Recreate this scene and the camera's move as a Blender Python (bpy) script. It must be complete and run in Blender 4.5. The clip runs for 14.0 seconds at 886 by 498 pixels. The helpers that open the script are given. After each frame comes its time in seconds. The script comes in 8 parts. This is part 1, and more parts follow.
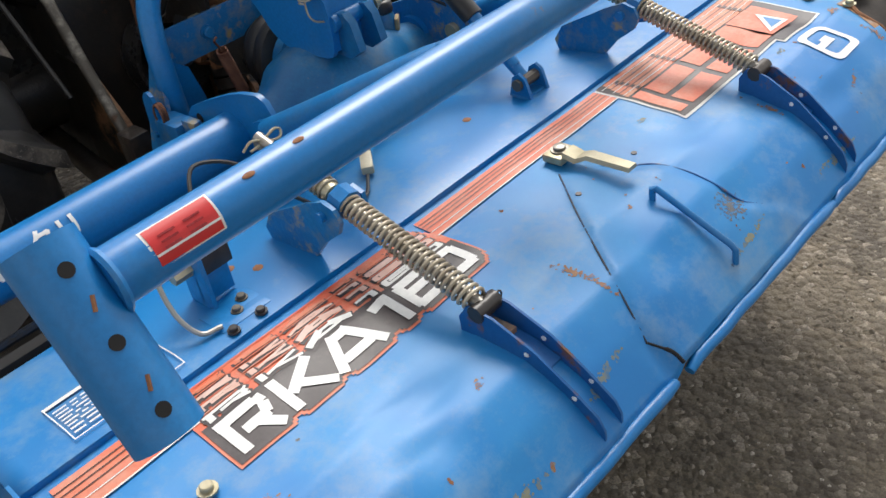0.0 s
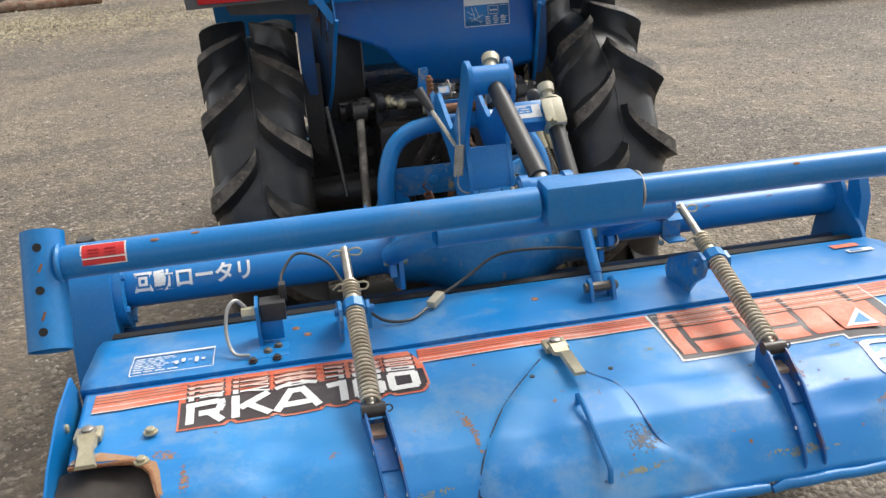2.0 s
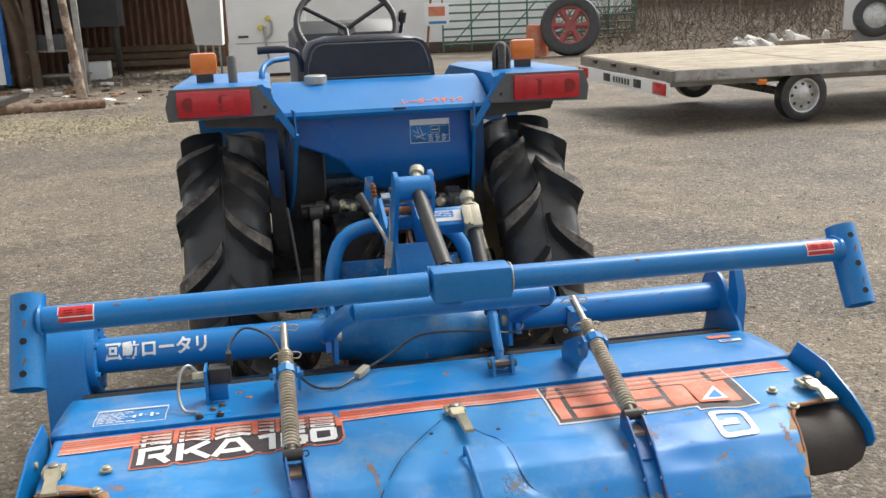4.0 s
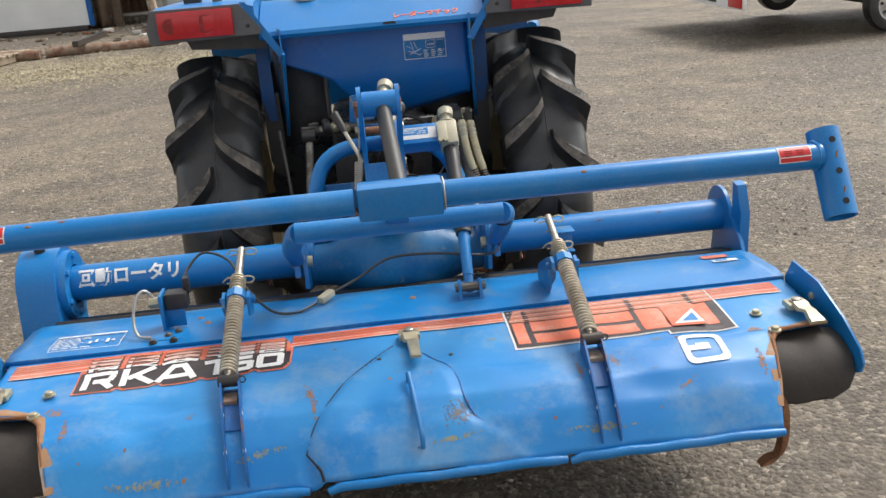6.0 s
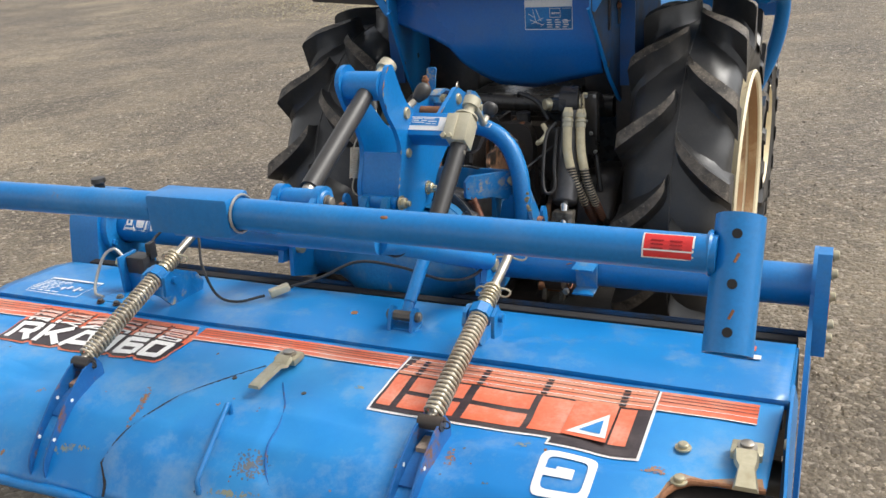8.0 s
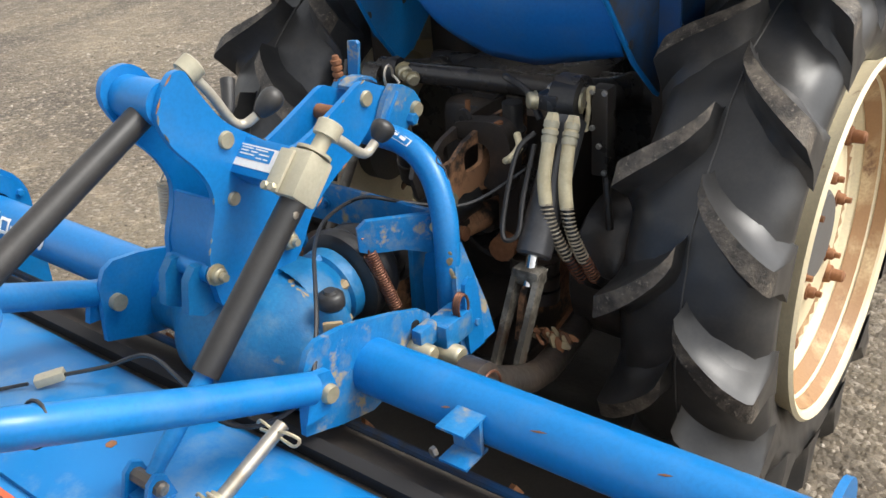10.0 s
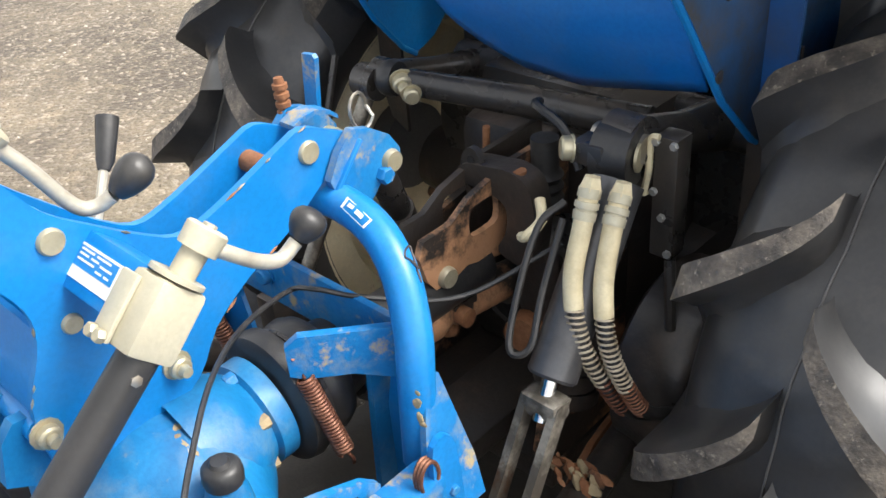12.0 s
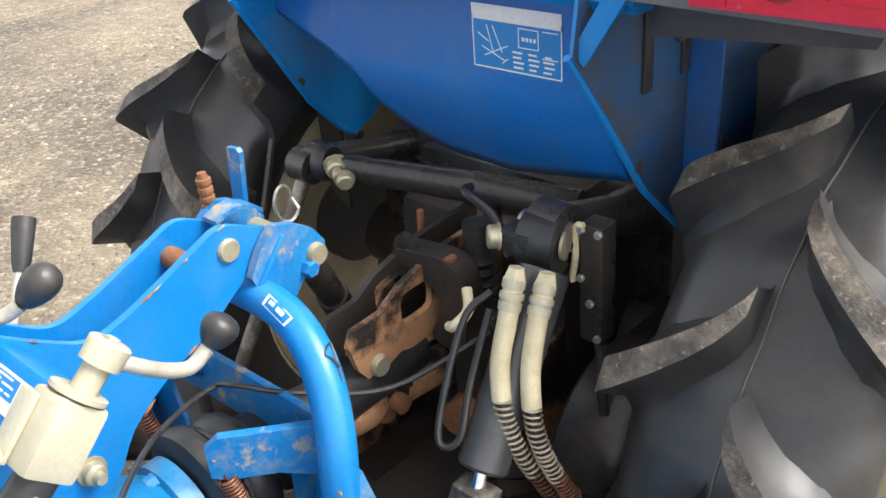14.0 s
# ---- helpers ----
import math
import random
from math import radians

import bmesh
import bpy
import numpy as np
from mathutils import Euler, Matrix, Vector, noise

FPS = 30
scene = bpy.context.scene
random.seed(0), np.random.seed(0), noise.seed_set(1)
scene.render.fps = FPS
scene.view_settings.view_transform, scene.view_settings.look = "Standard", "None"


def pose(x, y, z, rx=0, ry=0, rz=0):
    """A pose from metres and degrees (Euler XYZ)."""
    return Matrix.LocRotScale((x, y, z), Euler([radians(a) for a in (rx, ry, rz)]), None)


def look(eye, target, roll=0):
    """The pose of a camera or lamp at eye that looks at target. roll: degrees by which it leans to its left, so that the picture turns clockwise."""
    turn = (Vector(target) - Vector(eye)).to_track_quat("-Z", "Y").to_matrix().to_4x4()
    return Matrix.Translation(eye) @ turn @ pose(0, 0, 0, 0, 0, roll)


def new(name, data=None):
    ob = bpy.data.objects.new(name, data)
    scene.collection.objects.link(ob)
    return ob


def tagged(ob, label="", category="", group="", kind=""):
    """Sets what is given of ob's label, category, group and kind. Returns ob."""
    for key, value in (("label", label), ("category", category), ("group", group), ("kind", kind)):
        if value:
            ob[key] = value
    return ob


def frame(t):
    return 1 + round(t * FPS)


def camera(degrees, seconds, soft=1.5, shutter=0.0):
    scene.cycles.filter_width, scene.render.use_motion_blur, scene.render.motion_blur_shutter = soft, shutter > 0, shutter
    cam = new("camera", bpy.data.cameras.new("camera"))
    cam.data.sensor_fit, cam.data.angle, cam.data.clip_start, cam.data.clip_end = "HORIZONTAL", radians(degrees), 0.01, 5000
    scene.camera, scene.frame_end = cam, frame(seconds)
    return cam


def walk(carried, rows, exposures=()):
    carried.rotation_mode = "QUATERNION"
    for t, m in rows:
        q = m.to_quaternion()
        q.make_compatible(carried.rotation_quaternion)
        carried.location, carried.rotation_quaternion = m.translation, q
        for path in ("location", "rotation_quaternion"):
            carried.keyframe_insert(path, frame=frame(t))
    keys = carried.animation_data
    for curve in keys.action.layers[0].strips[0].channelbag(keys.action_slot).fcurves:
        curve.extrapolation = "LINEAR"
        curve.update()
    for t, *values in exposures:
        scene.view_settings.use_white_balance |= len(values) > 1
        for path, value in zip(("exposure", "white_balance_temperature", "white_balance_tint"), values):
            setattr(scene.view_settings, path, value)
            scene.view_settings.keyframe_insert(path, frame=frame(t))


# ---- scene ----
cam = camera(52.3, 14.0)
PATH = [
    (0, (-0.852, -0.672, 1.242), (0.243, 0.543, 0.091), -10.4),
    (0.5, (-0.701, -0.797, 1.254), (0.247, 0.577, 0.153), -7.6),
    (1, (-0.564, -0.924, 1.281), (0.082, 0.678, 0.274), -6.9),
    (1.5, (-0.43, -1.082, 1.315), (-0.059, 0.657, 0.401), -6.0),
    (2, (-0.39, -1.279, 1.325), (-0.085, 0.554, 0.584), -3.9),
    (2.5, (-0.295, -1.413, 1.363), (-0.001, 0.487, 0.812), -3.1),
    (3, (-0.183, -1.488, 1.361), (0.059, 0.417, 0.802), -2.5),
    (3.5, (-0.204, -1.544, 1.369), (0.054, 0.365, 0.831), -2.9),
    (4, (-0.304, -1.605, 1.374), (0.042, 0.296, 0.859), -2.1),
    (4.2, (-0.318, -1.628, 1.372), (0.128, 0.253, 0.859), -1.5),
    (6.3, (0.081, -1.511, 1.3), (0.171, 0.367, 0.617), -4.3),
    (6.5, (0.165, -1.439, 1.295), (0.245, 0.432, 0.592), -3.2),
    (7, (0.352, -1.323, 1.288), (0.199, 0.54, 0.577), -4.0),
    (7.2, (0.458, -1.295, 1.291), (0.142, 0.552, 0.591), -4.1),
    (9.3, (1.006, -0.552, 1.294), (-0.045, 0.92, 0.442), -3.7),
    (9.5, (0.977, -0.452, 1.281), (-0.079, 1.002, 0.403), -2.9),
    (10, (0.905, -0.227, 1.304), (-0.208, 1.146, 0.369), -4.9),
    (10.5, (0.892, -0.028, 1.307), (-0.374, 1.148, 0.3), -7.2),
    (11, (0.861, 0.09, 1.297), (-0.489, 1.163, 0.285), -7.7),
    (11.5, (0.746, 0.163, 1.287), (-0.508, 1.337, 0.262), -5.6),
    (12, (0.698, 0.223, 1.273), (-0.514, 1.404, 0.207), -5.0),
    (12.5, (0.688, 0.247, 1.266), (-0.508, 1.421, 0.175), -4.3),
    (13, (0.691, 0.25, 1.264), (-0.504, 1.423, 0.17), -4.7),
    (13.5, (0.698, 0.248, 1.271), (-0.489, 1.461, 0.212), -4.5),
    (14, (0.723, 0.279, 1.307), (-0.482, 1.54, 0.33), -4.9),
]
walk(cam, [(t, look(eye, target, roll)) for t, eye, target, roll in PATH],
     exposures=[(0.0, 0.42), (0.6, 0.42), (1.5, 0.68), (3.0, 0.66), (6.5, 0.62), (7.2, 0.64), (9.3, 0.72), (10.0, 0.90), (10.5, 1.18), (12.5, 1.53), (14.0, 1.58)])

# ---- world and sun ----
SUN_EL, SUN_AZ = radians(52), radians(58)
world = bpy.data.worlds.new("sky")
scene.world = world
world.use_nodes = True
wn, wl = world.node_tree.nodes, world.node_tree.links
wn.clear()
sky = wn.new("ShaderNodeTexSky")
sky.sky_type, sky.sun_disc = "NISHITA", False
sky.sun_elevation, sky.sun_rotation = SUN_EL, SUN_AZ
sky.air_density, sky.dust_density, sky.ozone_density = 1.0, 3.0, 1.0
dull = wn.new("ShaderNodeHueSaturation")
dull.inputs["Saturation"].default_value = 0.15
bg = wn.new("ShaderNodeBackground")
bg.inputs["Strength"].default_value = 0.155
wo = wn.new("ShaderNodeOutputWorld")
wl.new(sky.outputs[0], dull.inputs["Color"])
wl.new(dull.outputs[0], bg.inputs["Color"])
wl.new(bg.outputs[0], wo.inputs["Surface"])
sun = new("sun", bpy.data.lights.new("sun", "SUN"))
sun.data.energy, sun.data.angle, sun.data.color = 1.7, radians(26), (1.0, 0.955, 0.88)
sun.matrix_world = look((8 * math.sin(SUN_AZ), 8 * math.cos(SUN_AZ), 8 * math.tan(SUN_EL)), (0, 0, 0))


# ---- materials ----
def ramp(nt, fac, stops):
    r = nt.nodes.new("ShaderNodeValToRGB")
    while len(r.color_ramp.elements) < len(stops):
        r.color_ramp.elements.new(0.5)
    for e, (p, col) in zip(r.color_ramp.elements, stops):
        e.position, e.color = p, (*col, 1) if len(col) == 3 else col
    nt.links.new(fac, r.inputs[0])
    return r.outputs[0]


def noise_tex(nt, vec, scale, detail=4.0, rough=0.55):
    n = nt.nodes.new("ShaderNodeTexNoise")
    n.inputs["Scale"].default_value, n.inputs["Detail"].default_value, n.inputs["Roughness"].default_value = scale, detail, rough
    nt.links.new(vec, n.inputs["Vector"])
    return n.outputs["Fac"]


def mix(nt, fac, a, b):
    m = nt.nodes.new("ShaderNodeMix")
    m.data_type = "RGBA"
    for sock, val in ((m.inputs[0], fac), (m.inputs[6], a), (m.inputs[7], b)):
        if isinstance(val, (tuple, list)):
            sock.default_value = (*val, 1) if len(val) == 3 else val
        elif isinstance(val, (int, float)):
            sock.default_value = val
        else:
            nt.links.new(val, sock)
    return m.outputs[2]


def material(name, base, rough=0.5, metal=0.0, second=None, spread=(0.4, 0.7), scale=6.0, spots=None, spot_range=(0.66, 0.72),
             spot_scale=14.0, grain=0.06, grain_scale=180.0, bump=0.1, bump_scale=60.0, coat=0.0, rough_var=0.15, random_tint=0.0, bump_depth=0.002, bump_detail=4.0, film=None, film_most=0.35, film_scale=11.0):
    """A painted, rusty, rubber or metal surface: base colour, a second colour in broad patches, spots of wear, fine grain and relief."""
    m = bpy.data.materials.new(name)
    m.use_nodes = True
    nt = m.node_tree
    b = nt.nodes["Principled BSDF"]
    geo = nt.nodes.new("ShaderNodeTexCoord").outputs["Object"]
    info = nt.nodes.new("ShaderNodeObjectInfo")
    add = nt.nodes.new("ShaderNodeVectorMath")
    add.operation = "ADD"
    mul = nt.nodes.new("ShaderNodeVectorMath")
    mul.operation = "SCALE"
    comb = nt.nodes.new("ShaderNodeCombineXYZ")
    for k in range(3):
        nt.links.new(info.outputs["Random"], comb.inputs[k])
    nt.links.new(comb.outputs[0], mul.inputs[0])
    mul.inputs["Scale"].default_value = 7.0
    nt.links.new(geo, add.inputs[0])
    nt.links.new(mul.outputs[0], add.inputs[1])
    vec = add.outputs[0]
    broad = noise_tex(nt, vec, scale, 5.0, 0.6)
    col = tuple(base)
    if second:
        f = ramp(nt, broad, [(spread[0], (0, 0, 0)), (spread[1], (1, 1, 1))])
        col = mix(nt, f, tuple(base), tuple(second))
    fine = noise_tex(nt, vec, grain_scale, 3.0)
    dark = tuple(max(0.0, x * (1 - 4 * grain)) for x in base)
    f = ramp(nt, fine, [(0.35, (grain * 6,) * 3), (0.6, (0, 0, 0))])
    col = mix(nt, f, col, dark)
    if spots:
        sp = noise_tex(nt, vec, spot_scale, 6.0, 0.7)
        f = ramp(nt, sp, [(spot_range[0], (0, 0, 0)), (spot_range[1], (1, 1, 1))])
        col = mix(nt, f, col, tuple(spots))
    if film:
        blotch = noise_tex(nt, vec, film_scale, 9.0, 0.72)
        f = ramp(nt, blotch, [(0.50, (0, 0, 0)), (0.72, (film_most,) * 3)])
        col = mix(nt, f, col, tuple(film))
    if random_tint:
        hs = nt.nodes.new("ShaderNodeHueSaturation")
        mr = nt.nodes.new("ShaderNodeMapRange")
        mr.inputs[3].default_value, mr.inputs[4].default_value = 1 - random_tint, 1 + random_tint
        nt.links.new(info.outputs["Random"], mr.inputs[0])
        nt.links.new(mr.outputs[0], hs.inputs["Value"])
        nt.links.new(col, hs.inputs["Color"])
        col = hs.outputs[0]
    if isinstance(col, tuple):
        b.inputs["Base Color"].default_value = (*col, 1)
    else:
        nt.links.new(col, b.inputs["Base Color"])
    rr = nt.nodes.new("ShaderNodeMapRange")
    rr.inputs[3].default_value, rr.inputs[4].default_value = max(0.02, rough - rough_var), min(1, rough + rough_var)
    nt.links.new(broad, rr.inputs[0])
    nt.links.new(rr.outputs[0], b.inputs["Roughness"])
    b.inputs["Metallic"].default_value = metal
    b.inputs["Coat Weight"].default_value = coat
    b.inputs["Coat Roughness"].default_value = 0.26
    if bump:
        bn = nt.nodes.new("ShaderNodeBump")
        bn.inputs["Strength"].default_value, bn.inputs["Distance"].default_value = bump, bump_depth
        nt.links.new(noise_tex(nt, vec, bump_scale, bump_detail), bn.inputs["Height"])
        nt.links.new(bn.outputs[0], b.inputs["Normal"])
    return m


BLUE = (0.002, 0.163, 0.45)
blue = material("blue_paint", BLUE, 0.38, second=(0.004, 0.185, 0.51), scale=5.0, spots=(0.10, 0.20, 0.30), spot_range=(0.72, 0.80), bump=0.08, coat=0.08, film=(0.16, 0.26, 0.36), film_most=0.16)
blue_worn = material("worn_blue_paint", BLUE, 0.34, second=(0.012, 0.21, 0.52), spread=(0.45, 0.75), scale=4.0, spots=(0.17, 0.10, 0.05), spot_range=(0.685, 0.73), spot_scale=11.0, bump=0.1, coat=0.06, film=(0.18, 0.27, 0.36), film_most=0.22)
blue_sheet = material("faded_blue_sheet", (0.003, 0.175, 0.49), 0.45, second=(0.030, 0.26, 0.56), spread=(0.36, 0.68), scale=3.4, spots=(0.25, 0.13, 0.05), spot_range=(0.73, 0.77), spot_scale=5.0, bump=0.12, bump_scale=25, coat=0.05, rough_var=0.16, grain=0.015, film=(0.27, 0.36, 0.43), film_most=0.56, film_scale=7.0)
blue_cover = material("scuffed_blue_cover", (0.003, 0.165, 0.45), 0.34, second=(0.010, 0.205, 0.50), spread=(0.45, 0.75), scale=4.0, spots=(0.16, 0.22, 0.28), spot_range=(0.72, 0.78), spot_scale=9.0, bump=0.10, bump_scale=25, coat=0.05, rough_var=0.14, grain=0.02, film=(0.23, 0.32, 0.38), film_most=0.55, film_scale=9.0)
blue_muddy = material("muddy_blue_paint", (0.004, 0.15, 0.40), 0.42, second=(0.012, 0.19, 0.44), scale=9, spots=(0.36, 0.285, 0.16), spot_range=(0.56, 0.66), spot_scale=22, bump=0.35, bump_scale=120, film=(0.22, 0.235, 0.20), film_most=0.75, film_scale=24.0)
blue_cast = material("cast_blue_housing", (0.003, 0.125, 0.31), 0.44, second=(0.012, 0.20, 0.42), scale=8, spots=(0.30, 0.25, 0.15), spot_range=(0.62, 0.72), spot_scale=12, bump=0.4, bump_scale=70, film=(0.20, 0.25, 0.24), film_most=0.55, film_scale=13.0)
blue_dark = material("tractor_blue_paint", (0.002, 0.105, 0.38), 0.3, second=(0.004, 0.125, 0.40), scale=2.0, bump=0.05, bump_scale=14, coat=0.3, rough_var=0.14, film=(0.10, 0.15, 0.20), film_most=0.28, film_scale=7.0)
# shaded copy of the tractor blue for inside the wheel arch
blue_shade = material("shaded_blue_paint", (0.003, 0.085, 0.29), 0.5, second=(0.02, 0.06, 0.16), spread=(0.42, 0.66), scale=7, bump=0.2, film=(0.07, 0.07, 0.07), film_most=0.4, film_scale=12.0)
# dark, grimy copy of the blue with shade mixed into its colour
blue_shade_grime = material("shaded_grimy_blue_paint", (0.004, 0.06, 0.17), 0.6, second=(0.035, 0.035, 0.035), spread=(0.42, 0.62), scale=9, bump=0.3, film=(0.07, 0.055, 0.04), film_most=0.5, film_scale=14.0)
blue_rusty = material("rusty_blue_strip", (0.006, 0.10, 0.32), 0.45, second=(0.02, 0.13, 0.36), scale=12, spots=(0.20, 0.09, 0.04), spot_range=(0.55, 0.64), spot_scale=16, bump=0.2)
rubber = material("black_rubber", (0.029, 0.029, 0.030), 0.41, second=(0.040, 0.037, 0.034), scale=7, spots=(0.050, 0.043, 0.036), spot_range=(0.60, 0.78), spot_scale=14, bump=0.8, bump_scale=9, bump_depth=0.022, bump_detail=1.2, rough_var=0.14, coat=0.20, film=(0.095, 0.085, 0.073), film_most=0.35, film_scale=18.0)
old_rubber = material("dull_old_rubber", (0.035, 0.029, 0.025), 0.72, second=(0.055, 0.043, 0.034), scale=12, bump=0.4, bump_scale=60, film=(0.09, 0.07, 0.05), film_most=0.3)
seam_rubber = material("pale_mould_seam", (0.10, 0.096, 0.09), 0.5, bump=0.1)
lug_rubber = material("dusty_lug_rubber", (0.040, 0.034, 0.029), 0.62, second=(0.15, 0.125, 0.098), spread=(0.40, 0.60), scale=26, spots=(0.24, 0.205, 0.16), spot_range=(0.58, 0.67), spot_scale=120, bump=0.8, bump_scale=220)
black_paint = material("black_paint", (0.030, 0.029, 0.029), 0.28, film=(0.10, 0.08, 0.06), film_most=0.3, film_scale=16.0, second=(0.042, 0.036, 0.030), scale=14, spots=(0.12, 0.06, 0.03), spot_range=(0.68, 0.76), spot_scale=18, bump=0.3, bump_scale=80)
black_tube = material("black_tube_paint", (0.024, 0.023, 0.022), 0.42, film=(0.10, 0.09, 0.08), film_most=0.2, film_scale=20.0, second=(0.034, 0.031, 0.029), scale=10, bump=0.08)
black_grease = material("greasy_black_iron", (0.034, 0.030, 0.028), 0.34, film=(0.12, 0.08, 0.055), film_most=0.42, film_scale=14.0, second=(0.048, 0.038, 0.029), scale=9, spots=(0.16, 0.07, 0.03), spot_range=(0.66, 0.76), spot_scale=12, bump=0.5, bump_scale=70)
black_plastic = material("black_plastic", (0.02, 0.02, 0.021), 0.42, second=(0.035, 0.033, 0.031), scale=14, bump=0.12, bump_scale=200, film=(0.10, 0.09, 0.075), film_most=0.3, film_scale=25.0)
hole_dark = material("dark_hole", (0.010, 0.009, 0.009), 0.8, bump=0.1)
mud_tan = material("dried_tan_mud", (0.36, 0.28, 0.16), 0.9, second=(0.24, 0.18, 0.11), scale=40, bump=0.6, bump_scale=220)
rusty = material("rusty_iron", (0.19, 0.075, 0.03), 0.8, second=(0.36, 0.17, 0.08), scale=16, spots=(0.05, 0.03, 0.02), spot_range=(0.58, 0.7), bump=0.6, bump_scale=120)
rust_black = material("rust_patched_black_iron", (0.015, 0.013, 0.012), 0.55, second=(0.05, 0.035, 0.025), scale=8, spots=(0.44, 0.23, 0.12), spot_range=(0.48, 0.60), spot_scale=9, bump=0.4)
rust_spring = material("rusty_spring_wire", (0.13, 0.05, 0.03), 0.5, 0.5, second=(0.3, 0.14, 0.08), scale=30, bump=0.2)
zinc = material("yellowed_zinc", (0.52, 0.47, 0.33), 0.4, 0.55, second=(0.36, 0.31, 0.2), scale=25, bump=0.15, bump_scale=150)
dull_zinc = material("dull_plated_steel", (0.50, 0.47, 0.39), 0.40, 0.35, second=(0.37, 0.33, 0.26), scale=30, bump=0.1, film=(0.30, 0.20, 0.12), film_most=0.3, film_scale=40.0)
steel = material("weathered_steel", (0.42, 0.40, 0.36), 0.38, 0.8, second=(0.25, 0.2, 0.14), scale=30, bump=0.15)
spring_steel = material("grey_spring_wire", (0.56, 0.49, 0.37), 0.42, 0.3, second=(0.26, 0.20, 0.13), scale=30, bump=0.1)
cylinder_grey = material("scuffed_grey_cylinder", (0.085, 0.085, 0.09), 0.33, 0.3, second=(0.05, 0.048, 0.048), scale=12, bump=0.1, film=(0.16, 0.15, 0.14), film_most=0.4, film_scale=18.0)
fork_iron = material("scraped_fork_iron", (0.12, 0.105, 0.085), 0.45, 0.4, second=(0.32, 0.29, 0.24), spread=(0.5, 0.62), scale=22, spots=(0.10, 0.05, 0.025), spot_range=(0.6, 0.7), bump=0.3)
chrome = material("bright_steel_rod", (0.75, 0.74, 0.72), 0.15, 1.0, bump=0.02)
cream = material("cream_paint", (0.80, 0.70, 0.48), 0.40, second=(0.68, 0.57, 0.36), scale=9, spots=(0.28, 0.13, 0.05), spot_range=(0.63, 0.72), spot_scale=12, bump=0.12)
rust_cream = material("rust_stained_cream", (0.33, 0.185, 0.085), 0.6, second=(0.56, 0.42, 0.24), spread=(0.5, 0.7), scale=10, spots=(0.16, 0.08, 0.04), spot_range=(0.6, 0.7), bump=0.2)
cast_cream = material("cream_cast_housing", (0.49, 0.45, 0.33), 0.45, 0.12, second=(0.38, 0.345, 0.25), scale=14, spots=(0.26, 0.20, 0.12), spot_range=(0.66, 0.74), spot_scale=18, bump=0.2, bump_scale=200)
hose_cream = material("cream_hose_sleeve", (0.66, 0.58, 0.38), 0.5, second=(0.52, 0.44, 0.27), scale=40, bump=0.2, film=(0.30, 0.24, 0.15), film_most=0.4, film_scale=30.0)
orange = material("orange_decal", (0.68, 0.125, 0.050), 0.46, second=(0.62, 0.24, 0.15), scale=8, bump=0.04, film=(0.58, 0.40, 0.32), film_most=0.4, film_scale=16.0)
echo_pink = material("pinkish_decal", (0.70, 0.50, 0.43), 0.5, second=(0.62, 0.34, 0.26), scale=22, bump=0.03)
orange_faded = material("faded_orange_decal", (0.62, 0.16, 0.075), 0.5, second=(0.55, 0.31, 0.20), scale=6, bump=0.04, spots=(0.10, 0.22, 0.42), spot_range=(0.66, 0.70), spot_scale=34, film=(0.52, 0.42, 0.36), film_most=0.45, film_scale=18.0)
charcoal = material("charcoal_decal", (0.03, 0.02, 0.022), 0.42, second=(0.07, 0.055, 0.055), scale=10, bump=0.03, film=(0.18, 0.14, 0.13), film_most=0.35, film_scale=14.0)
white_ink = material("white_decal", (0.72, 0.71, 0.68), 0.42, spots=(0.2, 0.3, 0.5), spot_range=(0.68, 0.72), spot_scale=40, bump=0.03)
white_solid = material("white_lettering_paint", (0.78, 0.77, 0.74), 0.4, bump=0.02)
red_label = material("red_label", (0.6, 0.02, 0.02), 0.4, second=(0.5, 0.03, 0.03), bump=0.02)
label_blue = material("pale_blue_label", (0.02, 0.2, 0.5), 0.35, bump=0.02)
lens_red = material("red_lens", (0.50, 0.004, 0.010), 0.22, second=(0.60, 0.010, 0.018), scale=16, bump=0.12, bump_scale=300, coat=0.45)
lens_dark = material("dark_red_lens", (0.22, 0.002, 0.004), 0.25, second=(0.36, 0.004, 0.008), scale=24, bump=0.3, bump_scale=300, coat=0.4)
lens_orange = material("orange_lens", (0.8, 0.17, 0.01), 0.15, second=(0.9, 0.25, 0.02), scale=20, bump=0.3, bump_scale=300, coat=0.6)
lamp_grey = material("grey_lamp_housing", (0.10, 0.10, 0.10), 0.5, second=(0.14, 0.13, 0.12), scale=12)
vinyl = material("black_vinyl", (0.014, 0.017, 0.030), 0.4, second=(0.028, 0.031, 0.045), scale=8, bump=0.2, bump_scale=250)
wood_old = material("weathered_wood", (0.34, 0.27, 0.19), 0.8, second=(0.24, 0.19, 0.14), scale=4, spots=(0.12, 0.10, 0.08), spot_range=(0.6, 0.7), bump=0.5, bump_scale=40, random_tint=0.15)
wood_pale = material("pale_new_plank", (0.45, 0.385, 0.28), 0.8, second=(0.33, 0.275, 0.20), spread=(0.4, 0.6), scale=3, spots=(0.17, 0.14, 0.11), spot_range=(0.58, 0.70), spot_scale=5.0, bump=0.4, bump_scale=40, random_tint=0.1)
wood_grey = material("grey_weathered_board", (0.27, 0.245, 0.21), 0.85, second=(0.17, 0.15, 0.13), scale=4, spots=(0.10, 0.08, 0.06), spot_range=(0.6, 0.72), bump=0.5)
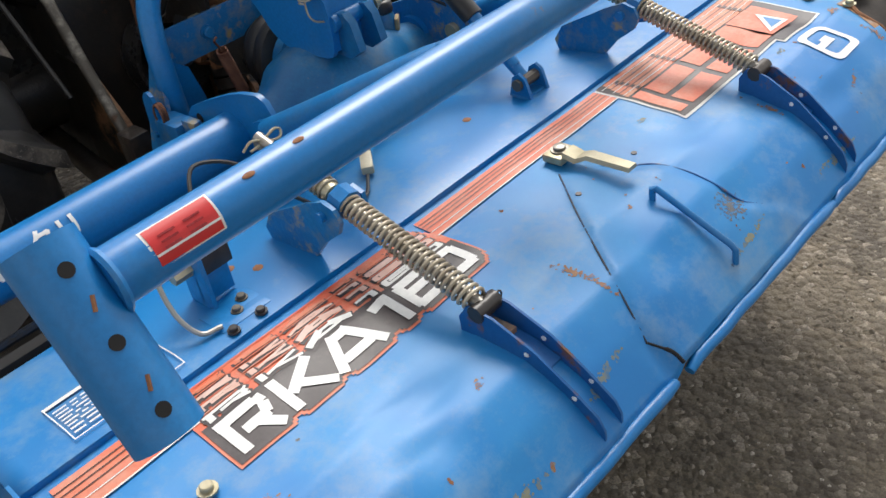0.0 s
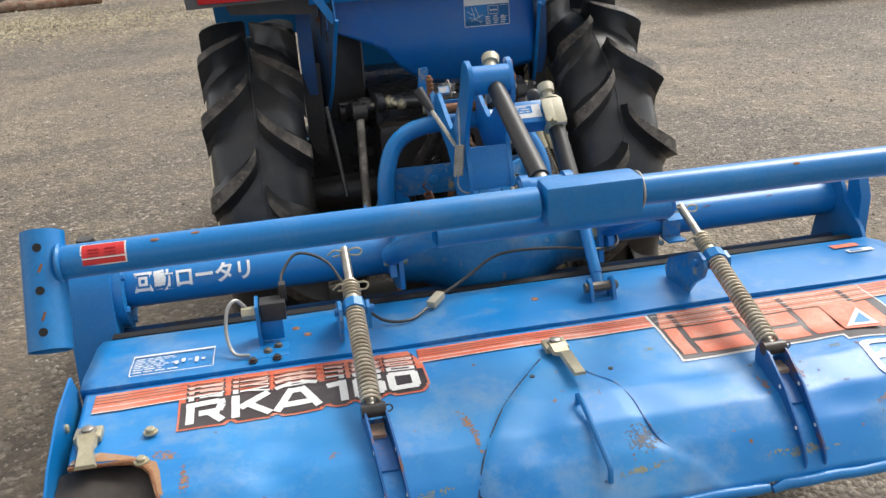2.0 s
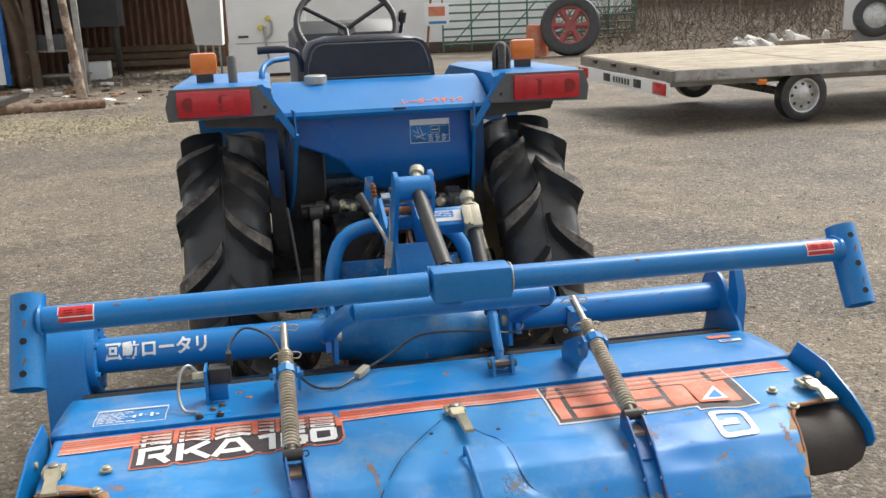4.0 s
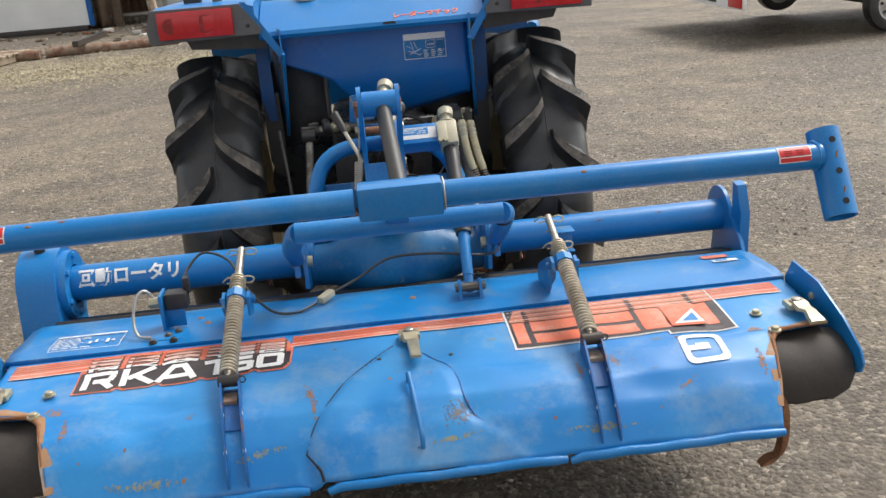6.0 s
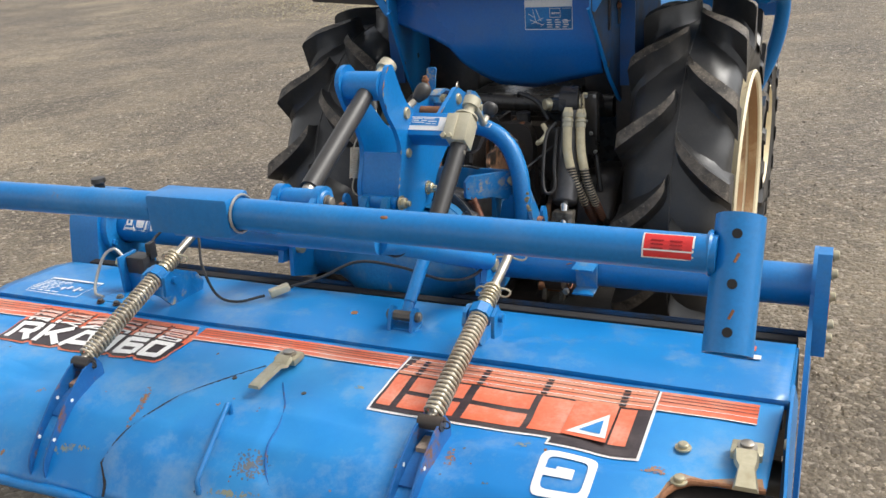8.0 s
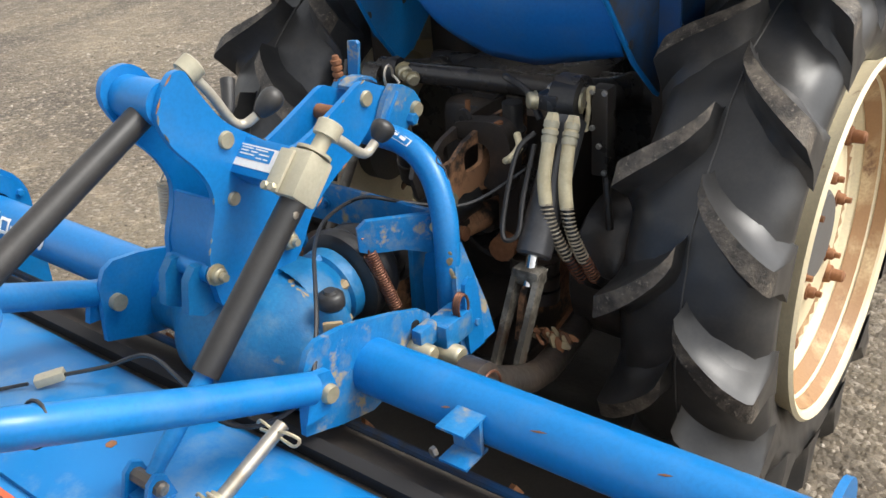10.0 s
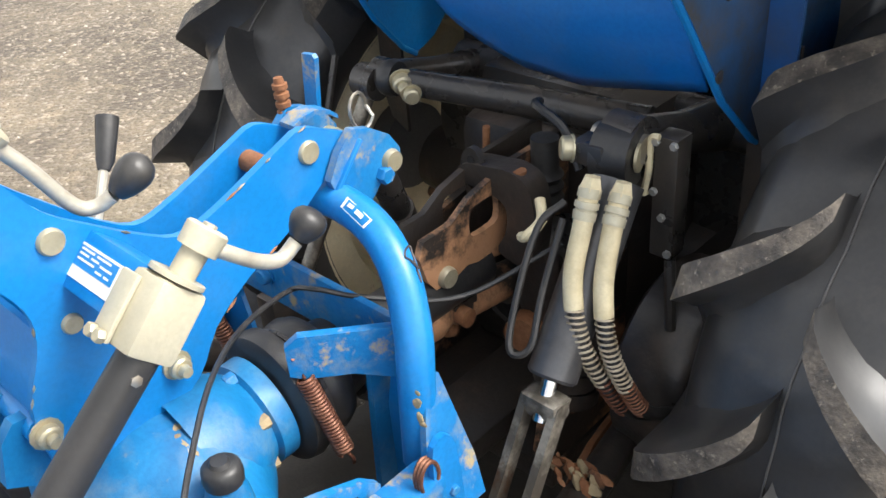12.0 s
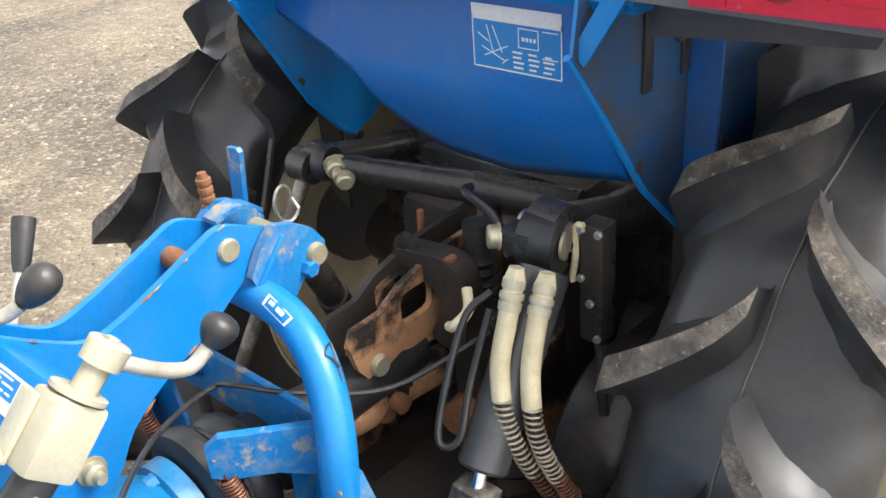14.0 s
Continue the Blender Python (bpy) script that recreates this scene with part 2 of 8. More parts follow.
worn_rail = material("worn_whitish_rail", (0.46, 0.44, 0.41), 0.7, second=(0.26, 0.23, 0.20), spread=(0.42, 0.58), scale=5, spots=(0.16, 0.10, 0.07), spot_range=(0.58, 0.68), spot_scale=7, bump=0.4)
old_bark = material("old_red_brown_log", (0.20, 0.10, 0.06), 0.9, second=(0.30, 0.235, 0.17), spread=(0.42, 0.6), scale=9, spots=(0.06, 0.045, 0.035), spot_range=(0.55, 0.66), spot_scale=11, bump=0.9, bump_scale=30)
wood_dark = material("dark_old_wood", (0.13, 0.09, 0.06), 0.85, second=(0.2, 0.15, 0.1), scale=4, bump=0.5, random_tint=0.2)
rust_sheet = material("rusted_sheet_wall", (0.15, 0.075, 0.05), 0.85, second=(0.22, 0.13, 0.09), scale=1.5, bump=0.4)
white_paint = material("dirty_white_paint", (0.88, 0.88, 0.86), 0.55, second=(0.78, 0.78, 0.75), scale=1.2, spots=(0.35, 0.3, 0.24), spot_range=(0.7, 0.8), spot_scale=3)
grey_sheet = material("grey_sheet_metal", (0.33, 0.34, 0.34), 0.6, second=(0.25, 0.25, 0.24), scale=2)
dark_sheet = material("dark_grey_tank_sheet", (0.07, 0.075, 0.08), 0.6, second=(0.11, 0.11, 0.11), scale=2)
green_paint = material("green_gate_paint", (0.03, 0.13, 0.09), 0.55, second=(0.1, 0.2, 0.15), scale=3)
galvanised = material("galvanised_steel", (0.42, 0.42, 0.4), 0.5, 0.6, second=(0.3, 0.28, 0.25), scale=6)
wheel_red = material("faded_red_wheel", (0.36, 0.07, 0.07), 0.6, second=(0.3, 0.14, 0.12), scale=5)
rim_grey = material("grey_wheel_paint", (0.62, 0.62, 0.60), 0.35, 0.5, second=(0.40, 0.38, 0.35), scale=15)
soil = material("bare_soil_and_leaves", (0.075, 0.055, 0.038), 0.95, second=(0.14, 0.105, 0.072), scale=1.5, spots=(0.27, 0.225, 0.165), spot_range=(0.60, 0.70), spot_scale=9, bump=0.8, bump_scale=12)
# near-black earth colour that carries the shade below the machine
shade_soil = material("dark_shade_soil", (0.034, 0.028, 0.022), 0.8, second=(0.055, 0.045, 0.034), scale=9, spots=(0.11, 0.09, 0.065), spot_range=(0.66, 0.74), spot_scale=40, bump=0.9, bump_scale=60)
valve_yellow = material("yellow_valve_paint", (0.62, 0.52, 0.08), 0.5, bump=0.1)
tarp_mat = material("brown_tarpaulin", (0.15, 0.10, 0.065), 0.8, second=(0.22, 0.155, 0.105), scale=3, bump=0.4, bump_scale=18)
flaked = material("rusty_flaking_steel", (0.17, 0.12, 0.09), 0.8, second=(0.46, 0.36, 0.27), spread=(0.45, 0.55), scale=5, spots=(0.30, 0.14, 0.07), spot_range=(0.55, 0.65), spot_scale=7, bump=0.4)
twig = material("bare_twigs", (0.10, 0.075, 0.055), 0.9, second=(0.20, 0.155, 0.11), scale=3)
litter_mat = material("pale_litter", (0.6, 0.58, 0.54), 0.7, random_tint=0.4, bump=0.2)


def ground_material():
    m = bpy.data.materials.new("damp_gravel_yard")
    m.use_nodes = True
    nt = m.node_tree
    b = nt.nodes["Principled BSDF"]
    vec = nt.nodes.new("ShaderNodeTexCoord").outputs["Object"]
    patches = noise_tex(nt, vec, 0.55, 6.0, 0.62)
    col = ramp(nt, patches, [(0.36, (0.100, 0.078, 0.054)), (0.5, (0.200, 0.162, 0.112)), (0.64, (0.300, 0.246, 0.170))])
    stains = ramp(nt, noise_tex(nt, vec, 1.6, 6.0, 0.65), [(0.3, (0.7, 0.7, 0.7)), (0.6, (0, 0, 0))])
    col = mix(nt, stains, col, (0.095, 0.078, 0.062))
    damp = ramp(nt, noise_tex(nt, vec, 0.85, 9.0, 0.7), [(0.50, (0, 0, 0)), (0.60, (0.68, 0.68, 0.68))])
    col = mix(nt, damp, col, (0.070, 0.056, 0.042))
    straw = ramp(nt, noise_tex(nt, vec, 1.3, 9.0, 0.72), [(0.56, (0, 0, 0)), (0.70, (0.6, 0.6, 0.6))])
    col = mix(nt, straw, col, (0.34, 0.285, 0.19))
    # ragged dark patches; the one before the trailer paints its shade on the ground
    ragged = noise_tex(nt, vec, 2.2, 7.0, 0.7)
    for cx, cy, rx, ry, most in ((-1.95, 8.5, 1.15, 0.85, 0.75), (2.3, 5.7, 0.6, 0.5, 0.5), (4.6, 6.3, 1.5, 0.8, 0.5), (-3.0, 6.4, 0.9, 0.5, 0.4)):
        mp_ = nt.nodes.new("ShaderNodeMapping")
        mp_.inputs["Location"].default_value = (-cx / rx, -cy / ry, 0)
        mp_.inputs["Scale"].default_value = (1 / rx, 1 / ry, 0)
        nt.links.new(vec, mp_.inputs["Vector"])
        far = nt.nodes.new("ShaderNodeVectorMath")
        far.operation = "LENGTH"
        nt.links.new(mp_.outputs[0], far.inputs[0])
        rag = nt.nodes.new("ShaderNodeMath")
        rag.operation = "MULTIPLY_ADD"
        nt.links.new(ragged, rag.inputs[0])
        rag.inputs[1].default_value = 0.9
        nt.links.new(far.outputs["Value"], rag.inputs[2])
        col = mix(nt, ramp(nt, rag.outputs[0], [(0.0, (most,) * 3), (0.55, (most,) * 3), (1.0, (0, 0, 0))]), col, (0.055, 0.045, 0.036))
    vor = nt.nodes.new("ShaderNodeTexVoronoi")
    vor.inputs["Scale"].default_value = 62.0
    nt.links.new(vec, vor.inputs["Vector"])
    hs = nt.nodes.new("ShaderNodeSeparateColor")
    nt.links.new(vor.outputs["Color"], hs.inputs[0])
    chips = ramp(nt, hs.outputs[0], [(0.0, (0, 0, 0)), (0.62, (0, 0, 0)), (0.85, (0.3, 0.3, 0.3)), (1.0, (0.75, 0.75, 0.75))])
    col = mix(nt, chips, col, (0.46, 0.40, 0.32))
    big = nt.nodes.new("ShaderNodeTexVoronoi")
    big.inputs["Scale"].default_value = 27.0
    nt.links.new(vec, big.inputs["Vector"])
    sep = nt.nodes.new("ShaderNodeSeparateColor")
    nt.links.new(big.outputs["Color"], sep.inputs[0])
    tone = ramp(nt, sep.outputs[1], [(0.0, (0.72, 0.70, 0.68)), (0.5, (0.96, 0.95, 0.93)), (0.85, (1.08, 1.06, 1.03)), (1.0, (1.35, 1.31, 1.25))])
    mul = nt.nodes.new("ShaderNodeMix")
    mul.data_type, mul.blend_type = "RGBA", "MULTIPLY"
    mul.inputs[0].default_value = 0.8
    nt.links.new(col, mul.inputs[6])
    nt.links.new(tone, mul.inputs[7])
    col = mul.outputs[2]
    fine = noise_tex(nt, vec, 240.0, 4.0, 0.7)
    col = mix(nt, ramp(nt, fine, [(0.4, (0.5, 0.5, 0.5)), (0.6, (0, 0, 0))]), col, (0.055, 0.045, 0.035))
    nt.links.new(col, b.inputs["Base Color"])
    rr = nt.nodes.new("ShaderNodeMapRange")
    rr.inputs[3].default_value, rr.inputs[4].default_value = 0.5, 0.95
    nt.links.new(patches, rr.inputs[0])
    nt.links.new(rr.outputs[0], b.inputs["Roughness"])
    add = nt.nodes.new("ShaderNodeMath")
    add.operation = "MULTIPLY_ADD"
    nt.links.new(vor.outputs["Distance"], add.inputs[0])
    add.inputs[1].default_value = -0.8
    nt.links.new(noise_tex(nt, vec, 38.0, 6.0, 0.7), add.inputs[2])
    bn = nt.nodes.new("ShaderNodeBump")
    bn.inputs["Strength"].default_value, bn.inputs["Distance"].default_value = 0.9, 0.012
    nt.links.new(add.outputs[0], bn.inputs["Height"])
    nt.links.new(bn.outputs[0], b.inputs["Normal"])
    return m


gravel_mat = ground_material()

# ---- building helpers ----
AT = {}


def V(*a):
    return Vector(a)


def thing(name, place, label, category, group="", kind=""):
    """An Empty at the base of a thing, which its parts hang on."""
    ob = new(name)
    ob.empty_display_size = 0.1
    ob.location = place
    AT[ob] = Vector(place)
    return tagged(ob, label, category, group, kind)


def part(name, bm, mat, parent=None, label="", smooth=40, recalc=True):
    """Links a bmesh as one mesh object under a thing or a part; its vertices are in world metres."""
    if recalc:
        bmesh.ops.recalc_face_normals(bm, faces=bm.faces[:])
    c = Vector((0, 0, 0))
    if bm.verts:
        lo = [min(v.co[k] for v in bm.verts) for k in range(3)]
        hi = [max(v.co[k] for v in bm.verts) for k in range(3)]
        c = (Vector(lo) + Vector(hi)) / 2
    for v in bm.verts:
        v.co -= c
    me = bpy.data.meshes.new(name)
    bm.to_mesh(me)
    bm.free()
    if smooth:
        me.shade_smooth()
        me.set_sharp_from_angle(angle=radians(smooth))
    me.materials.append(mat)
    ob = new(name, me)
    ob.location = c - (AT[parent] if parent else Vector((0, 0, 0)))
    ob.parent = parent
    AT[ob] = c
    return tagged(ob, label) if label else ob


def solo(name, bm, mat, label, category, kind="", group="", smooth=40):
    return tagged(part(name, bm, mat, None, "", smooth), label, category, group, kind)


def frame_of(d):
    d = d.normalized()
    u = d.orthogonal().normalized() if abs(d.z) > 0.95 else d.cross(V(0, 0, 1)).normalized()
    return u, u.cross(d).normalized()


def box(lo, hi, bevel=0.0, bm=None, m=None, seg=2):
    bm = bm or bmesh.new()
    lo, hi = Vector(lo), Vector(hi)
    r = bmesh.ops.create_cube(bm, size=1.0)
    vs = r["verts"]
    for v in vs:
        v.co = (lo + hi) / 2 + Vector(v.co[k] * (hi - lo)[k] for k in range(3))
    if bevel:
        es = list({e for v in vs for e in v.link_edges})
        g = bmesh.ops.bevel(bm, geom=es, offset=bevel, segments=seg, profile=0.6, affect="EDGES")
        vs = list({v for f in g["faces"] for v in f.verts} | {v for v in vs if v.is_valid})
    if m:
        for v in vs:
            v.co = m @ v.co
    return bm


def ring_sweep(bm, rings, closed=False, caps=True):
    """Joins rings of points, each a list of equal length, into a skin."""
    rows = [[bm.verts.new(p) for p in r] for r in rings]
    n = len(rows[0])
    pairs = list(zip(rows, rows[1:])) + ([(rows[-1], rows[0])] if closed else [])
    for a, b in pairs:
        for k in range(n):
            bm.faces.new((a[k], a[(k + 1) % n], b[(k + 1) % n], b[k]))
    if caps and not closed:
        bm.faces.new(rows[0][::-1])
        bm.faces.new(rows[-1])
    return bm


def smooth_path(points, per=6):
    """A rounded path through the given points."""
    p = [Vector(q) for q in points]
    if len(p) < 3:
        return p
    out = []
    ext = [p[0] * 2 - p[1]] + p + [p[-1] * 2 - p[-2]]
    for a, b, c, d in zip(ext, ext[1:], ext[2:], ext[3:]):
        for k in range(per):
            t = k / per
            out.append(0.5 * ((2 * b) + (c - a) * t + (2 * a - 5 * b + 4 * c - d) * t * t + (3 * b - a - 3 * c + d) * t ** 3))
    return out + [p[-1]]


def tube(points, r, seg=12, bm=None, caps=True, closed=False):
    """A round bar along a path; r is a radius, or one for each point."""
    bm = bm or bmesh.new()
    p = [Vector(q) for q in points]
    rs = r if isinstance(r, (list, tuple)) else [r] * len(p)
    u, w = frame_of(p[1] - p[0])
    rings = []
    for k, q in enumerate(p):
        if closed:
            d = (p[(k + 1) % len(p)] - p[k - 1]).normalized()
        else:
            d = (p[min(k + 1, len(p) - 1)] - p[max(k - 1, 0)]).normalized()
        u = (u - d * u.dot(d)).normalized()
        w = d.cross(u)
        rings.append([q + rs[k] * (math.cos(a) * u + math.sin(a) * w) for a in (2 * math.pi * s / seg for s in range(seg))])
    return ring_sweep(bm, rings, closed, caps)


def pipe(points, r_out, r_in, seg=20):
    """A hollow straight tube with open ends."""
    bm = bmesh.new()
    a, b = (Vector(q) for q in points)
    d = b - a
    u, w = frame_of(d)
    rings = []
    for q, r in ((a, r_out), (b, r_out), (b, r_in), (a, r_in)):
        rings.append([q + r * (math.cos(t) * u + math.sin(t) * w) for t in (2 * math.pi * s / seg for s in range(seg))])
    return ring_sweep(bm, rings, closed=True)


def lathe(profile, centre, axis=(1, 0, 0), seg=40, bm=None, closed=True):
    """Turns a profile of (along, radius) round an axis."""
    bm = bm or bmesh.new()
    d = Vector(axis).normalized()
    u, w = frame_of(d)
    c = Vector(centre)
    rings = []
    for k in range(seg):
        a = 2 * math.pi * k / seg
        e = math.cos(a) * u + math.sin(a) * w
        rings.append([c + d * s + e * r for s, r in profile])
    rows = [[bm.verts.new(p) for p in r] for r in rings]
    n = len(profile)
    for a, b in zip(rows, rows[1:] + rows[:1]):
        for k in range(n if closed else n - 1):
            bm.faces.new((a[k], a[(k + 1) % n], b[(k + 1) % n], b[k]))
    bmesh.ops.remove_doubles(bm, verts=[v for r in rows for v in r], dist=1e-5)
    return bm


def plate(outline, axis, at, thick, bm=None, bevel=0.0):
    """A sheet cut to an outline in the plane across axis ('x': points are y, z; 'y': x, z; 'z': x, y), thick on both sides of at."""
    bm = bm or bmesh.new()

    def put(p, s):
        a, b = p
        return {"x": (s, a, b), "y": (a, s, b), "z": (a, b, s)}[axis]

    lo = [bm.verts.new(put(p, at - thick / 2)) for p in outline]
    hi = [bm.verts.new(put(p, at + thick / 2)) for p in outline]
    bm.faces.new(lo)
    bm.faces.new(hi[::-1])
    n = len(outline)
    for k in range(n):
        bm.faces.new((lo[k], hi[k], hi[(k + 1) % n], lo[(k + 1) % n]))
    if bevel:
        es = [e for e in bm.edges if len(e.link_faces) == 2 and e.calc_face_angle(0) > 1.2]
        bmesh.ops.bevel(bm, geom=es, offset=bevel, segments=1, affect="EDGES")
    return bm


def helix(a, b, radius, wire, turns, seg=6, per=14, bm=None):
    a, b = Vector(a), Vector(b)
    d = b - a
    u, w = frame_of(d)
    pts = [a + d * (k / (turns * per)) + radius * (math.cos(2 * math.pi * k / per) * u + math.sin(2 * math.pi * k / per) * w) for k in range(int(turns * per) + 1)]
    return tube(pts, wire, seg, bm)


def bolt(place, axis, r=0.009, h=0.007, washer=0.0, bm=None, stud=0.0):
    """A bolt head with a chamfered top, and a washer or a stud where it has one, in one skin."""
    p, d = Vector(place), Vector(axis).normalized()
    pts, rs = [], []
    if washer:
        pts, rs = [p, p + d * 0.0025, p + d * 0.0026], [washer, washer, r]
        p = p + d * 0.0025
    else:
        pts, rs = [p], [r]
    pts += [p + d * h * 0.8, p + d * h]
    rs += [r, r * 0.82]
    if stud:
        pts += [p + d * (h + 0.0003), p + d * (h + stud)]
        rs += [r * 0.55, r * 0.5]
    return tube(pts, rs, 6 if not washer else 12, bm)


def writing(body, size, m, bold=0.0, squeeze=1.0, thick=0.0006):
    """Letters as a thin flat mesh in the plane of m."""
    cu = bpy.data.curves.new("letters", "FONT")
    cu.body, cu.size, cu.offset, cu.extrude, cu.align_x, cu.align_y = body, size, bold, thick, "CENTER", "CENTER"
    cu.resolution_u = 3
    ob = bpy.data.objects.new("letters", cu)
    scene.collection.objects.link(ob)
    me = bpy.data.meshes.new_from_object(ob.evaluated_get(bpy.context.evaluated_depsgraph_get()))
    bpy.data.objects.remove(ob)
    bm = bmesh.new()
    bm.from_mesh(me)
    bpy.data.meshes.remove(me)
    for v in bm.verts:
        v.co.x *= squeeze
        v.co = m @ v.co
    return bm


def quad_strip(bm, a, b, width, normal):
    """A flat bar of ink from a to b."""
    a, b, n = Vector(a), Vector(b), Vector(normal)
    s = (b - a).cross(n).normalized() * width / 2
    t = n.normalized() * 0.0004
    vs = [bm.verts.new(q) for q in (a - s, b - s, b + s, a + s, a - s + t, b - s + t, b + s + t, a + s + t)]
    for f in ((0, 1, 2, 3), (4, 5, 6, 7), (0, 1, 5, 4), (1, 2, 6, 5), (2, 3, 7, 6), (3, 0, 4, 7)):
        bm.faces.new([vs[k] for k in f])
    return bm

# ---- ground ----
def ground_height(x, y):
    far = max(0.0, math.hypot(x, y) - 3.0)
    return 0.012 * noise.noise(V(x * 0.9, y * 0.9, 0.3)) + min(far, 3.0) * 0.012 * noise.noise(V(x * 0.25, y * 0.25, 5.0))


bm = bmesh.new()
xs = [-900, -300, -120, -60, -30, -20] + [-14 + 0.5 * k for k in range(65)] + [24, 32, 60, 120, 300, 900]
ys = [-900, -300, -100, -40, -15, -8] + [-5 + 0.5 * k for k in range(72)] + [34, 42, 60, 120, 300, 900]
grid = [[bm.verts.new((x, y, ground_height(x, y) if abs(x) < 25 and -10 < y < 33 else 0.0)) for x in xs] for y in ys]
for r0, r1 in zip(grid, grid[1:]):
    for k in range(len(xs) - 1):
        bm.faces.new((r0[k], r0[k + 1], r1[k + 1], r1[k]))
solo("ground", bm, gravel_mat, "damp brown gravel and packed earth of a yard", "ground", "structure", smooth=60)


def gravel(name, count, area, size, seed, label):
    """Many small angular stones as one mesh."""
    rnd = random.Random(seed)
    verts, faces = [], []
    base = [(1, 0, 0), (0.3, 0.95, 0.1), (-0.8, 0.6, 0), (-0.8, -0.6, 0.1), (0.3, -0.95, 0), (0.1, 0.1, 0.75), (-0.2, -0.1, 0.7)]
    tris = [(0, 1, 5), (1, 2, 5), (2, 6, 5), (2, 3, 6), (3, 4, 6), (4, 0, 5), (4, 5, 6)]
    for _ in range(count):
        x, y = rnd.uniform(*area[0]), rnd.uniform(*area[1])
        s = size * (0.35 + 1.1 * rnd.random() ** 2.5)
        a = rnd.uniform(0, 6.28)
        ca, sa = math.cos(a), math.sin(a)
        z = ground_height(x, y) - 0.15 * s
        n = len(verts)
        for px, py, pz in base:
            px, py, pz = px * s * rnd.uniform(0.7, 1.2), py * s * rnd.uniform(0.6, 1.0), pz * s * rnd.uniform(0.6, 1.0)
            verts.append((x + ca * px - sa * py, y + sa * px + ca * py, z + pz))
        faces += [tuple(n + k for k in t) for t in tris]
    me = bpy.data.meshes.new(name)
    me.from_pydata(verts, [], faces)
    me.materials.append(stone_mat)
    return tagged(new(name, me), label, "gravel", "", "stuff")


stone_mat = bpy.data.materials.new("loose_gravel_stone")
stone_mat.use_nodes = True
nt = stone_mat.node_tree
nb = nt.nodes["Principled BSDF"]
ri = nt.nodes.new("ShaderNodeNewGeometry").outputs["Random Per Island"]
nt.links.new(ramp(nt, ri, [(0.0, (0.085, 0.07, 0.052)), (0.45, (0.195, 0.16, 0.115)), (0.8, (0.29, 0.245, 0.19)), (1.0, (0.46, 0.41, 0.34))]), nb.inputs["Base Color"])
nb.inputs["Roughness"].default_value = 0.75
gravel("gravel", 42000, ((-1.3, 3.2), (-1.3, 3.0)), 0.0058, 3, "loose grey-brown gravel stones on the yard")
gravel("gravel", 30000, ((-4.0, 6.5), (1.0, 9.5)), 0.0115, 4, "loose grey-brown gravel stones scattered on the yard")

# added dark mound between the wheels; deepens the shade on the ground there
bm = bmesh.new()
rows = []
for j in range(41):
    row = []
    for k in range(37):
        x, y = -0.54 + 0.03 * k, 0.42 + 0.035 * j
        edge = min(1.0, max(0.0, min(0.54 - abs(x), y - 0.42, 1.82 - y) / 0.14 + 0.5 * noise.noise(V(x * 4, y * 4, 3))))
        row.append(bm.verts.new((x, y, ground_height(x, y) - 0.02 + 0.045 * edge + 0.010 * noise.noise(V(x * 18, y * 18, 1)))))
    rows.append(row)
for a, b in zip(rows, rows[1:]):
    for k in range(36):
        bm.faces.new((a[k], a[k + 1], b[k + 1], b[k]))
solo("soil_patch", bm, shade_soil, "dark soil mound that stands in for shade below the machine", "soil", "stuff", smooth=60)

# ---- rotary tiller ----
tiller = thing("rotary_tiller", (0, 0.25, 0), "worn blue rotary tiller with faded stripes mounted behind the tractor", "tiller")
BY, BZ = 0.464, 0.626


def flap_z(y):
    return float(np.interp(y, [-0.285, -0.262, -0.235, -0.19, -0.13, 0.0, 0.10], [0.492, 0.520, 0.547, 0.576, 0.592, 0.600, 0.601]))


def flap_half(y):
    return float(np.interp(y, [-0.285, -0.142, -0.116, -0.110, 0.10], [0.600, 0.640, 0.668, 0.757, 0.765]))


def cover_z(y):
    return float(np.interp(y, [0.085, 0.12, 0.25, 0.30, 0.325], [0.606, 0.609, 0.600, 0.588, 0.566]))


FOLD = ((-0.02, -0.033), (-0.09, -0.092), (-0.145, -0.133), (-0.21, -0.173), (-0.252, -0.192), (-0.287, -0.172))
SWELL = ((0.0, 0.0), (-0.05, 0.022), (-0.11, 0.064), (-0.15, 0.078), (-0.20, 0.083), (-0.235, 0.105), (-0.255, 0.15), (-0.29, 0.19))
DENTS = ((-0.43, -0.135, 0.060, 0.026, -0.010), (-0.47, -0.185, 0.045, 0.022, -0.008), (0.08, -0.215, 0.032, 0.022, -0.006), (0.215, -0.115, 0.075, 0.030, -0.006),
         (0.44, -0.045, 0.060, 0.022, -0.004), (-0.24, -0.12, 0.040, 0.050, -0.005), (0.40, -0.21, 0.050, 0.022, -0.005), (-0.08, -0.20, 0.035, 0.040, -0.004), (0.56, -0.09, 0.03, 0.03, -0.004))


def along(pairs, y):
    return float(np.interp(-y, [-p[0] for p in pairs], [p[1] for p in pairs]))


def crease(x, y):
    """The pressed panel in the middle of the flap: 1 inside, 0 outside, with a sharp fold on one side and a soft swell on the other."""
    if y > -0.012:
        return 0.0
    rise = min(1.0, (-0.012 - y) / 0.04)
    a = max(0.0, min(1.0, (x - along(FOLD, y)) / 0.006))
    b = max(0.0, min(1.0, (along(SWELL, y) - x) / 0.030))
    return rise * a * b * b * (3 - 2 * b)


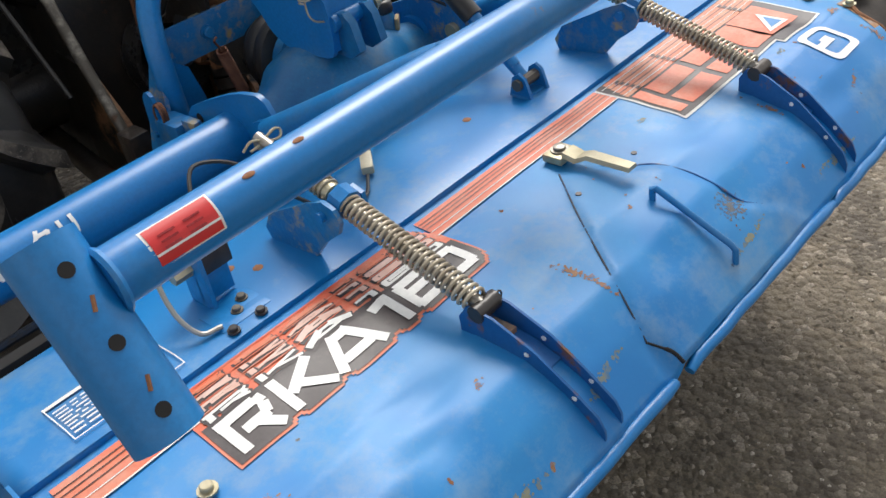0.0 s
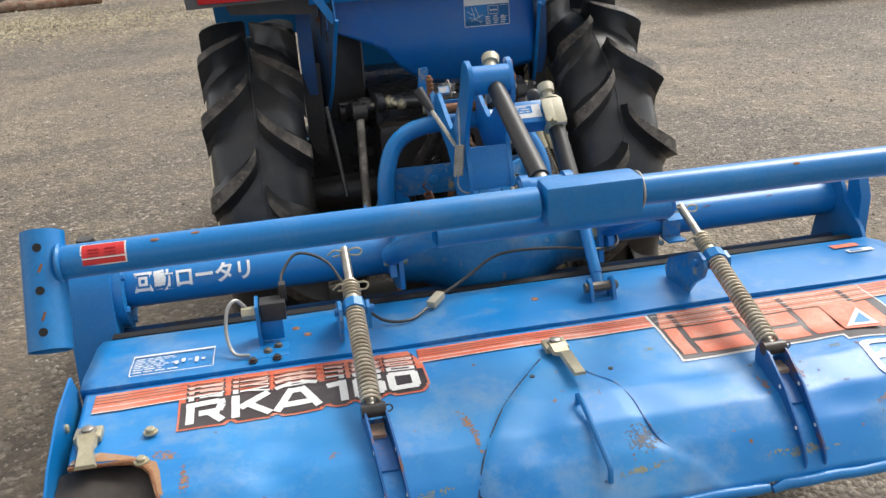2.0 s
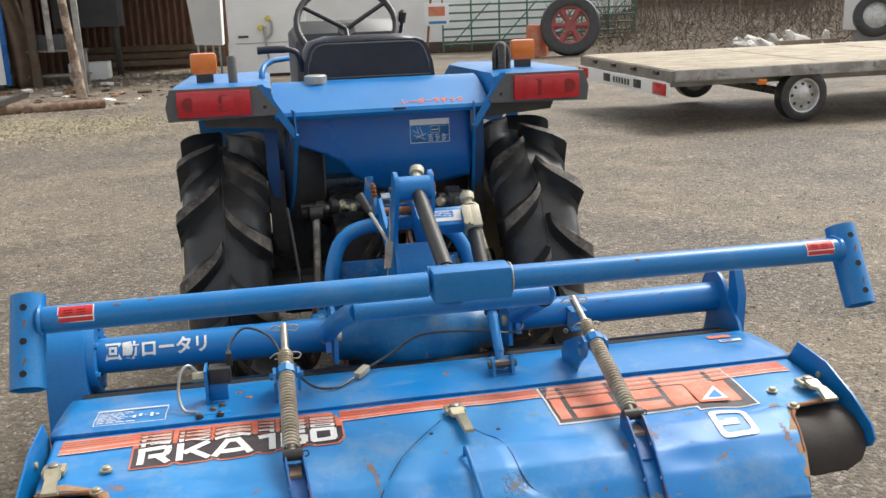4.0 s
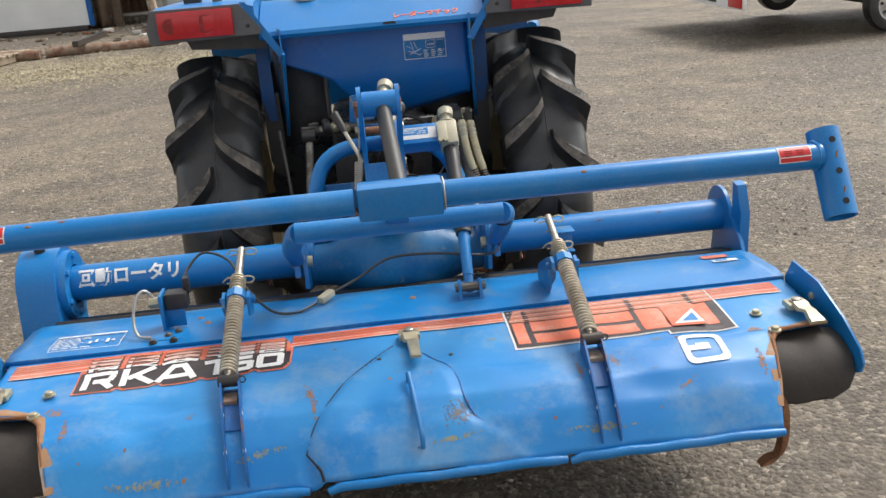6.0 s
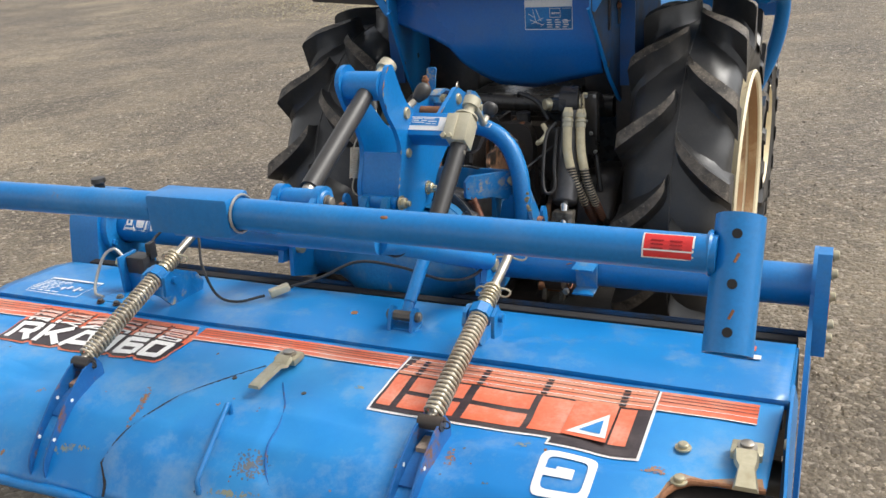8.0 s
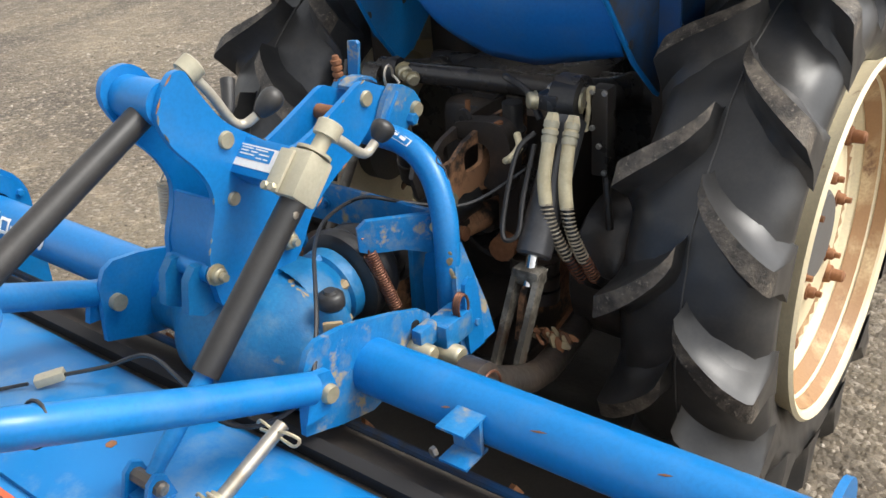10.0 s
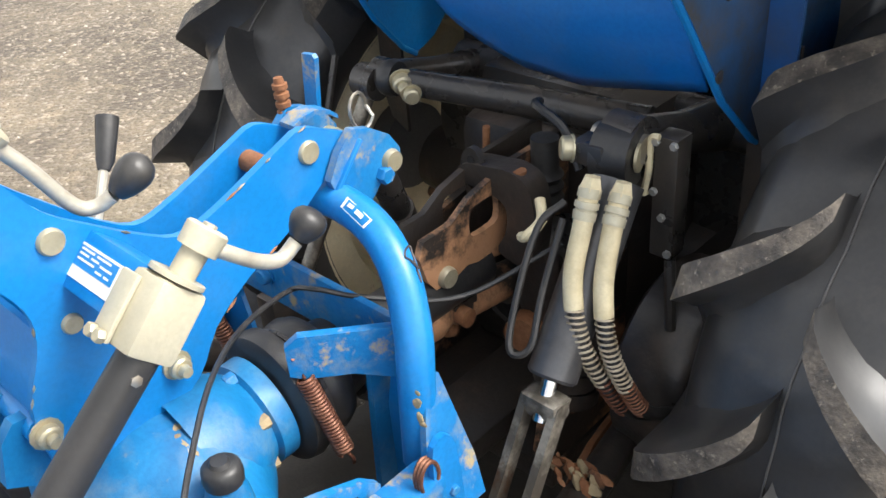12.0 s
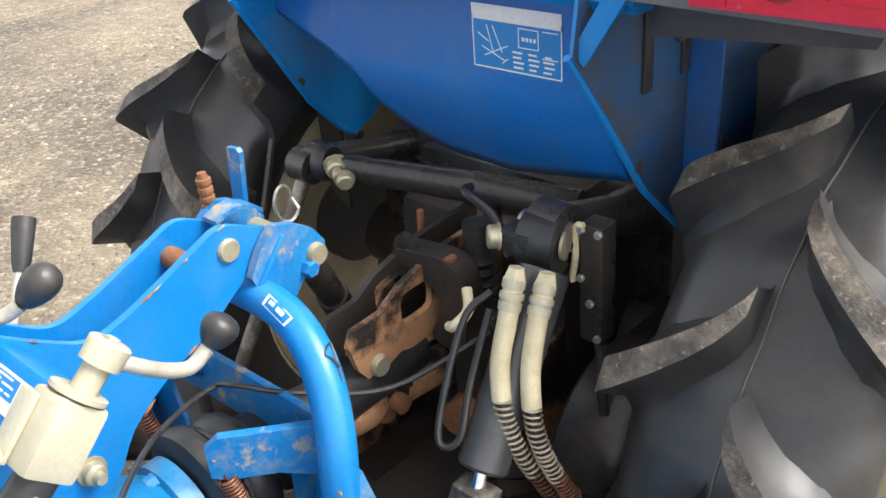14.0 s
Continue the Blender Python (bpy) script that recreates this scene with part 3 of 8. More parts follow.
def surf(x, y):
    """Height of the dented flap sheet."""
    z = flap_z(y) + 0.0042 * crease(x, y) + 0.0068 * noise.noise(V(x * 5, y * 7, 1)) * min(1, (0.1 - y) * 8) + 0.0026 * noise.noise(V(x * 14, y * 16, 4)) * min(1, (0.1 - y) * 8)
    for dx, dy, rx, ry, h in DENTS:
        q = ((x - dx) / rx) ** 2 + ((y - dy) / ry) ** 2
        if q < 6:
            z += h * math.exp(-q)
    # lip that curls at the tear
    z -= 0.010 * max(0.0, 1 - abs(x + 0.185) / 0.022) * max(0.0, min(1.0, (-0.245 - y) / 0.03))
    return z


# rear flap
bm = bmesh.new()
fy = [0.10, 0.085, 0.07, 0.05] + [0.04 - 0.01 * k for k in range(15)] + [-0.108, -0.112, -0.118, -0.124] + [-0.130 - 0.00646 * k for k in range(25)]
us = [k / 125 - 1 for k in range(251)]
rows = [[bm.verts.new((u * flap_half(y), y, surf(u * flap_half(y), y))) for u in us] for y in fy]
for a, b in zip(rows, rows[1:]):
    for k in range(len(us) - 1):
        bm.faces.new((a[k], b[k], b[k + 1], a[k + 1]))
flap = part("rear_flap", bm, blue_sheet, tiller, "dented blue sheet-metal rear flap with cut corners", smooth=60, recalc=False)
sol = flap.modifiers.new("sheet", "SOLIDIFY")
sol.thickness, sol.offset = 0.003, -1
for x0, x1 in ((-0.602, -0.190), (-0.160, 0.232), (0.238, 0.602)):
    n = int((x1 - x0) / 0.02)
    bm = tube([(x0 + (x1 - x0) * k / n, -0.287 + 0.0025 * noise.noise(V(x0 + k * 0.4, 0, 0)), 0.487 + 0.0035 * noise.noise(V(x0 + k * 0.3, 2, 0)) - (0.006 if x0 > -0.2 and k == 0 else 0)) for k in range(n + 1)], [0.0085 - (0.002 if k in (0, n) else 0) for k in range(n + 1)], 10)
    part("rolled_edge", bm, blue_worn, flap)
# folds of the pressed panel, and the tear where one ends
bm = tube(smooth_path([(x, y, surf(x - 0.003, y) + 0.0012) for y, x in FOLD[:-1]]), 0.0014, 6)
part("seam", bm, blue_shade_grime, flap, "dark open fold in the sheet")
bm = tube(smooth_path([(x, y, surf(x, y) + 0.0004) for x, y in ((-0.192, -0.250), (-0.180, -0.262), (-0.170, -0.272), (-0.166, -0.284))], 4), [0.0016] * 6 + [0.0026] * 7, 6)
part("tear", bm, hole_dark, flap, "dark tear at the edge")
bm = tube(smooth_path([(along(SWELL, y) - 0.004, y, surf(along(SWELL, y) - 0.004, y) - 0.0002) for y in (-0.05, -0.08, -0.11, -0.15, -0.19, -0.22, -0.24)]), [0.0004] + [0.0017] * 34 + [0.0006] * 2, 6)
part("seam", bm, blue_rusty, flap)
# rust stains of the notches: raw cut edges
for s in (-1, 1):
    pts = [(s * x, y, flap_z(y) - 0.001) for x, y in ((0.757, -0.113), (0.70, -0.115), (0.668, -0.118), (0.650, -0.132), (0.640, -0.146), (0.628, -0.19), (0.618, -0.225))]
    part("cut_edge", tube(pts, [0.004, 0.003, 0.005, 0.005, 0.004, 0.003, 0.003], 8), rusty, flap, "rusty torn edge")
    for x, y in ((0.648, -0.056), (0.654, -0.125)):
        part("bolt", bolt((s * x, y, flap_z(y) + 0.001), (0, 0, 1), 0.007, 0.006, 0.011), zinc, flap)


def ink(poly, mat, lift, parent=None, name="decal"):
    """A thin decal laid on the flap."""
    bm = bmesh.new()
    top = [bm.verts.new((x, y, flap_z(y) + lift)) for x, y in poly]
    bm.faces.new(top)
    r = bmesh.ops.triangulate(bm, faces=bm.faces[:])
    return part(name, bm, mat, parent or flap, smooth=0)


def bar_ink(bm, x0, x1, y0, y1, lift):
    n = max(1, int((x1 - x0) / 0.04))
    for k in range(n):
        a, b = x0 + (x1 - x0) * k / n, x0 + (x1 - x0) * (k + 1) / n
        vs = [bm.verts.new((x, y, surf(x, y) + lift)) for x, y in ((a, y0), (b, y0), (b, y1), (a, y1))]
        bm.faces.new(vs)


def sheet_ink(name, mat, label, x0, x1, y0, y1, lift, inside=None):
    """A decal of small cells that follows the dented sheet."""
    bm = bmesh.new()
    nx, ny = max(2, int((x1 - x0) / 0.012)), max(2, int((y1 - y0) / 0.008))
    vs = [[bm.verts.new((x0 + (x1 - x0) * i / nx, y0 + (y1 - y0) * j / ny, 0)) for i in range(nx + 1)] for j in range(ny + 1)]
    for r in vs:
        for v in r:
            v.co.z = surf(v.co.x, v.co.y) + lift
    for a, b in zip(vs, vs[1:]):
        for k in range(nx):
            bm.faces.new((a[k], a[k + 1], b[k + 1], b[k]))
    return part(name, bm, mat, flap, label, smooth=0)


def fit_box(bm, x0, x1, y0, y1):
    """Stretches flat letters into a given field."""
    a0, a1 = min(v.co.x for v in bm.verts), max(v.co.x for v in bm.verts)
    b0, b1 = min(v.co.y for v in bm.verts), max(v.co.y for v in bm.verts)
    for v in bm.verts:
        v.co.x = x0 + (v.co.x - a0) / (a1 - a0) * (x1 - x0)
        v.co.y = y0 + (v.co.y - b0) / (b1 - b0) * (y1 - y0)
    return bm


sheet_ink("stripe", orange, "faded orange-red stripe with pale pinstripes", -0.746, -0.60, 0.021, 0.074, 0.0016)
sheet_ink("stripe", orange, "", -0.223, 0.186, 0.030, 0.074, 0.0016)
sheet_ink("stripe", orange, "", 0.597, 0.733, 0.021, 0.074, 0.0016)
for x0, x1, lo in ((-0.746, -0.60, 0.021), (-0.223, 0.186, 0.030), (0.597, 0.733, 0.021)):
    for k in range(5):
        bm = bmesh.new()
        y = lo + (0.072 - lo) * (0, 0.28, 0.5, 0.68, 0.84)[k]
        bar_ink(bm, x0, x1, y - 0.0011 + (0.0004 if k else 0), y + 0.0011 - (0.0004 if k else 0), 0.0024)
        part("pinstripe", bm, white_ink if k < 2 else charcoal, flap, smooth=0)
# model number, in wide letters built from strokes
LH = 0.053
GLYPHS = {
    "R": (0.062, (((0.007, 0), (0.007, LH)), ((0.0, LH - 0.006), (0.050, LH - 0.006)), ((0.053, LH - 0.003), (0.055, 0.038), (0.050, 0.024)), ((0.020, 0.024), (0.052, 0.024)), ((0.036, 0.024), (0.056, 0.0)))),
    "K": (0.068, (((0.007, 0), (0.007, LH)), ((0.014, 0.022), (0.058, LH)), ((0.026, 0.030), (0.060, 0.0)))),
    "A": (0.078, (((0.006, 0), (0.032, LH)), ((0.072, 0), (0.046, LH)), ((0.026, LH - 0.006), (0.052, LH - 0.006)), ((0.018, 0.014), (0.060, 0.014)))),
    "1": (0.034, (((0.025, 0), (0.025, LH)), ((0.0, LH - 0.011), (0.025, LH - 0.006)))),
    "6": (0.050, (((0.006, 0.004), (0.006, LH - 0.004)), ((0.004, LH - 0.006), (0.046, LH - 0.006)), ((0.004, 0.006), (0.046, 0.006)), ((0.044, 0.004), (0.044, 0.032)), ((0.012, 0.029), (0.046, 0.029)))),
    "0": (0.050, (((0.006, 0.005), (0.006, LH - 0.005)), ((0.044, 0.005), (0.044, LH - 0.005)), ((0.003, LH - 0.006), (0.047, LH - 0.006)), ((0.003, 0.006), (0.047, 0.006)))),
}
PLACES = (("R", -0.599), ("K", -0.530), ("A", -0.467), ("1", -0.380), ("6", -0.339), ("0", -0.284))


def stroke_letters(base, tall, lift, wide, grow=0.0):
    """The model number laid on the sheet, its strokes cut into short cells that follow the dents."""
    bm = bmesh.new()
    n = 0
    for ch, x0 in PLACES:
        for line in GLYPHS[ch][1]:
            for (ax, ay), (bx, by) in zip(line, line[1:]):
                n += 1
                a, b = Vector((x0 + ax, base + ay * tall)), Vector((x0 + bx, base + by * tall))
                d = (b - a).normalized()
                flat = abs(d.y) < 0.3
                w = Vector((-d.y, d.x)) * (wide * (max(tall, 0.45) if flat else 1.0) / 2 + grow)
                a, b = a - d * grow, b + d * grow
                cells = max(1, int((b - a).length / 0.012))
                rows = []
                for k in range(cells + 1):
                    q = a.lerp(b, k / cells)
                    rows.append([bm.verts.new((p.x, p.y, surf(p.x, p.y) + lift + 0.00006 * (n % 5))) for p in (q - w, q, q + w)])
                for r0, r1 in zip(rows, rows[1:]):
                    for k in range(2):
                        bm.faces.new((r0[k], r0[k + 1], r1[k + 1], r1[k]))
    return bm


def field_sheet(name, mat, label, x0, x1, pad, top, lift):
    """A decal whose lower edge steps round the letters."""
    bm = bmesh.new()
    step = 0.0035
    made = {}
    gaps = (-0.531, -0.4615, -0.3835, -0.343, -0.2865)

    def inside(x, y):
        low = -0.050 - pad
        for g in gaps:
            if abs(x - g) < 0.012:
                low += 0.008 * (1 - abs(x - g) / 0.012)
        right = x1 + pad - 0.5 * max(0.0, y - 0.030) - 0.6 * max(0.0, -0.042 - y)
        return x0 - pad < x < right and y > low

    def at(i, j):
        if (i, j) not in made:
            x, y = -0.622 + step * i, -0.068 + step * j
            made[(i, j)] = bm.verts.new((x, y, surf(x, y) + lift))
        return made[(i, j)]

    for i in range(122):
        for j in range(int((top + 0.068) / step)):
            if inside(-0.622 + step * (i + 0.5), -0.068 + step * (j + 0.5)):
                bm.faces.new((at(i, j), at(i + 1, j), at(i + 1, j + 1), at(i, j + 1)))
    return part(name, bm, mat, flap, label, smooth=0)


field_sheet("number_border", orange, "orange-red border hugging the model number", -0.600, -0.230, 0.0115, 0.073, 0.0016)
field_sheet("number_field", charcoal, "charcoal field of the model number", -0.600, -0.230, 0.0065, 0.012, 0.0024)
part("lettering", stroke_letters(-0.050, 1.0, 0.0034, 0.0125), white_solid, flap, "white model number", smooth=0)
for k, (yy, tall) in enumerate(((0.0085, 0.22), (0.0265, 0.17), (0.0420, 0.13), (0.0560, 0.09))):
    part("letter_shade", stroke_letters(yy - 0.0015, tall, 0.0027, 0.0115, 0.0018), charcoal, flap, smooth=0)
    part("letter_echo", stroke_letters(yy, tall, 0.0036, 0.0085), (white_ink, echo_pink, echo_pink, orange_faded)[k], flap, smooth=0)
for k in range(4):
    bm = bmesh.new()
    bar_ink(bm, -0.608, -0.226 - 0.004 * k, 0.0235 + 0.0150 * k, 0.0250 + 0.0150 * k, 0.0031)
    part("pinstripe", bm, orange, flap, smooth=0)
# maker's mark as plain blocks and bars
sheet_ink("mark_border", white_ink, "white border of the maker's mark", 0.187, 0.598, -0.084, 0.074, 0.0014)
sheet_ink("mark_border", white_ink, "", 0.470, 0.598, -0.099, -0.083, 0.0015)
sheet_ink("mark_field", charcoal, "charcoal field of the maker's mark", 0.191, 0.594, -0.080, 0.074, 0.0022)
sheet_ink("mark_field", charcoal, "", 0.474, 0.594, -0.095, -0.078, 0.0023)
for x0, x1, y0, y1 in ((0.196, 0.219, -0.070, 0.012), (0.230, 0.320, -0.070, -0.034), (0.230, 0.320, -0.024, 0.012), (0.334, 0.424, -0.070, -0.034), (0.334, 0.424, -0.024, 0.012), (0.434, 0.484, -0.070, 0.012), (0.550, 0.574, -0.072, 0.012)):
    sheet_ink("mark_block", orange, "", x0, x1, y0, y1, 0.0030)
for poly, mat, lift in ((((0.484, -0.070), (0.484, 0.012), (0.548, 0.012), (0.548, -0.076)), orange, 0.0052), (((0.490, -0.064), (0.546, -0.068), (0.540, -0.012)), white_ink, 0.0060), (((0.506, -0.058), (0.537, -0.061), (0.535, -0.028)), label_blue, 0.0066)):
    ink(poly, mat, lift - 0.001)
for k in range(6):
    y = 0.0165 + 0.0096 * k
    sheet_ink("mark_stripe", orange_faded, "", 0.193 + 0.003 * k, 0.592, y, y + 0.0076, 0.0030)
    bm = bmesh.new()
    bar_ink(bm, 0.193, 0.592, y + 0.0078, y + 0.0090, 0.0034)
    part("pinstripe", bm, white_ink if k in (0, 2, 4) else charcoal, flap, smooth=0)
for k in range(5):
    for x in (0.222, 0.326, 0.428, 0.545):
        bm = bmesh.new()
        bar_ink(bm, x, x + 0.010, 0.0175 + 0.0096 * k, 0.0225 + 0.0096 * k, 0.0040)
        part("mark_shade", bm, charcoal, flap, smooth=0)
# square badge
bm = bmesh.new()
for k in range(40):
    p = []
    for q in (k, k + 1):
        a = 2 * math.pi * q / 40
        ca, sa = math.cos(a), math.sin(a)
        ex, ey = math.copysign(abs(ca) ** 0.35, ca), math.copysign(abs(sa) ** 0.35, sa)
        p.append(((0.5125 + 0.0385 * ex, -0.1505 + 0.0395 * ey), (0.5125 + 0.0275 * ex, -0.1505 + 0.0275 * ey)))
    bm.faces.new([bm.verts.new((x, y, surf(x, y) + 0.0018)) for x, y in (p[0][0], p[1][0], p[1][1], p[0][1])])
part("badge_frame", bm, white_solid, flap, "white rounded square badge frame", smooth=0)
for x0, x1, y0, y1 in ((0.484, 0.524, -0.1565, -0.1445), (0.500, 0.524, -0.1445, -0.1400)):
    sheet_ink("badge_bar", white_solid, "", x0, x1, y0, y1, 0.0018 + 0.0002 * (x0 > 0.49))


def blot(name, x, y, rx, ry, turn, mat, label="", seed=0, lift=0.0005):
    """A stain on the dented sheet: a cluster of small ragged flecks, denser towards its middle."""
    rnd = random.Random(seed)
    bm = bmesh.new()
    for k in range(max(1, int(rx * ry * 220000))):
        a, q = rnd.uniform(0, 2 * math.pi), rnd.random() ** 0.8
        px, py = rx * q * math.cos(a), ry * q * math.sin(a)
        fx, fy = x + px * math.cos(turn) - py * math.sin(turn), y + px * math.sin(turn) + py * math.cos(turn)
        r = min(ry, rnd.uniform(0.0010, 0.0026)) * (1.25 - 0.6 * q)
        vs = []
        for j in range(6):
            e, g = j * math.pi / 3 + rnd.uniform(-0.3, 0.3), r * rnd.uniform(0.6, 1.3)
            vx, vy = fx + 1.3 * g * math.cos(e), fy + g * math.sin(e)
            vs.append(bm.verts.new((vx, vy, surf(vx, vy) + lift)))
        bm.faces.new(vs)
    return part(name, bm, mat, flap, label, smooth=60)


stain_mat = material("orange_rust_stain", (0.30, 0.15, 0.07), 0.6, second=(0.10, 0.18, 0.34), spread=(0.50, 0.66), scale=60, bump=0.1)
dirt_mat = material("dried_dirt_film", (0.13, 0.14, 0.15), 0.7, second=(0.06, 0.13, 0.26), spread=(0.47, 0.60), scale=90, bump=0.3)
mud_mat = material("yellow_mud_film", (0.24, 0.25, 0.18), 0.7, second=(0.06, 0.20, 0.40), spread=(0.45, 0.62), scale=55, bump=0.2)
for k, (x, y, rx, ry, a) in enumerate(((-0.182, -0.150, 0.007, 0.032, 0.35), (-0.176, -0.185, 0.005, 0.020, 0.2), (-0.385, -0.170, 0.010, 0.006, 0.3), (-0.300, -0.185, 0.006, 0.022, 0.0), (0.285, -0.165, 0.006, 0.022, 0.0), (0.350, -0.15, 0.008, 0.018, 0.2), (0.46, -0.215, 0.020, 0.004, 0.4), (0.62, -0.11, 0.018, 0.010, 0.2), (-0.62, -0.115, 0.022, 0.012, -0.2), (-0.595, -0.17, 0.008, 0.030, 0.1), (0.60, -0.19, 0.007, 0.030, -0.1))):
    blot("rust_stain", x, y, rx, ry, a, stain_mat, "orange rust stain" if k == 0 else "", k)
blot("dirt_patch", 0.066, -0.218, 0.030, 0.021, 0.2, dirt_mat, "dark dried dirt patch", 40)
for k, (x, y, rx, ry, a) in enumerate(((-0.265, -0.245, 0.045, 0.006, 0.15), (-0.45, -0.262, 0.07, 0.006, 0.0), (0.30, -0.262, 0.06, 0.005, 0.0), (0.05, -0.255, 0.05, 0.004, 0.1), (0.15, -0.035, 0.010, 0.007, 0.3), (0.44, -0.105, 0.012, 0.007, 0.0))):
    blot("mud_smear", x, y, rx, ry, a, mud_mat, "dried yellow mud smear" if k == 0 else "", 60 + k)
for x, y in ((0.070, -0.071), (-0.060, -0.070)):
    part("rivet_hole", tube([(x, y, surf(x, y) - 0.002), (x, y, surf(x, y) + 0.0012)], 0.0042, 12), black_grease, flap)
rnd = random.Random(77)
for k in range(34):
    x, y = rnd.uniform(-0.58, 0.58), rnd.uniform(-0.27, 0.0)
    r = rnd.uniform(0.0014, 0.0034)
    blot("paint_chip", x, y, r * rnd.uniform(1, 2.5), r, rnd.uniform(0, 3), (dirt_mat, stain_mat, rusty)[k % 3], "", 100 + k)


def rust_margin(path, width, s):
    bm = bmesh.new()
    vs = []
    for k, (x, y) in enumerate(path):
        w = width * (0.75 + 0.35 * math.sin(2.1 * k + s))
        a = (x, y)
        nx, ny = ((-0.2, 1.0) if k < 2 else (-0.8, 0.6) if k < 4 else (-1.0, 0.1))
        b = (x + nx * w, y + ny * w)
        vs.append([bm.verts.new((s * p[0], p[1], surf(s * p[0], p[1]) + 0.0011)) for p in (a, ((a[0] + b[0]) / 2, (a[1] + b[1]) / 2), b)])
    for a, b in zip(vs, vs[1:]):
        for k in range(2):
            bm.faces.new((a[k], b[k], b[k + 1], a[k + 1]))
    part("rust_margin", bm, margin_mat, flap, "tan and orange rust along the torn edge", smooth=60)


margin_mat = material("tan_rust_margin", (0.36, 0.20, 0.10), 0.75, second=(0.30, 0.30, 0.30), spread=(0.5, 0.66), scale=30, spots=(0.14, 0.06, 0.03), spot_range=(0.60, 0.68), spot_scale=40, bump=0.3)
for s in (-1, 1):
    rust_margin([(0.755, -0.111), (0.72, -0.111), (0.690, -0.112), (0.668, -0.117), (0.655, -0.130), (0.642, -0.150), (0.632, -0.185), (0.622, -0.225), (0.610, -0.262)], 0.020, s)


def latch(x, y, z, length, tongue, down=0.0):
    """A tan pressed latch with a square washer and a bolt."""
    bm = box((x - 0.02, y - 0.014, z), (x + 0.02, y + 0.018, z + 0.012), 0.003)
    b = part("latch", bm, zinc, tiller, "tan zinc-plated latch with a bolt")
    part("bolt", bolt((x, y + 0.002, z + 0.012), (0, 0, 1), 0.009, 0.005, 0.013), steel, b)
    bm = bmesh.new()
    pts = [(y - 0.012, z + 0.012, 0.016), (y - 0.03, z + 0.006, 0.015), (y - 0.045, z + 0.012 - down * 0.3, 0.011), (y - length, z + 0.010 - down, tongue)]
    ring = []
    for k, (yy, zz, hw) in enumerate(pts):
        xx = x + 0.006 * k / 3
        ring.append([(xx - hw, yy, zz), (xx + hw, yy, zz), (xx + hw * 0.8, yy, zz + 0.006), (xx - hw * 0.8, yy, zz + 0.006)])
    ring_sweep(bm, ring)
    part("tongue", bm, zinc, b)


latch(0.0, 0.0, 0.604, 0.11, 0.010)
latch(0.728, -0.053, 0.600, 0.075, 0.016, 0.012)
latch(-0.736, -0.053, 0.600, 0.075, 0.016, 0.012)
ha, hb = V(-0.012, -0.150, surf(-0.012, -0.150)), V(-0.001, -0.258, surf(-0.001, -0.258))
rise = 0.008 + max(surf(q.x, q.y) - q.z for q in (ha.lerp(hb, k / 10) for k in range(11)))
bm = tube([ha - V(0, 0, 0.004), ha + V(0, 0, rise * 0.8), ha.lerp(hb, 0.04) + V(0, 0, rise), ha.lerp(hb, 0.96) + V(0, 0, rise), hb + V(0, -0.002, rise * 0.8), hb - V(0, 0.003, 0.004)], 0.0044, 10)
part("wire_handle", bm, blue_worn, tiller, "straight blue rod handle bent at both ends")

bm = bmesh.new()
rings = []
for q in smooth_path([(0.585, -0.215, 0.520), (0.618, -0.205, 0.512), (0.640, -0.205, 0.480), (0.640, -0.215, 0.430), (0.625, -0.225, 0.395), (0.598, -0.225, 0.385)], 4):
    rings.append([(q.x - 0.006, q.y, q.z - 0.006), (q.x + 0.006, q.y, q.z + 0.006), (q.x + 0.006, q.y + 0.022, q.z + 0.006), (q.x - 0.006, q.y + 0.022, q.z - 0.006)])
part("stand_hook", ring_sweep(bm, rings), rusty, tiller, "rusty bent bracket below the flap")

# top cover
bm = bmesh.new()
cy = [0.088, 0.12, 0.16, 0.20, 0.25, 0.28, 0.30, 0.315, 0.325]
rows = [[bm.verts.new((x, y, cover_z(y) + 0.0025 * noise.noise(V(x * 4, y * 6, 9)))) for x in [-0.772 + 1.541 * k / 60 for k in range(61)]] for y in cy]
for a, b in zip(rows, rows[1:]):
    for k in range(60):
        bm.faces.new((a[k], a[k + 1], b[k + 1], b[k]))
for row in (rows[0],):
    low = [bm.verts.new((v.co.x, v.co.y, v.co.z - 0.012)) for v in row]
    for k in range(60):
        bm.faces.new((row[k], low[k], low[k + 1], row[k + 1]))
cover = part("top_cover", bm, blue_cover, tiller, "blue sheet-metal top cover with scuffed paint", smooth=50)
sol = cover.modifiers.new("sheet", "SOLIDIFY")
sol.thickness, sol.offset = 0.003, 1
# dark gap below the cover's edge and the hood underneath
part("hood_lining", box((-0.765, 0.06, 0.575), (0.765, 0.094, 0.592), 0.002), black_grease, tiller)
part("front_rail", tube([(-0.765, 0.428, 0.548), (0.780, 0.428, 0.548)], 0.0065, 8), blue_shade_grime, tiller, "thin dark blue rail in front of the cover")
part("front_strip", box((-0.765, 0.340, 0.500), (0.770, 0.362, 0.576), 0.003), hole_dark, tiller, "black strip along the cover's front edge")
bm = plate([(0.325, 0.565), (0.36, 0.55), (0.50, 0.36), (0.56, 0.22), (0.54, 0.22), (0.47, 0.36), (0.33, 0.545)], "x", 0.0, 1.53)
part("front_apron", bm, black_grease, tiller, "dark dirt-caked front apron")
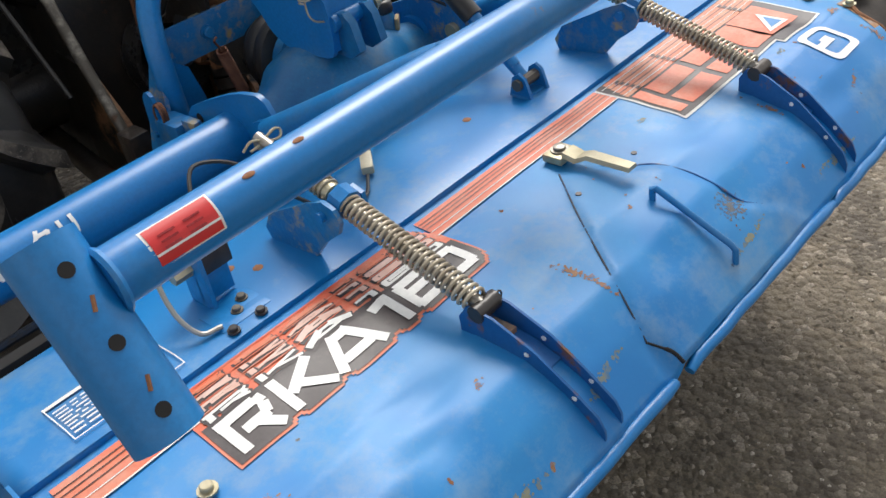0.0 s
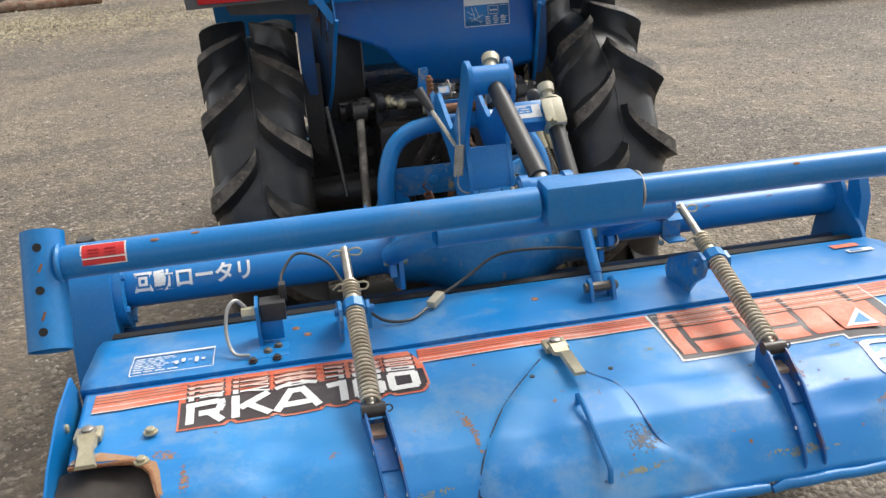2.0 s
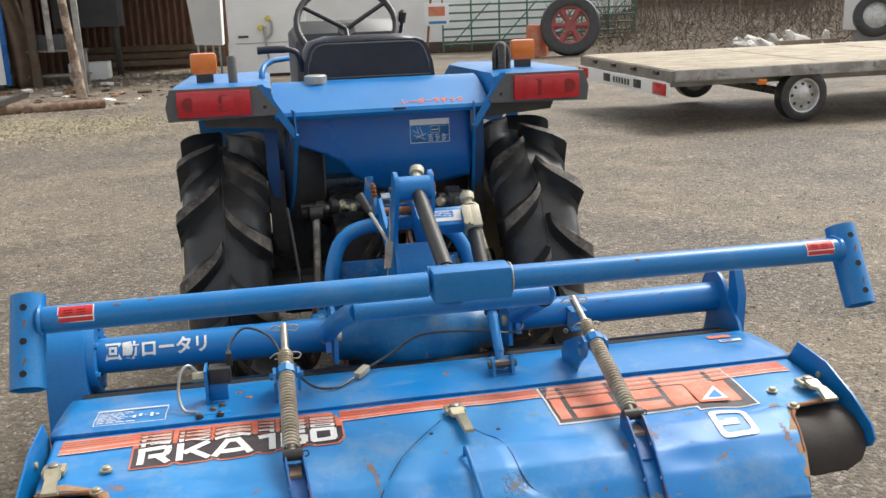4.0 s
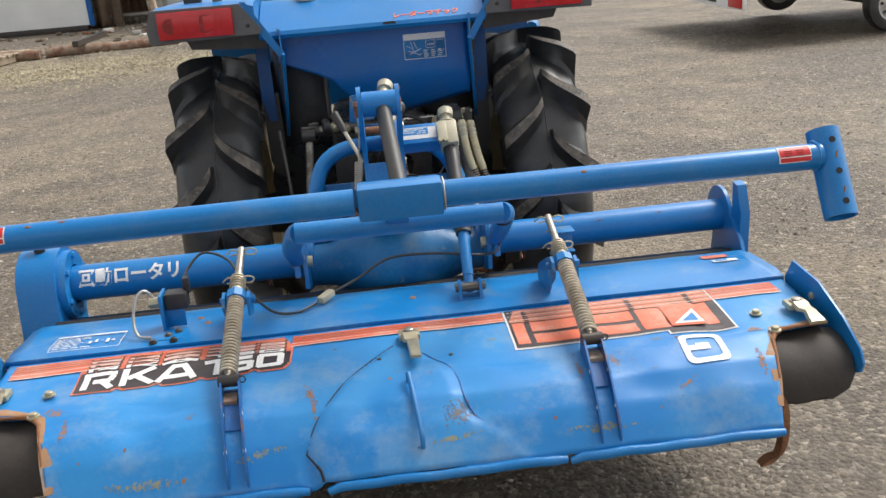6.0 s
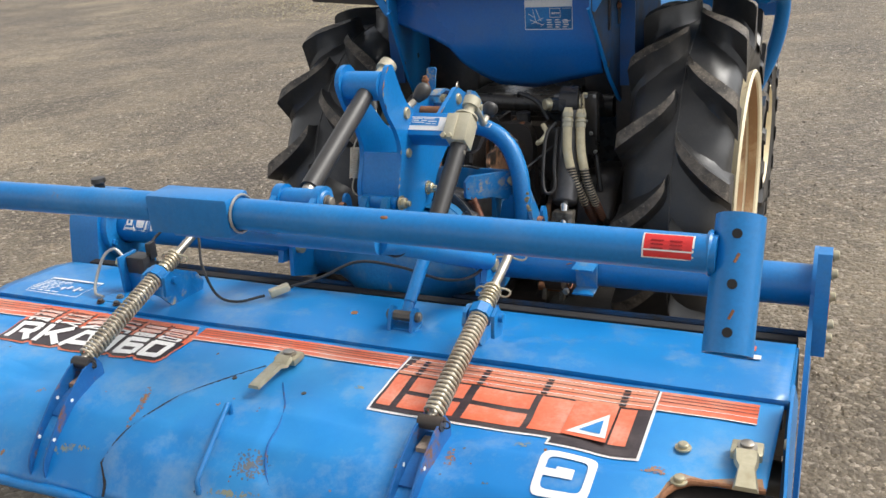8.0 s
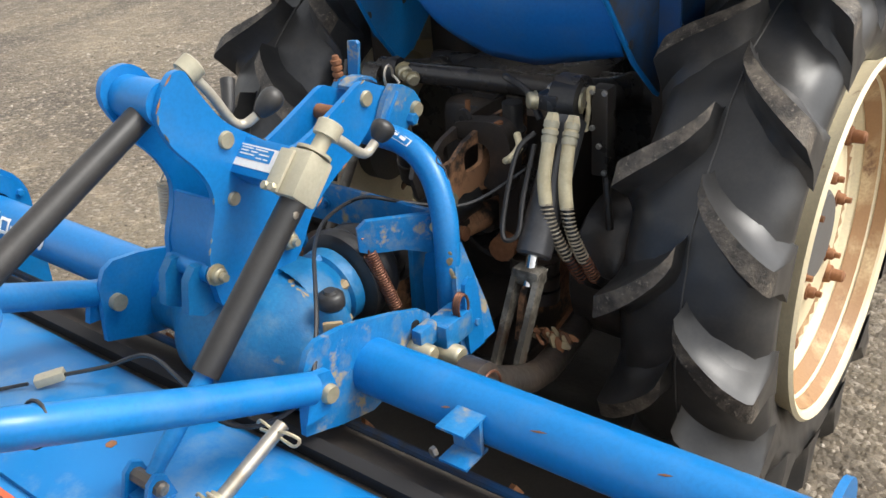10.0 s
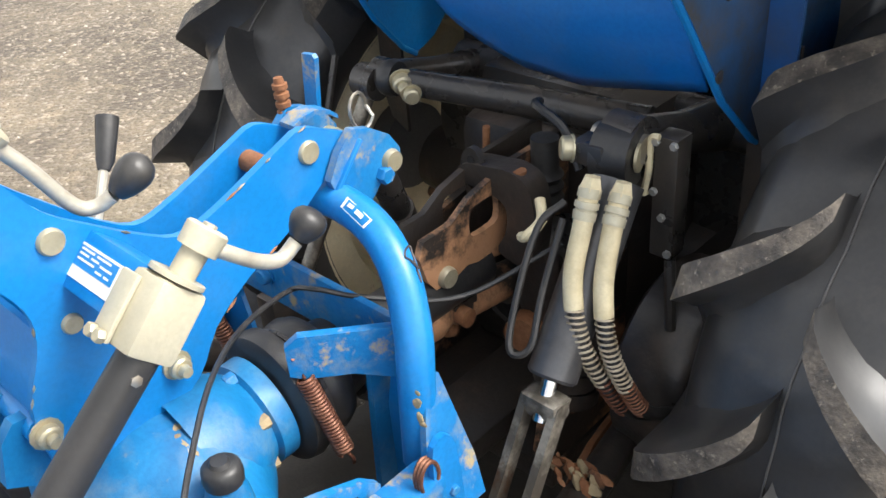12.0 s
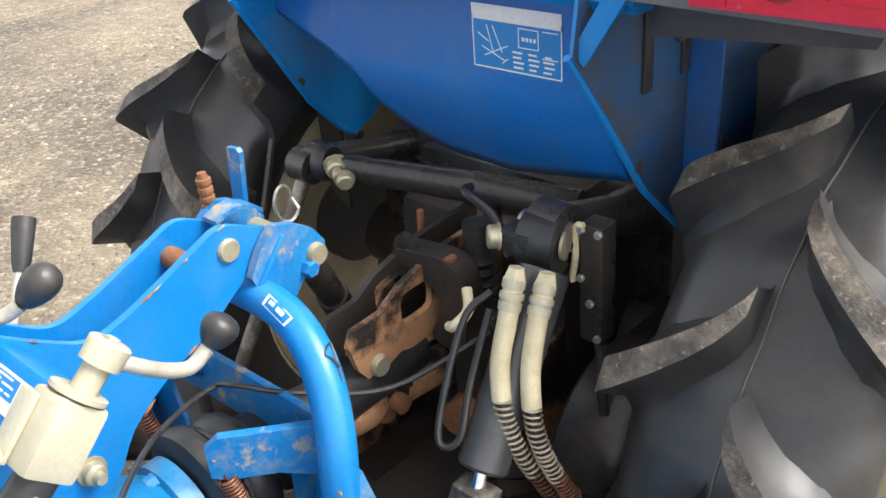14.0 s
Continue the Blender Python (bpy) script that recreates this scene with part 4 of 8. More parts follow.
# added sheet that hides lit ground and keeps the gap below the beam dark
bm = plate([(0.340, 0.556), (0.420, 0.535), (0.520, 0.440), (0.600, 0.300), (0.625, 0.120), (0.618, 0.120), (0.592, 0.298), (0.514, 0.434), (0.418, 0.528), (0.340, 0.550)], "x", 0.0, 1.50)
part("front_skirt", bm, old_rubber, tiller, "black skirt added in front of the hood to darken the gap")
# printed panel, tags
def cover_sheet(name, mat, label, x0, x1, y0, y1, lift=0.0058):
    bm = bmesh.new()
    nx, ny = max(2, int((x1 - x0) / 0.02)), 4
    vs = [[bm.verts.new((x0 + (x1 - x0) * i / nx, y0 + (y1 - y0) * j / ny, 0)) for i in range(nx + 1)] for j in range(ny + 1)]
    for r in vs:
        for v in r:
            v.co.z = cover_z(v.co.y) + 0.0025 * noise.noise(V(v.co.x * 4, v.co.y * 6, 9)) + lift
    for a, b in zip(vs, vs[1:]):
        for k in range(nx):
            bm.faces.new((a[k], a[k + 1], b[k + 1], b[k]))
    return part(name, bm, mat, cover, label, smooth=0)


for y0, y1, x0, x1 in ((0.172, 0.178, -0.697, -0.560), (0.101, 0.1025, -0.697, -0.560), (0.1025, 0.172, -0.697, -0.6955), (0.1025, 0.172, -0.5615, -0.560)):
    cover_sheet("label_border", white_ink, "", x0, x1, y0, y1)
rnd = random.Random(5)
for k in range(8):
    y = 0.109 + 0.0072 * k
    x = -0.692
    while x < (-0.645 if k % 3 else -0.63):
        w = rnd.uniform(0.006, 0.018)
        cover_sheet("print_bar", white_ink, "", x, x + w, y, y + 0.0026)
        x += w + 0.004
for k in range(5):
    x = -0.625 + 0.011 * k
    cover_sheet("print_bar", white_ink, "", x, x + 0.006, 0.122 + 0.006 * (k % 3), 0.130 + 0.007 * (k % 2) + 0.006)
cover_sheet("tag", orange, "orange-red printed tag", 0.655, 0.712, 0.232, 0.252)
cover_sheet("tag", white_ink, "white printed tag", 0.668, 0.722, 0.200, 0.216)
cover_sheet("print_bar", label_blue, "", 0.674, 0.700, 0.204, 0.212, 0.0066)

# side shields at the flap's ends
for s in (-1, 1):
    ear = [(0.10, 0.60), (0.062, 0.648), (-0.04, 0.642), (-0.13, 0.606), (-0.19, 0.570), (-0.203, 0.548), (-0.196, 0.528), (-0.13, 0.49), (-0.04, 0.44), (0.10, 0.42)]
    bm = plate(ear, "x", s * 0.781, 0.004)
    for v in bm.verts:
        v.co.x -= s * 0.05 * max(0, (v.co.z - 0.59)) * 2
    sh = part("side_shield", bm, blue_worn, tiller, "bent blue side shield plate")
    part("shield_bolt", bolt((s * 0.779, -0.02, 0.605), (-s, 0, 0), 0.007, 0.006, 0.01), zinc, sh)
    bm = bmesh.new()
    rings = []
    for y, z, out in ((-0.095, 0.575, 0.776), (-0.14, 0.570, 0.776), (-0.172, 0.552, 0.776), (-0.190, 0.525, 0.774), (-0.196, 0.500, 0.762), (-0.196, 0.484, 0.735)):
        rings.append([(s * (0.60 + i * (out - 0.60) / 6), y, z + 0.004 * math.sin(1.9 * i + 9 * y)) for i in range(7)] + [(s * (0.60 + i * (out - 0.60) / 6), y + 0.005, z - 0.005 + 0.004 * math.sin(1.9 * i + 9 * y)) for i in range(6, -1, -1)])
    ring_sweep(bm, rings)
    part("rubber_sheet", bm, old_rubber, tiller, "black rubber sheet behind the cut corner")

# hood end plates, chain case, right bearing plate
outer = [(BY + 0.070 * math.cos(radians(a)), BZ + 0.070 * math.sin(radians(a))) for a in range(-10, 175, 15)] + [(0.335, 0.60), (0.30, 0.55), (0.25, 0.50), (0.22, 0.34), (0.28, 0.22), (0.40, 0.18), (0.50, 0.24), (0.54, 0.36), (0.515, 0.50), (0.490, 0.60)]
rp = part("side_plate", plate(outer, "x", 0.786, 0.008, bevel=0.002), blue, tiller, "blue bolted bearing side plate")
bm = plate([(0.375, 0.720), (0.40, 0.724), (0.40, 0.56), (0.355, 0.545), (0.35, 0.66)], "x", 0.800, 0.022, bevel=0.004)
part("flange", bm, blue, rp)
for y, z in ((0.395, 0.712), (0.405, 0.675), (0.418, 0.628), (0.40, 0.585), (0.43, 0.545)):
    part("bolt", bolt((0.811, y, z), (1, 0.1, 0.1), 0.008, 0.008, 0.011), zinc, rp)
part("mark", box((0.8112, 0.374, 0.60), (0.8118, 0.384, 0.645)), orange, rp, "small orange sticker")
hood_end = [(0.10, 0.60), (0.32, 0.575), (0.36, 0.55), (0.50, 0.38), (0.50, 0.30), (0.10, 0.30), (0.06, 0.45)]
for s in (-1, 1):
    part("hood_end", plate(hood_end, "x", s * 0.770, 0.005), blue_worn, tiller)
# chain case of rounded outline
case = []
for a in range(0, 190, 15):
    case.append((BY + 0.088 * math.cos(radians(a - 5)), BZ + 0.088 * math.sin(radians(a - 5))))
for a in range(180, 361, 20):
    case.append((0.42 + 0.115 * math.cos(radians(a)), 0.27 + 0.115 * math.sin(radians(a))))
cc = part("chain_case", plate(case, "x", -0.800, 0.085, bevel=0.012), blue, tiller, "blue cast chain case at the tiller's end")
part("case_flange", lathe([(-0.012, 0.045), (-0.012, 0.078), (0.012, 0.078), (0.012, 0.045)], (-0.752, BY, BZ), seg=32), blue_worn, cc)
for a in range(0, 360, 60):
    part("bolt", bolt((-0.740, BY + 0.066 * math.cos(radians(a + 20)), BZ + 0.066 * math.sin(radians(a + 20))), (1, 0, 0), 0.0075, 0.007), blue_worn, cc)
part("plug", tube([(-0.80, BY - 0.01, 0.708), (-0.80, BY - 0.01, 0.728), (-0.80, BY - 0.01, 0.732), (-0.80, BY - 0.01, 0.742)], [0.012, 0.012, 0.018, 0.016], 12), black_plastic, cc, "black filler plug")

# main beam in two halves
lb = part("beam", tube([(-0.755, BY, BZ), (-0.19, BY, BZ)], 0.041, 32), blue, tiller, "blue tubular main beam with white lettering")
rb = part("beam", tube([(0.19, BY, BZ), (0.79, BY, BZ)], 0.0375, 32), blue, tiller, "blue tubular main beam with scratches")


def wrap(bm, y0, z0, r, mid):
    """Rolls letters that lie flat, with x along the beam, round the beam; mid is the angle up from the back."""
    for v in bm.verts:
        a = mid + v.co.y / r
        rr = r + v.co.z
        v.co = V(v.co.x, y0 - rr * math.cos(a), z0 + rr * math.sin(a))
    return bm


m = Matrix.Translation((0, 0, 0.001))
bm = wrap(fit_box(writing("\u56de\u52d5\u30ed\u30fc\u30bf\u30ea", 0.052, m, bold=0.0014), -0.722, -0.497, -0.021, 0.021), BY, BZ, 0.0412, radians(31))
part("lettering", bm, white_solid, lb, "white lettering", smooth=0)
for x, a, l in ((0.47, 40, 0.02), (0.62, 50, 0.015), (0.35, 20, 0.012)):
    e = radians(a)
    bm = tube([(x, BY - 0.0371 * math.cos(e), BZ + 0.0371 * math.sin(e)), (x + l * 0.5, BY - 0.0375 * math.cos(e + 0.05), BZ + 0.0375 * math.sin(e + 0.05)), (x + l, BY - 0.0371 * math.cos(e + 0.1), BZ + 0.0371 * math.sin(e + 0.1))], [0.0006, 0.0016, 0.0006], 5)
    part("scratch", bm, rusty, rb)
# U-shaped hanger on the right half
bm = bmesh.new()
for z in (BZ - 0.030, BZ + 0.018):
    box((0.372, BY - 0.075, z), (0.412, BY - 0.03, z + 0.004), 0.001, bm)
box((0.372, BY - 0.045, BZ - 0.030), (0.412, BY - 0.038, BZ + 0.02), 0.001, bm)
part("hanger", bm, blue_muddy, rb)
part("hanger_bolt", bolt((0.36, BY - 0.065, BZ - 0.028), (-0.3, -1, 0), 0.007, 0.006), steel, rb)

# middle gearbox
gb = part("gearbox", lathe([(-0.20, 0.0), (-0.20, 0.047), (-0.15, 0.05), (-0.115, 0.068), (-0.085, 0.092), (-0.04, 0.104), (0.04, 0.104), (0.085, 0.092), (0.12, 0.066), (0.16, 0.05), (0.20, 0.047), (0.20, 0.0)], (0, BY, BZ - 0.020), seg=36, closed=False), blue_cast, tiller, "dusty blue cast gearbox housing")
sn = part("snout", lathe([(0.0, 0.086), (0.045, 0.080), (0.068, 0.062), (0.080, 0.054), (0.084, 0.060), (0.104, 0.060), (0.106, 0.050), (0.106, 0.0)], (0.03, BY + 0.02, BZ + 0.005), (0, 1, 0.05), 32, closed=False), blue_cast, gb)
for k in range(6):
    a = k * math.pi / 3 + 0.5
    part("bolt", bolt((0.03 + 0.056 * math.cos(a), BY + 0.098, BZ + 0.009 + 0.056 * math.sin(a)), (0, -1, 0), 0.008, 0.012), mud_tan if k in (0, 5) else blue_muddy, sn)
bt = part("boot", lathe([(0.0, 0.045), (0.002, 0.066), (0.008, 0.076), (0.020, 0.079), (0.030, 0.076), (0.034, 0.067), (0.040, 0.064), (0.046, 0.069), (0.060, 0.071), (0.072, 0.066), (0.082, 0.05), (0.18, 0.036), (0.34, 0.036)], (0.03, BY + 0.126, BZ + 0.010), (0, 1, 0.02), 36, closed=False), black_plastic, tiller, "black plastic drive shaft boot")
part("clamp_band", lathe([(0.0, 0.0655), (0.0, 0.0680), (0.005, 0.0680), (0.005, 0.0655)], (0.03, BY + 0.162, BZ + 0.011), (0, 1, 0.02), 32), black_paint, bt)
neck = part("filler_neck", tube([(0.138, 0.474, 0.63), (0.141, 0.473, 0.676), (0.141, 0.473, 0.690)], [0.026, 0.021, 0.017], 18), blue_cast, gb)
part("mud_crust", box((-0.014, -0.003, -0.024), (0.013, 0.004, 0.008), 0.003, m=Matrix.Translation((0.156, 0.456, 0.672)) @ pose(0, 0, 0, 4, 0, 40)), mud_tan, neck, "tan mud crust")
cap = [(0.690, 0.014), (0.692, 0.0185), (0.698, 0.0190), (0.708, 0.0180), (0.711, 0.0150), (0.712, 0.010), (0.716, 0.008)]
part("filler_cap", tube([(0.141, 0.473, z) for z, r in cap], [r for z, r in cap], 16), black_plastic, neck, "black oily filler cap")
# dried mud along the top seam of the housing
rnd = random.Random(12)
for k in range(5):
    a0, x0 = radians(rnd.uniform(66, 104)), 0.062 + rnd.uniform(-0.016, 0.020)
    la, lx = rnd.uniform(0.05, 0.11), rnd.uniform(0.006, 0.014)
    bm = bmesh.new()
    mid = bm.verts.new((x0, BY + 0.0985 * math.cos(a0), BZ - 0.020 + 0.0985 * math.sin(a0)))
    rim = []
    for j in range(16):
        t = j * math.pi / 8
        k2 = rnd.uniform(0.6, 1.25)
        x, a = x0 + lx * k2 * math.cos(t), a0 + la * k2 * math.sin(t)
        r = 0.104 - 0.3 * max(0.0, x - 0.04) - 0.0018
        rim.append(bm.verts.new((x, BY + r * math.cos(a), BZ - 0.020 + r * math.sin(a))))
    mid.co = V(x0, BY + (0.1065 - 0.3 * max(0.0, x0 - 0.04)) * math.cos(a0), BZ - 0.020 + (0.1065 - 0.3 * max(0.0, x0 - 0.04)) * math.sin(a0))
    for j in range(16):
        bm.faces.new((mid, rim[j], rim[(j + 1) % 16]))
    part("mud_cake", bm, mud_tan, gb, smooth=80)

# hitch side plates on the beam
sp = [(0.336, 0.598), (0.345, 0.680), (0.360, 0.706), (0.378, 0.714), (0.42, 0.708), (0.456, 0.698), (0.52, 0.675), (0.572, 0.653), (0.590, 0.636), (0.588, 0.612), (0.55, 0.572), (0.456, 0.558), (0.40, 0.574)]
for s in (-1, 1):
    h = part("hitch_plate", plate(sp, "x", s * 0.205, 0.009, bevel=0.002), blue_muddy if s > 0 else blue_worn, tiller, "blue steel hitch side plate")
    part("pivot_bolt", tube([(s * 0.19, 0.366, 0.652), (s * 0.232, 0.366, 0.652), (s * 0.236, 0.366, 0.652)], [0.013, 0.013, 0.011], 14), zinc, h)
    part("plate_hole", tube([(s * 0.2090, 0.556, 0.636), (s * 0.2102, 0.556, 0.636)], 0.0085, 14), hole_dark, h)
    part("lug", box((s * 0.228 - 0.020, 0.575, 0.592), (s * 0.228 + 0.020, 0.640, 0.632), 0.006), blue_muddy, h)
    part("lug_rib", box((s * 0.224 - 0.010, 0.540, 0.606), (s * 0.224 + 0.008, 0.578, 0.640), 0.005), blue_muddy, h)
    for y, z, r, l in ((0.545, 0.606, 0.0135, 0.036), (0.585, 0.584, 0.0165, 0.052)):
        part("hitch_pin", tube([(s * 0.205, y, z), (s * (0.208 + l), y, z), (s * (0.212 + l), y, z)], [r, r, r * 0.8], 16), zinc, h)
    for j in range(3):
        bm = tube([V(s * (0.236 + 0.004 * j), 0.622 + 0.012 * math.cos(a), 0.640 + 0.020 * math.sin(a)) for a in (k * 6.28 / 16 for k in range(16))], 0.0022, 6, closed=True)
        part("ring_pin", bm, rust_spring, h)

# arched tube frame
arch = smooth_path([(-0.190, 0.660, 0.60), (-0.189, 0.664, 0.68), (-0.182, 0.674, 0.735), (-0.155, 0.698, 0.792), (-0.10, 0.712, 0.822), (0.0, 0.716, 0.830), (0.085, 0.714, 0.826), (0.140, 0.702, 0.798), (0.172, 0.685, 0.748), (0.184, 0.672, 0.695), (0.190, 0.662, 0.60)], 5)
ar = part("arch_frame", tube(arch, 0.0195, 18), blue_worn, tiller, "blue bent tube arch of the hitch")
for s in (-1, 1):
    bm = plate([(0.615, 0.555), (0.70, 0.555), (0.702, 0.60), (0.690, 0.70), (0.676, 0.708), (0.655, 0.66)], "x", s * 0.190, 0.008, bevel=0.002)
    for v in bm.verts:
        v.co.x += s * 0.30 * max(0.0, 0.71 - v.co.z)
    part("foot", bm, blue_muddy, ar)
    bm = plate([(0.632, 0.555), (0.668, 0.555), (0.664, 0.620), (0.660, 0.655), (0.656, 0.668), (0.648, 0.676), (0.639, 0.677), (0.631, 0.671), (0.628, 0.658), (0.628, 0.620)], "x", s * 0.240, 0.007, bevel=0.0015)
    part("outer_tab", bm, blue, ar)
    part("tab_rivet", bolt((s * 0.2435, 0.652, 0.600), (s, 0, 0), 0.006, 0.004), blue_muddy, ar)
    part("leg_plate", plate([(s * 0.134, 0.668), (s * 0.176, 0.700), (s * 0.212, 0.560), (s * 0.208, 0.520), (s * 0.100, 0.520)], "y", 0.684, 0.006, bevel=0.0015), blue, ar, "flat blue leg plate of the arch")
rnd = random.Random(44)
for k in range(9):
    z = rnd.uniform(0.655, 0.725)
    q = V(0.186 + 0.10 * max(0.0, 0.70 - z) + rnd.uniform(-0.006, 0.010), 0.672 - 0.018, z)
    bm = bmesh.new()
    bmesh.ops.create_icosphere(bm, subdivisions=2, radius=rnd.uniform(0.003, 0.007), matrix=Matrix.Translation(q + V(0.006, 0.002, 0)) @ Matrix.Diagonal((1.2, 0.35, rnd.uniform(0.7, 1.6), 1)))
    part("mud_splash", bm, mud_tan, ar)
bm = bmesh.new()
for k, (a0, a1, b0, b1) in enumerate(((0.052, 0.088, 1.05, 1.10), (0.052, 0.088, 1.78, 1.83), (0.052, 0.0545, 1.10, 1.78), (0.0855, 0.088, 1.10, 1.78), (0.058, 0.066, 1.35, 1.60), (0.069, 0.080, 1.30, 1.60))):
    vs = []
    for x, a in ((a0, b0), (a1, b0), (a1, b1), (a0, b1)):
        x, a = x + 0.018, 0.62 + 0.8 * (a - 1.05)
        i = max(k for k in range(len(arch) - 1) if arch[k].x <= x)
        c = arch[i].lerp(arch[i + 1], (x - arch[i].x) / (arch[i + 1].x - arch[i].x))
        d = (arch[i + 1] - arch[i]).normalized()
        n = V(0, -math.cos(a), math.sin(a))
        vs.append(bm.verts.new(c + (n - d * n.dot(d)).normalized() * 0.0203))
    bm.faces.new(vs)
part("label", bm, white_ink, ar, "small white outlined label", smooth=0)
bm = tube(smooth_path([(0.146, 0.7165, 0.814), (0.1511, 0.7139, 0.8097), (0.1638, 0.7066, 0.7991), (0.1711, 0.7038, 0.7885)], 3), 0.0012, 5)
part("marker_scrawl", bm, charcoal, ar, "black hand-drawn marker stroke", smooth=0)
bm = tube(smooth_path([(0.146, 0.7150, 0.8150), (0.1496, 0.7073, 0.8151), (0.1541, 0.7021, 0.8117), (0.1577, 0.7053, 0.8078), (0.166, 0.7080, 0.8000)], 3), 0.0012, 5)
part("marker_scrawl", bm, charcoal, ar, smooth=0)
part("cross_bar", box((-0.178, 0.690, 0.670), (0.172, 0.699, 0.738), 0.002), blue_muddy, tiller, "muddy flat cross bar")
part("bar_bolt", bolt((-0.075, 0.690, 0.706), (0, -1, 0), 0.010, 0.009, 0.013), blue_muddy, tiller)
bm = bmesh.new()
rings = []
for f, z0, z1 in ((0.0, 0.700, 0.735), (0.12, 0.694, 0.746), (0.55, 0.690, 0.742), (1.0, 0.672, 0.738)):
    q = V(0.082, 0.596, 0).lerp(V(0.150, 0.690, 0), f)
    rings.append([(q.x - 0.004, q.y + 0.003, z0), (q.x + 0.004, q.y - 0.003, z0), (q.x + 0.004, q.y - 0.003, z1), (q.x - 0.004, q.y + 0.003, z1)])
part("spring_bracket", ring_sweep(bm, rings), blue_muddy, tiller, "blue spring bracket with mud")
part("bracket_bolt", bolt((0.152, 0.690, 0.716), (0.5, -0.8, 0.2), 0.009, 0.007, 0.012), zinc, tiller)
for x, y in ((0.094, 0.604), (-0.10, 0.618)):
    sp0 = part("return_spring", helix((x, y, 0.696), (x + 0.028, y + 0.014, 0.603), 0.0088, 0.0019, 24), rust_spring, tiller, "rusty return spring")
    part("spring_hook", tube(smooth_path([(x, y, 0.695), (x - 0.004, y, 0.706), (x - 0.010, y - 0.004, 0.716), (x - 0.004, y - 0.006, 0.722)]), 0.002, 6), rust_spring, sp0)
    part("spring_hook", tube(smooth_path([(x + 0.028, y + 0.014, 0.604), (x + 0.034, y + 0.018, 0.592), (x + 0.030, y + 0.02, 0.582)]), 0.0022, 6), rust_spring, sp0)
part("inner_post", plate([(0.655, 0.50), (0.72, 0.50), (0.715, 0.70), (0.665, 0.70)], "x", 0.120, 0.009, bevel=0.002), blue_cast, tiller)

# mast of two plates
def rounded(outline, per=3):
    """A closed outline with its corners eased."""
    p = [V(a, b, 0) for a, b in outline]
    n = len(p)
    out = []
    for k in range(n):
        a, b, c, d = p[k - 1], p[k], p[(k + 1) % n], p[(k + 2) % n]
        for j in range(per):
            t = j / per
            q = 0.5 * ((2 * b) + (c - a) * t + (2 * a - 5 * b + 4 * c - d) * t * t + (3 * b - a - 3 * c + d) * t ** 3)
            out.append((q.x, q.y))
    return out


mast = [(0.346, 0.972), (0.350, 0.990), (0.362, 1.008), (0.378, 1.022), (0.396, 1.020), (0.404, 1.002), (0.420, 0.972), (0.440, 0.943), (0.471, 0.918), (0.505, 0.893), (0.540, 0.873), (0.574, 0.877), (0.626, 0.896), (0.662, 0.910), (0.692, 0.919), (0.724, 0.905), (0.750, 0.890), (0.736, 0.874), (0.699, 0.850), (0.655, 0.821), (0.602, 0.797),
        (0.555, 0.764), (0.525, 0.722), (0.480, 0.700), (0.430, 0.700), (0.385, 0.704), (0.374, 0.740), (0.376, 0.790), (0.394, 0.830), (0.400, 0.864), (0.386, 0.900), (0.358, 0.938)]
mast_low = [(y, z - 0.017 * max(0.0, min(1.0, (y - 0.44) / 0.08)) * max(0.0, min(1.0, (z - 0.80) / 0.05))) for y, z in [(0.334, 0.985), (0.338, 1.011), (0.356, 1.023), (0.379, 1.024), (0.400, 1.008)] + mast[6:]]
mp = [None, None]
for k, x in enumerate((0.034, -0.048)):
    mp[k] = part("mast_plate", plate(rounded((mast, mast_low)[k]), "x", x, 0.009, bevel=0.0018), blue, tiller, "blue steel mast plate with bolts")
ear = [(0.336, 0.715), (0.346, 0.758), (0.360, 0.772), (0.378, 0.770), (0.392, 0.745), (0.396, 0.705), (0.360, 0.700)]
for x in (0.016, -0.030):
    part("cast_ear", plate(ear, "x", x, 0.014, bevel=0.002), blue_cast, tiller, "blue cast ear of the gearbox")
for y, z, r in ((0.435, 0.921, 0.012), (0.429, 0.844, 0.0095), (0.694, 0.893, 0.0125)):
    part("pin", tube([(0.034, y, z), (0.0405, y, z), (0.043, y, z)], [r, r, r * 0.85], 16), zinc, mp[0])
for y, z in ((0.378, 0.758), (0.505, 0.750)):
    part("bolt", bolt((0.0385, y, z), (1, 0, 0), 0.011, 0.010, 0.015, stud=0.008), zinc, mp[0])
    part("spacer", tube([(-0.048, y, z), (0.034, y, z)], 0.014, 12), blue_worn, mp[0])
rings = [[(-0.044, y + 0.001, z), (0.030, y + 0.001, z), (0.030, y + 0.006, z), (-0.044, y + 0.006, z)] for y, z in ((0.378, 0.712), (0.375, 0.740), (0.377, 0.790), (0.386, 0.812), (0.394, 0.830), (0.400, 0.850))]
part("web", ring_sweep(bmesh.new(), rings), blue, tiller)
part("web", box((-0.044, 0.400, 0.735), (0.030, 0.53, 0.745), 0.002), blue_worn, tiller)
rnd = random.Random(23)
for k in range(16):
    j = rnd.randrange(len(mast))
    (y0, z0), (y1, z1) = mast[j], mast[(j + 1) % len(mast)]
    f = rnd.random()
    q = V(0.0389, y0 + (y1 - y0) * f, z0 + (z1 - z0) * f)
    e = V(0, y1 - y0, z1 - z0).normalized()
    l = rnd.uniform(0.003, 0.010)
    part("bare_edge", tube([q - e * l, q, q + e * l], [0.0004, 0.0016, 0.0004], 5), (steel, rusty, fork_iron)[k % 3], mp[0])
# trunnion at the mast's head
part("trunnion", tube([(-0.043, 0.368, 0.987), (0.029, 0.368, 0.987)], 0.027, 24), blue, tiller)
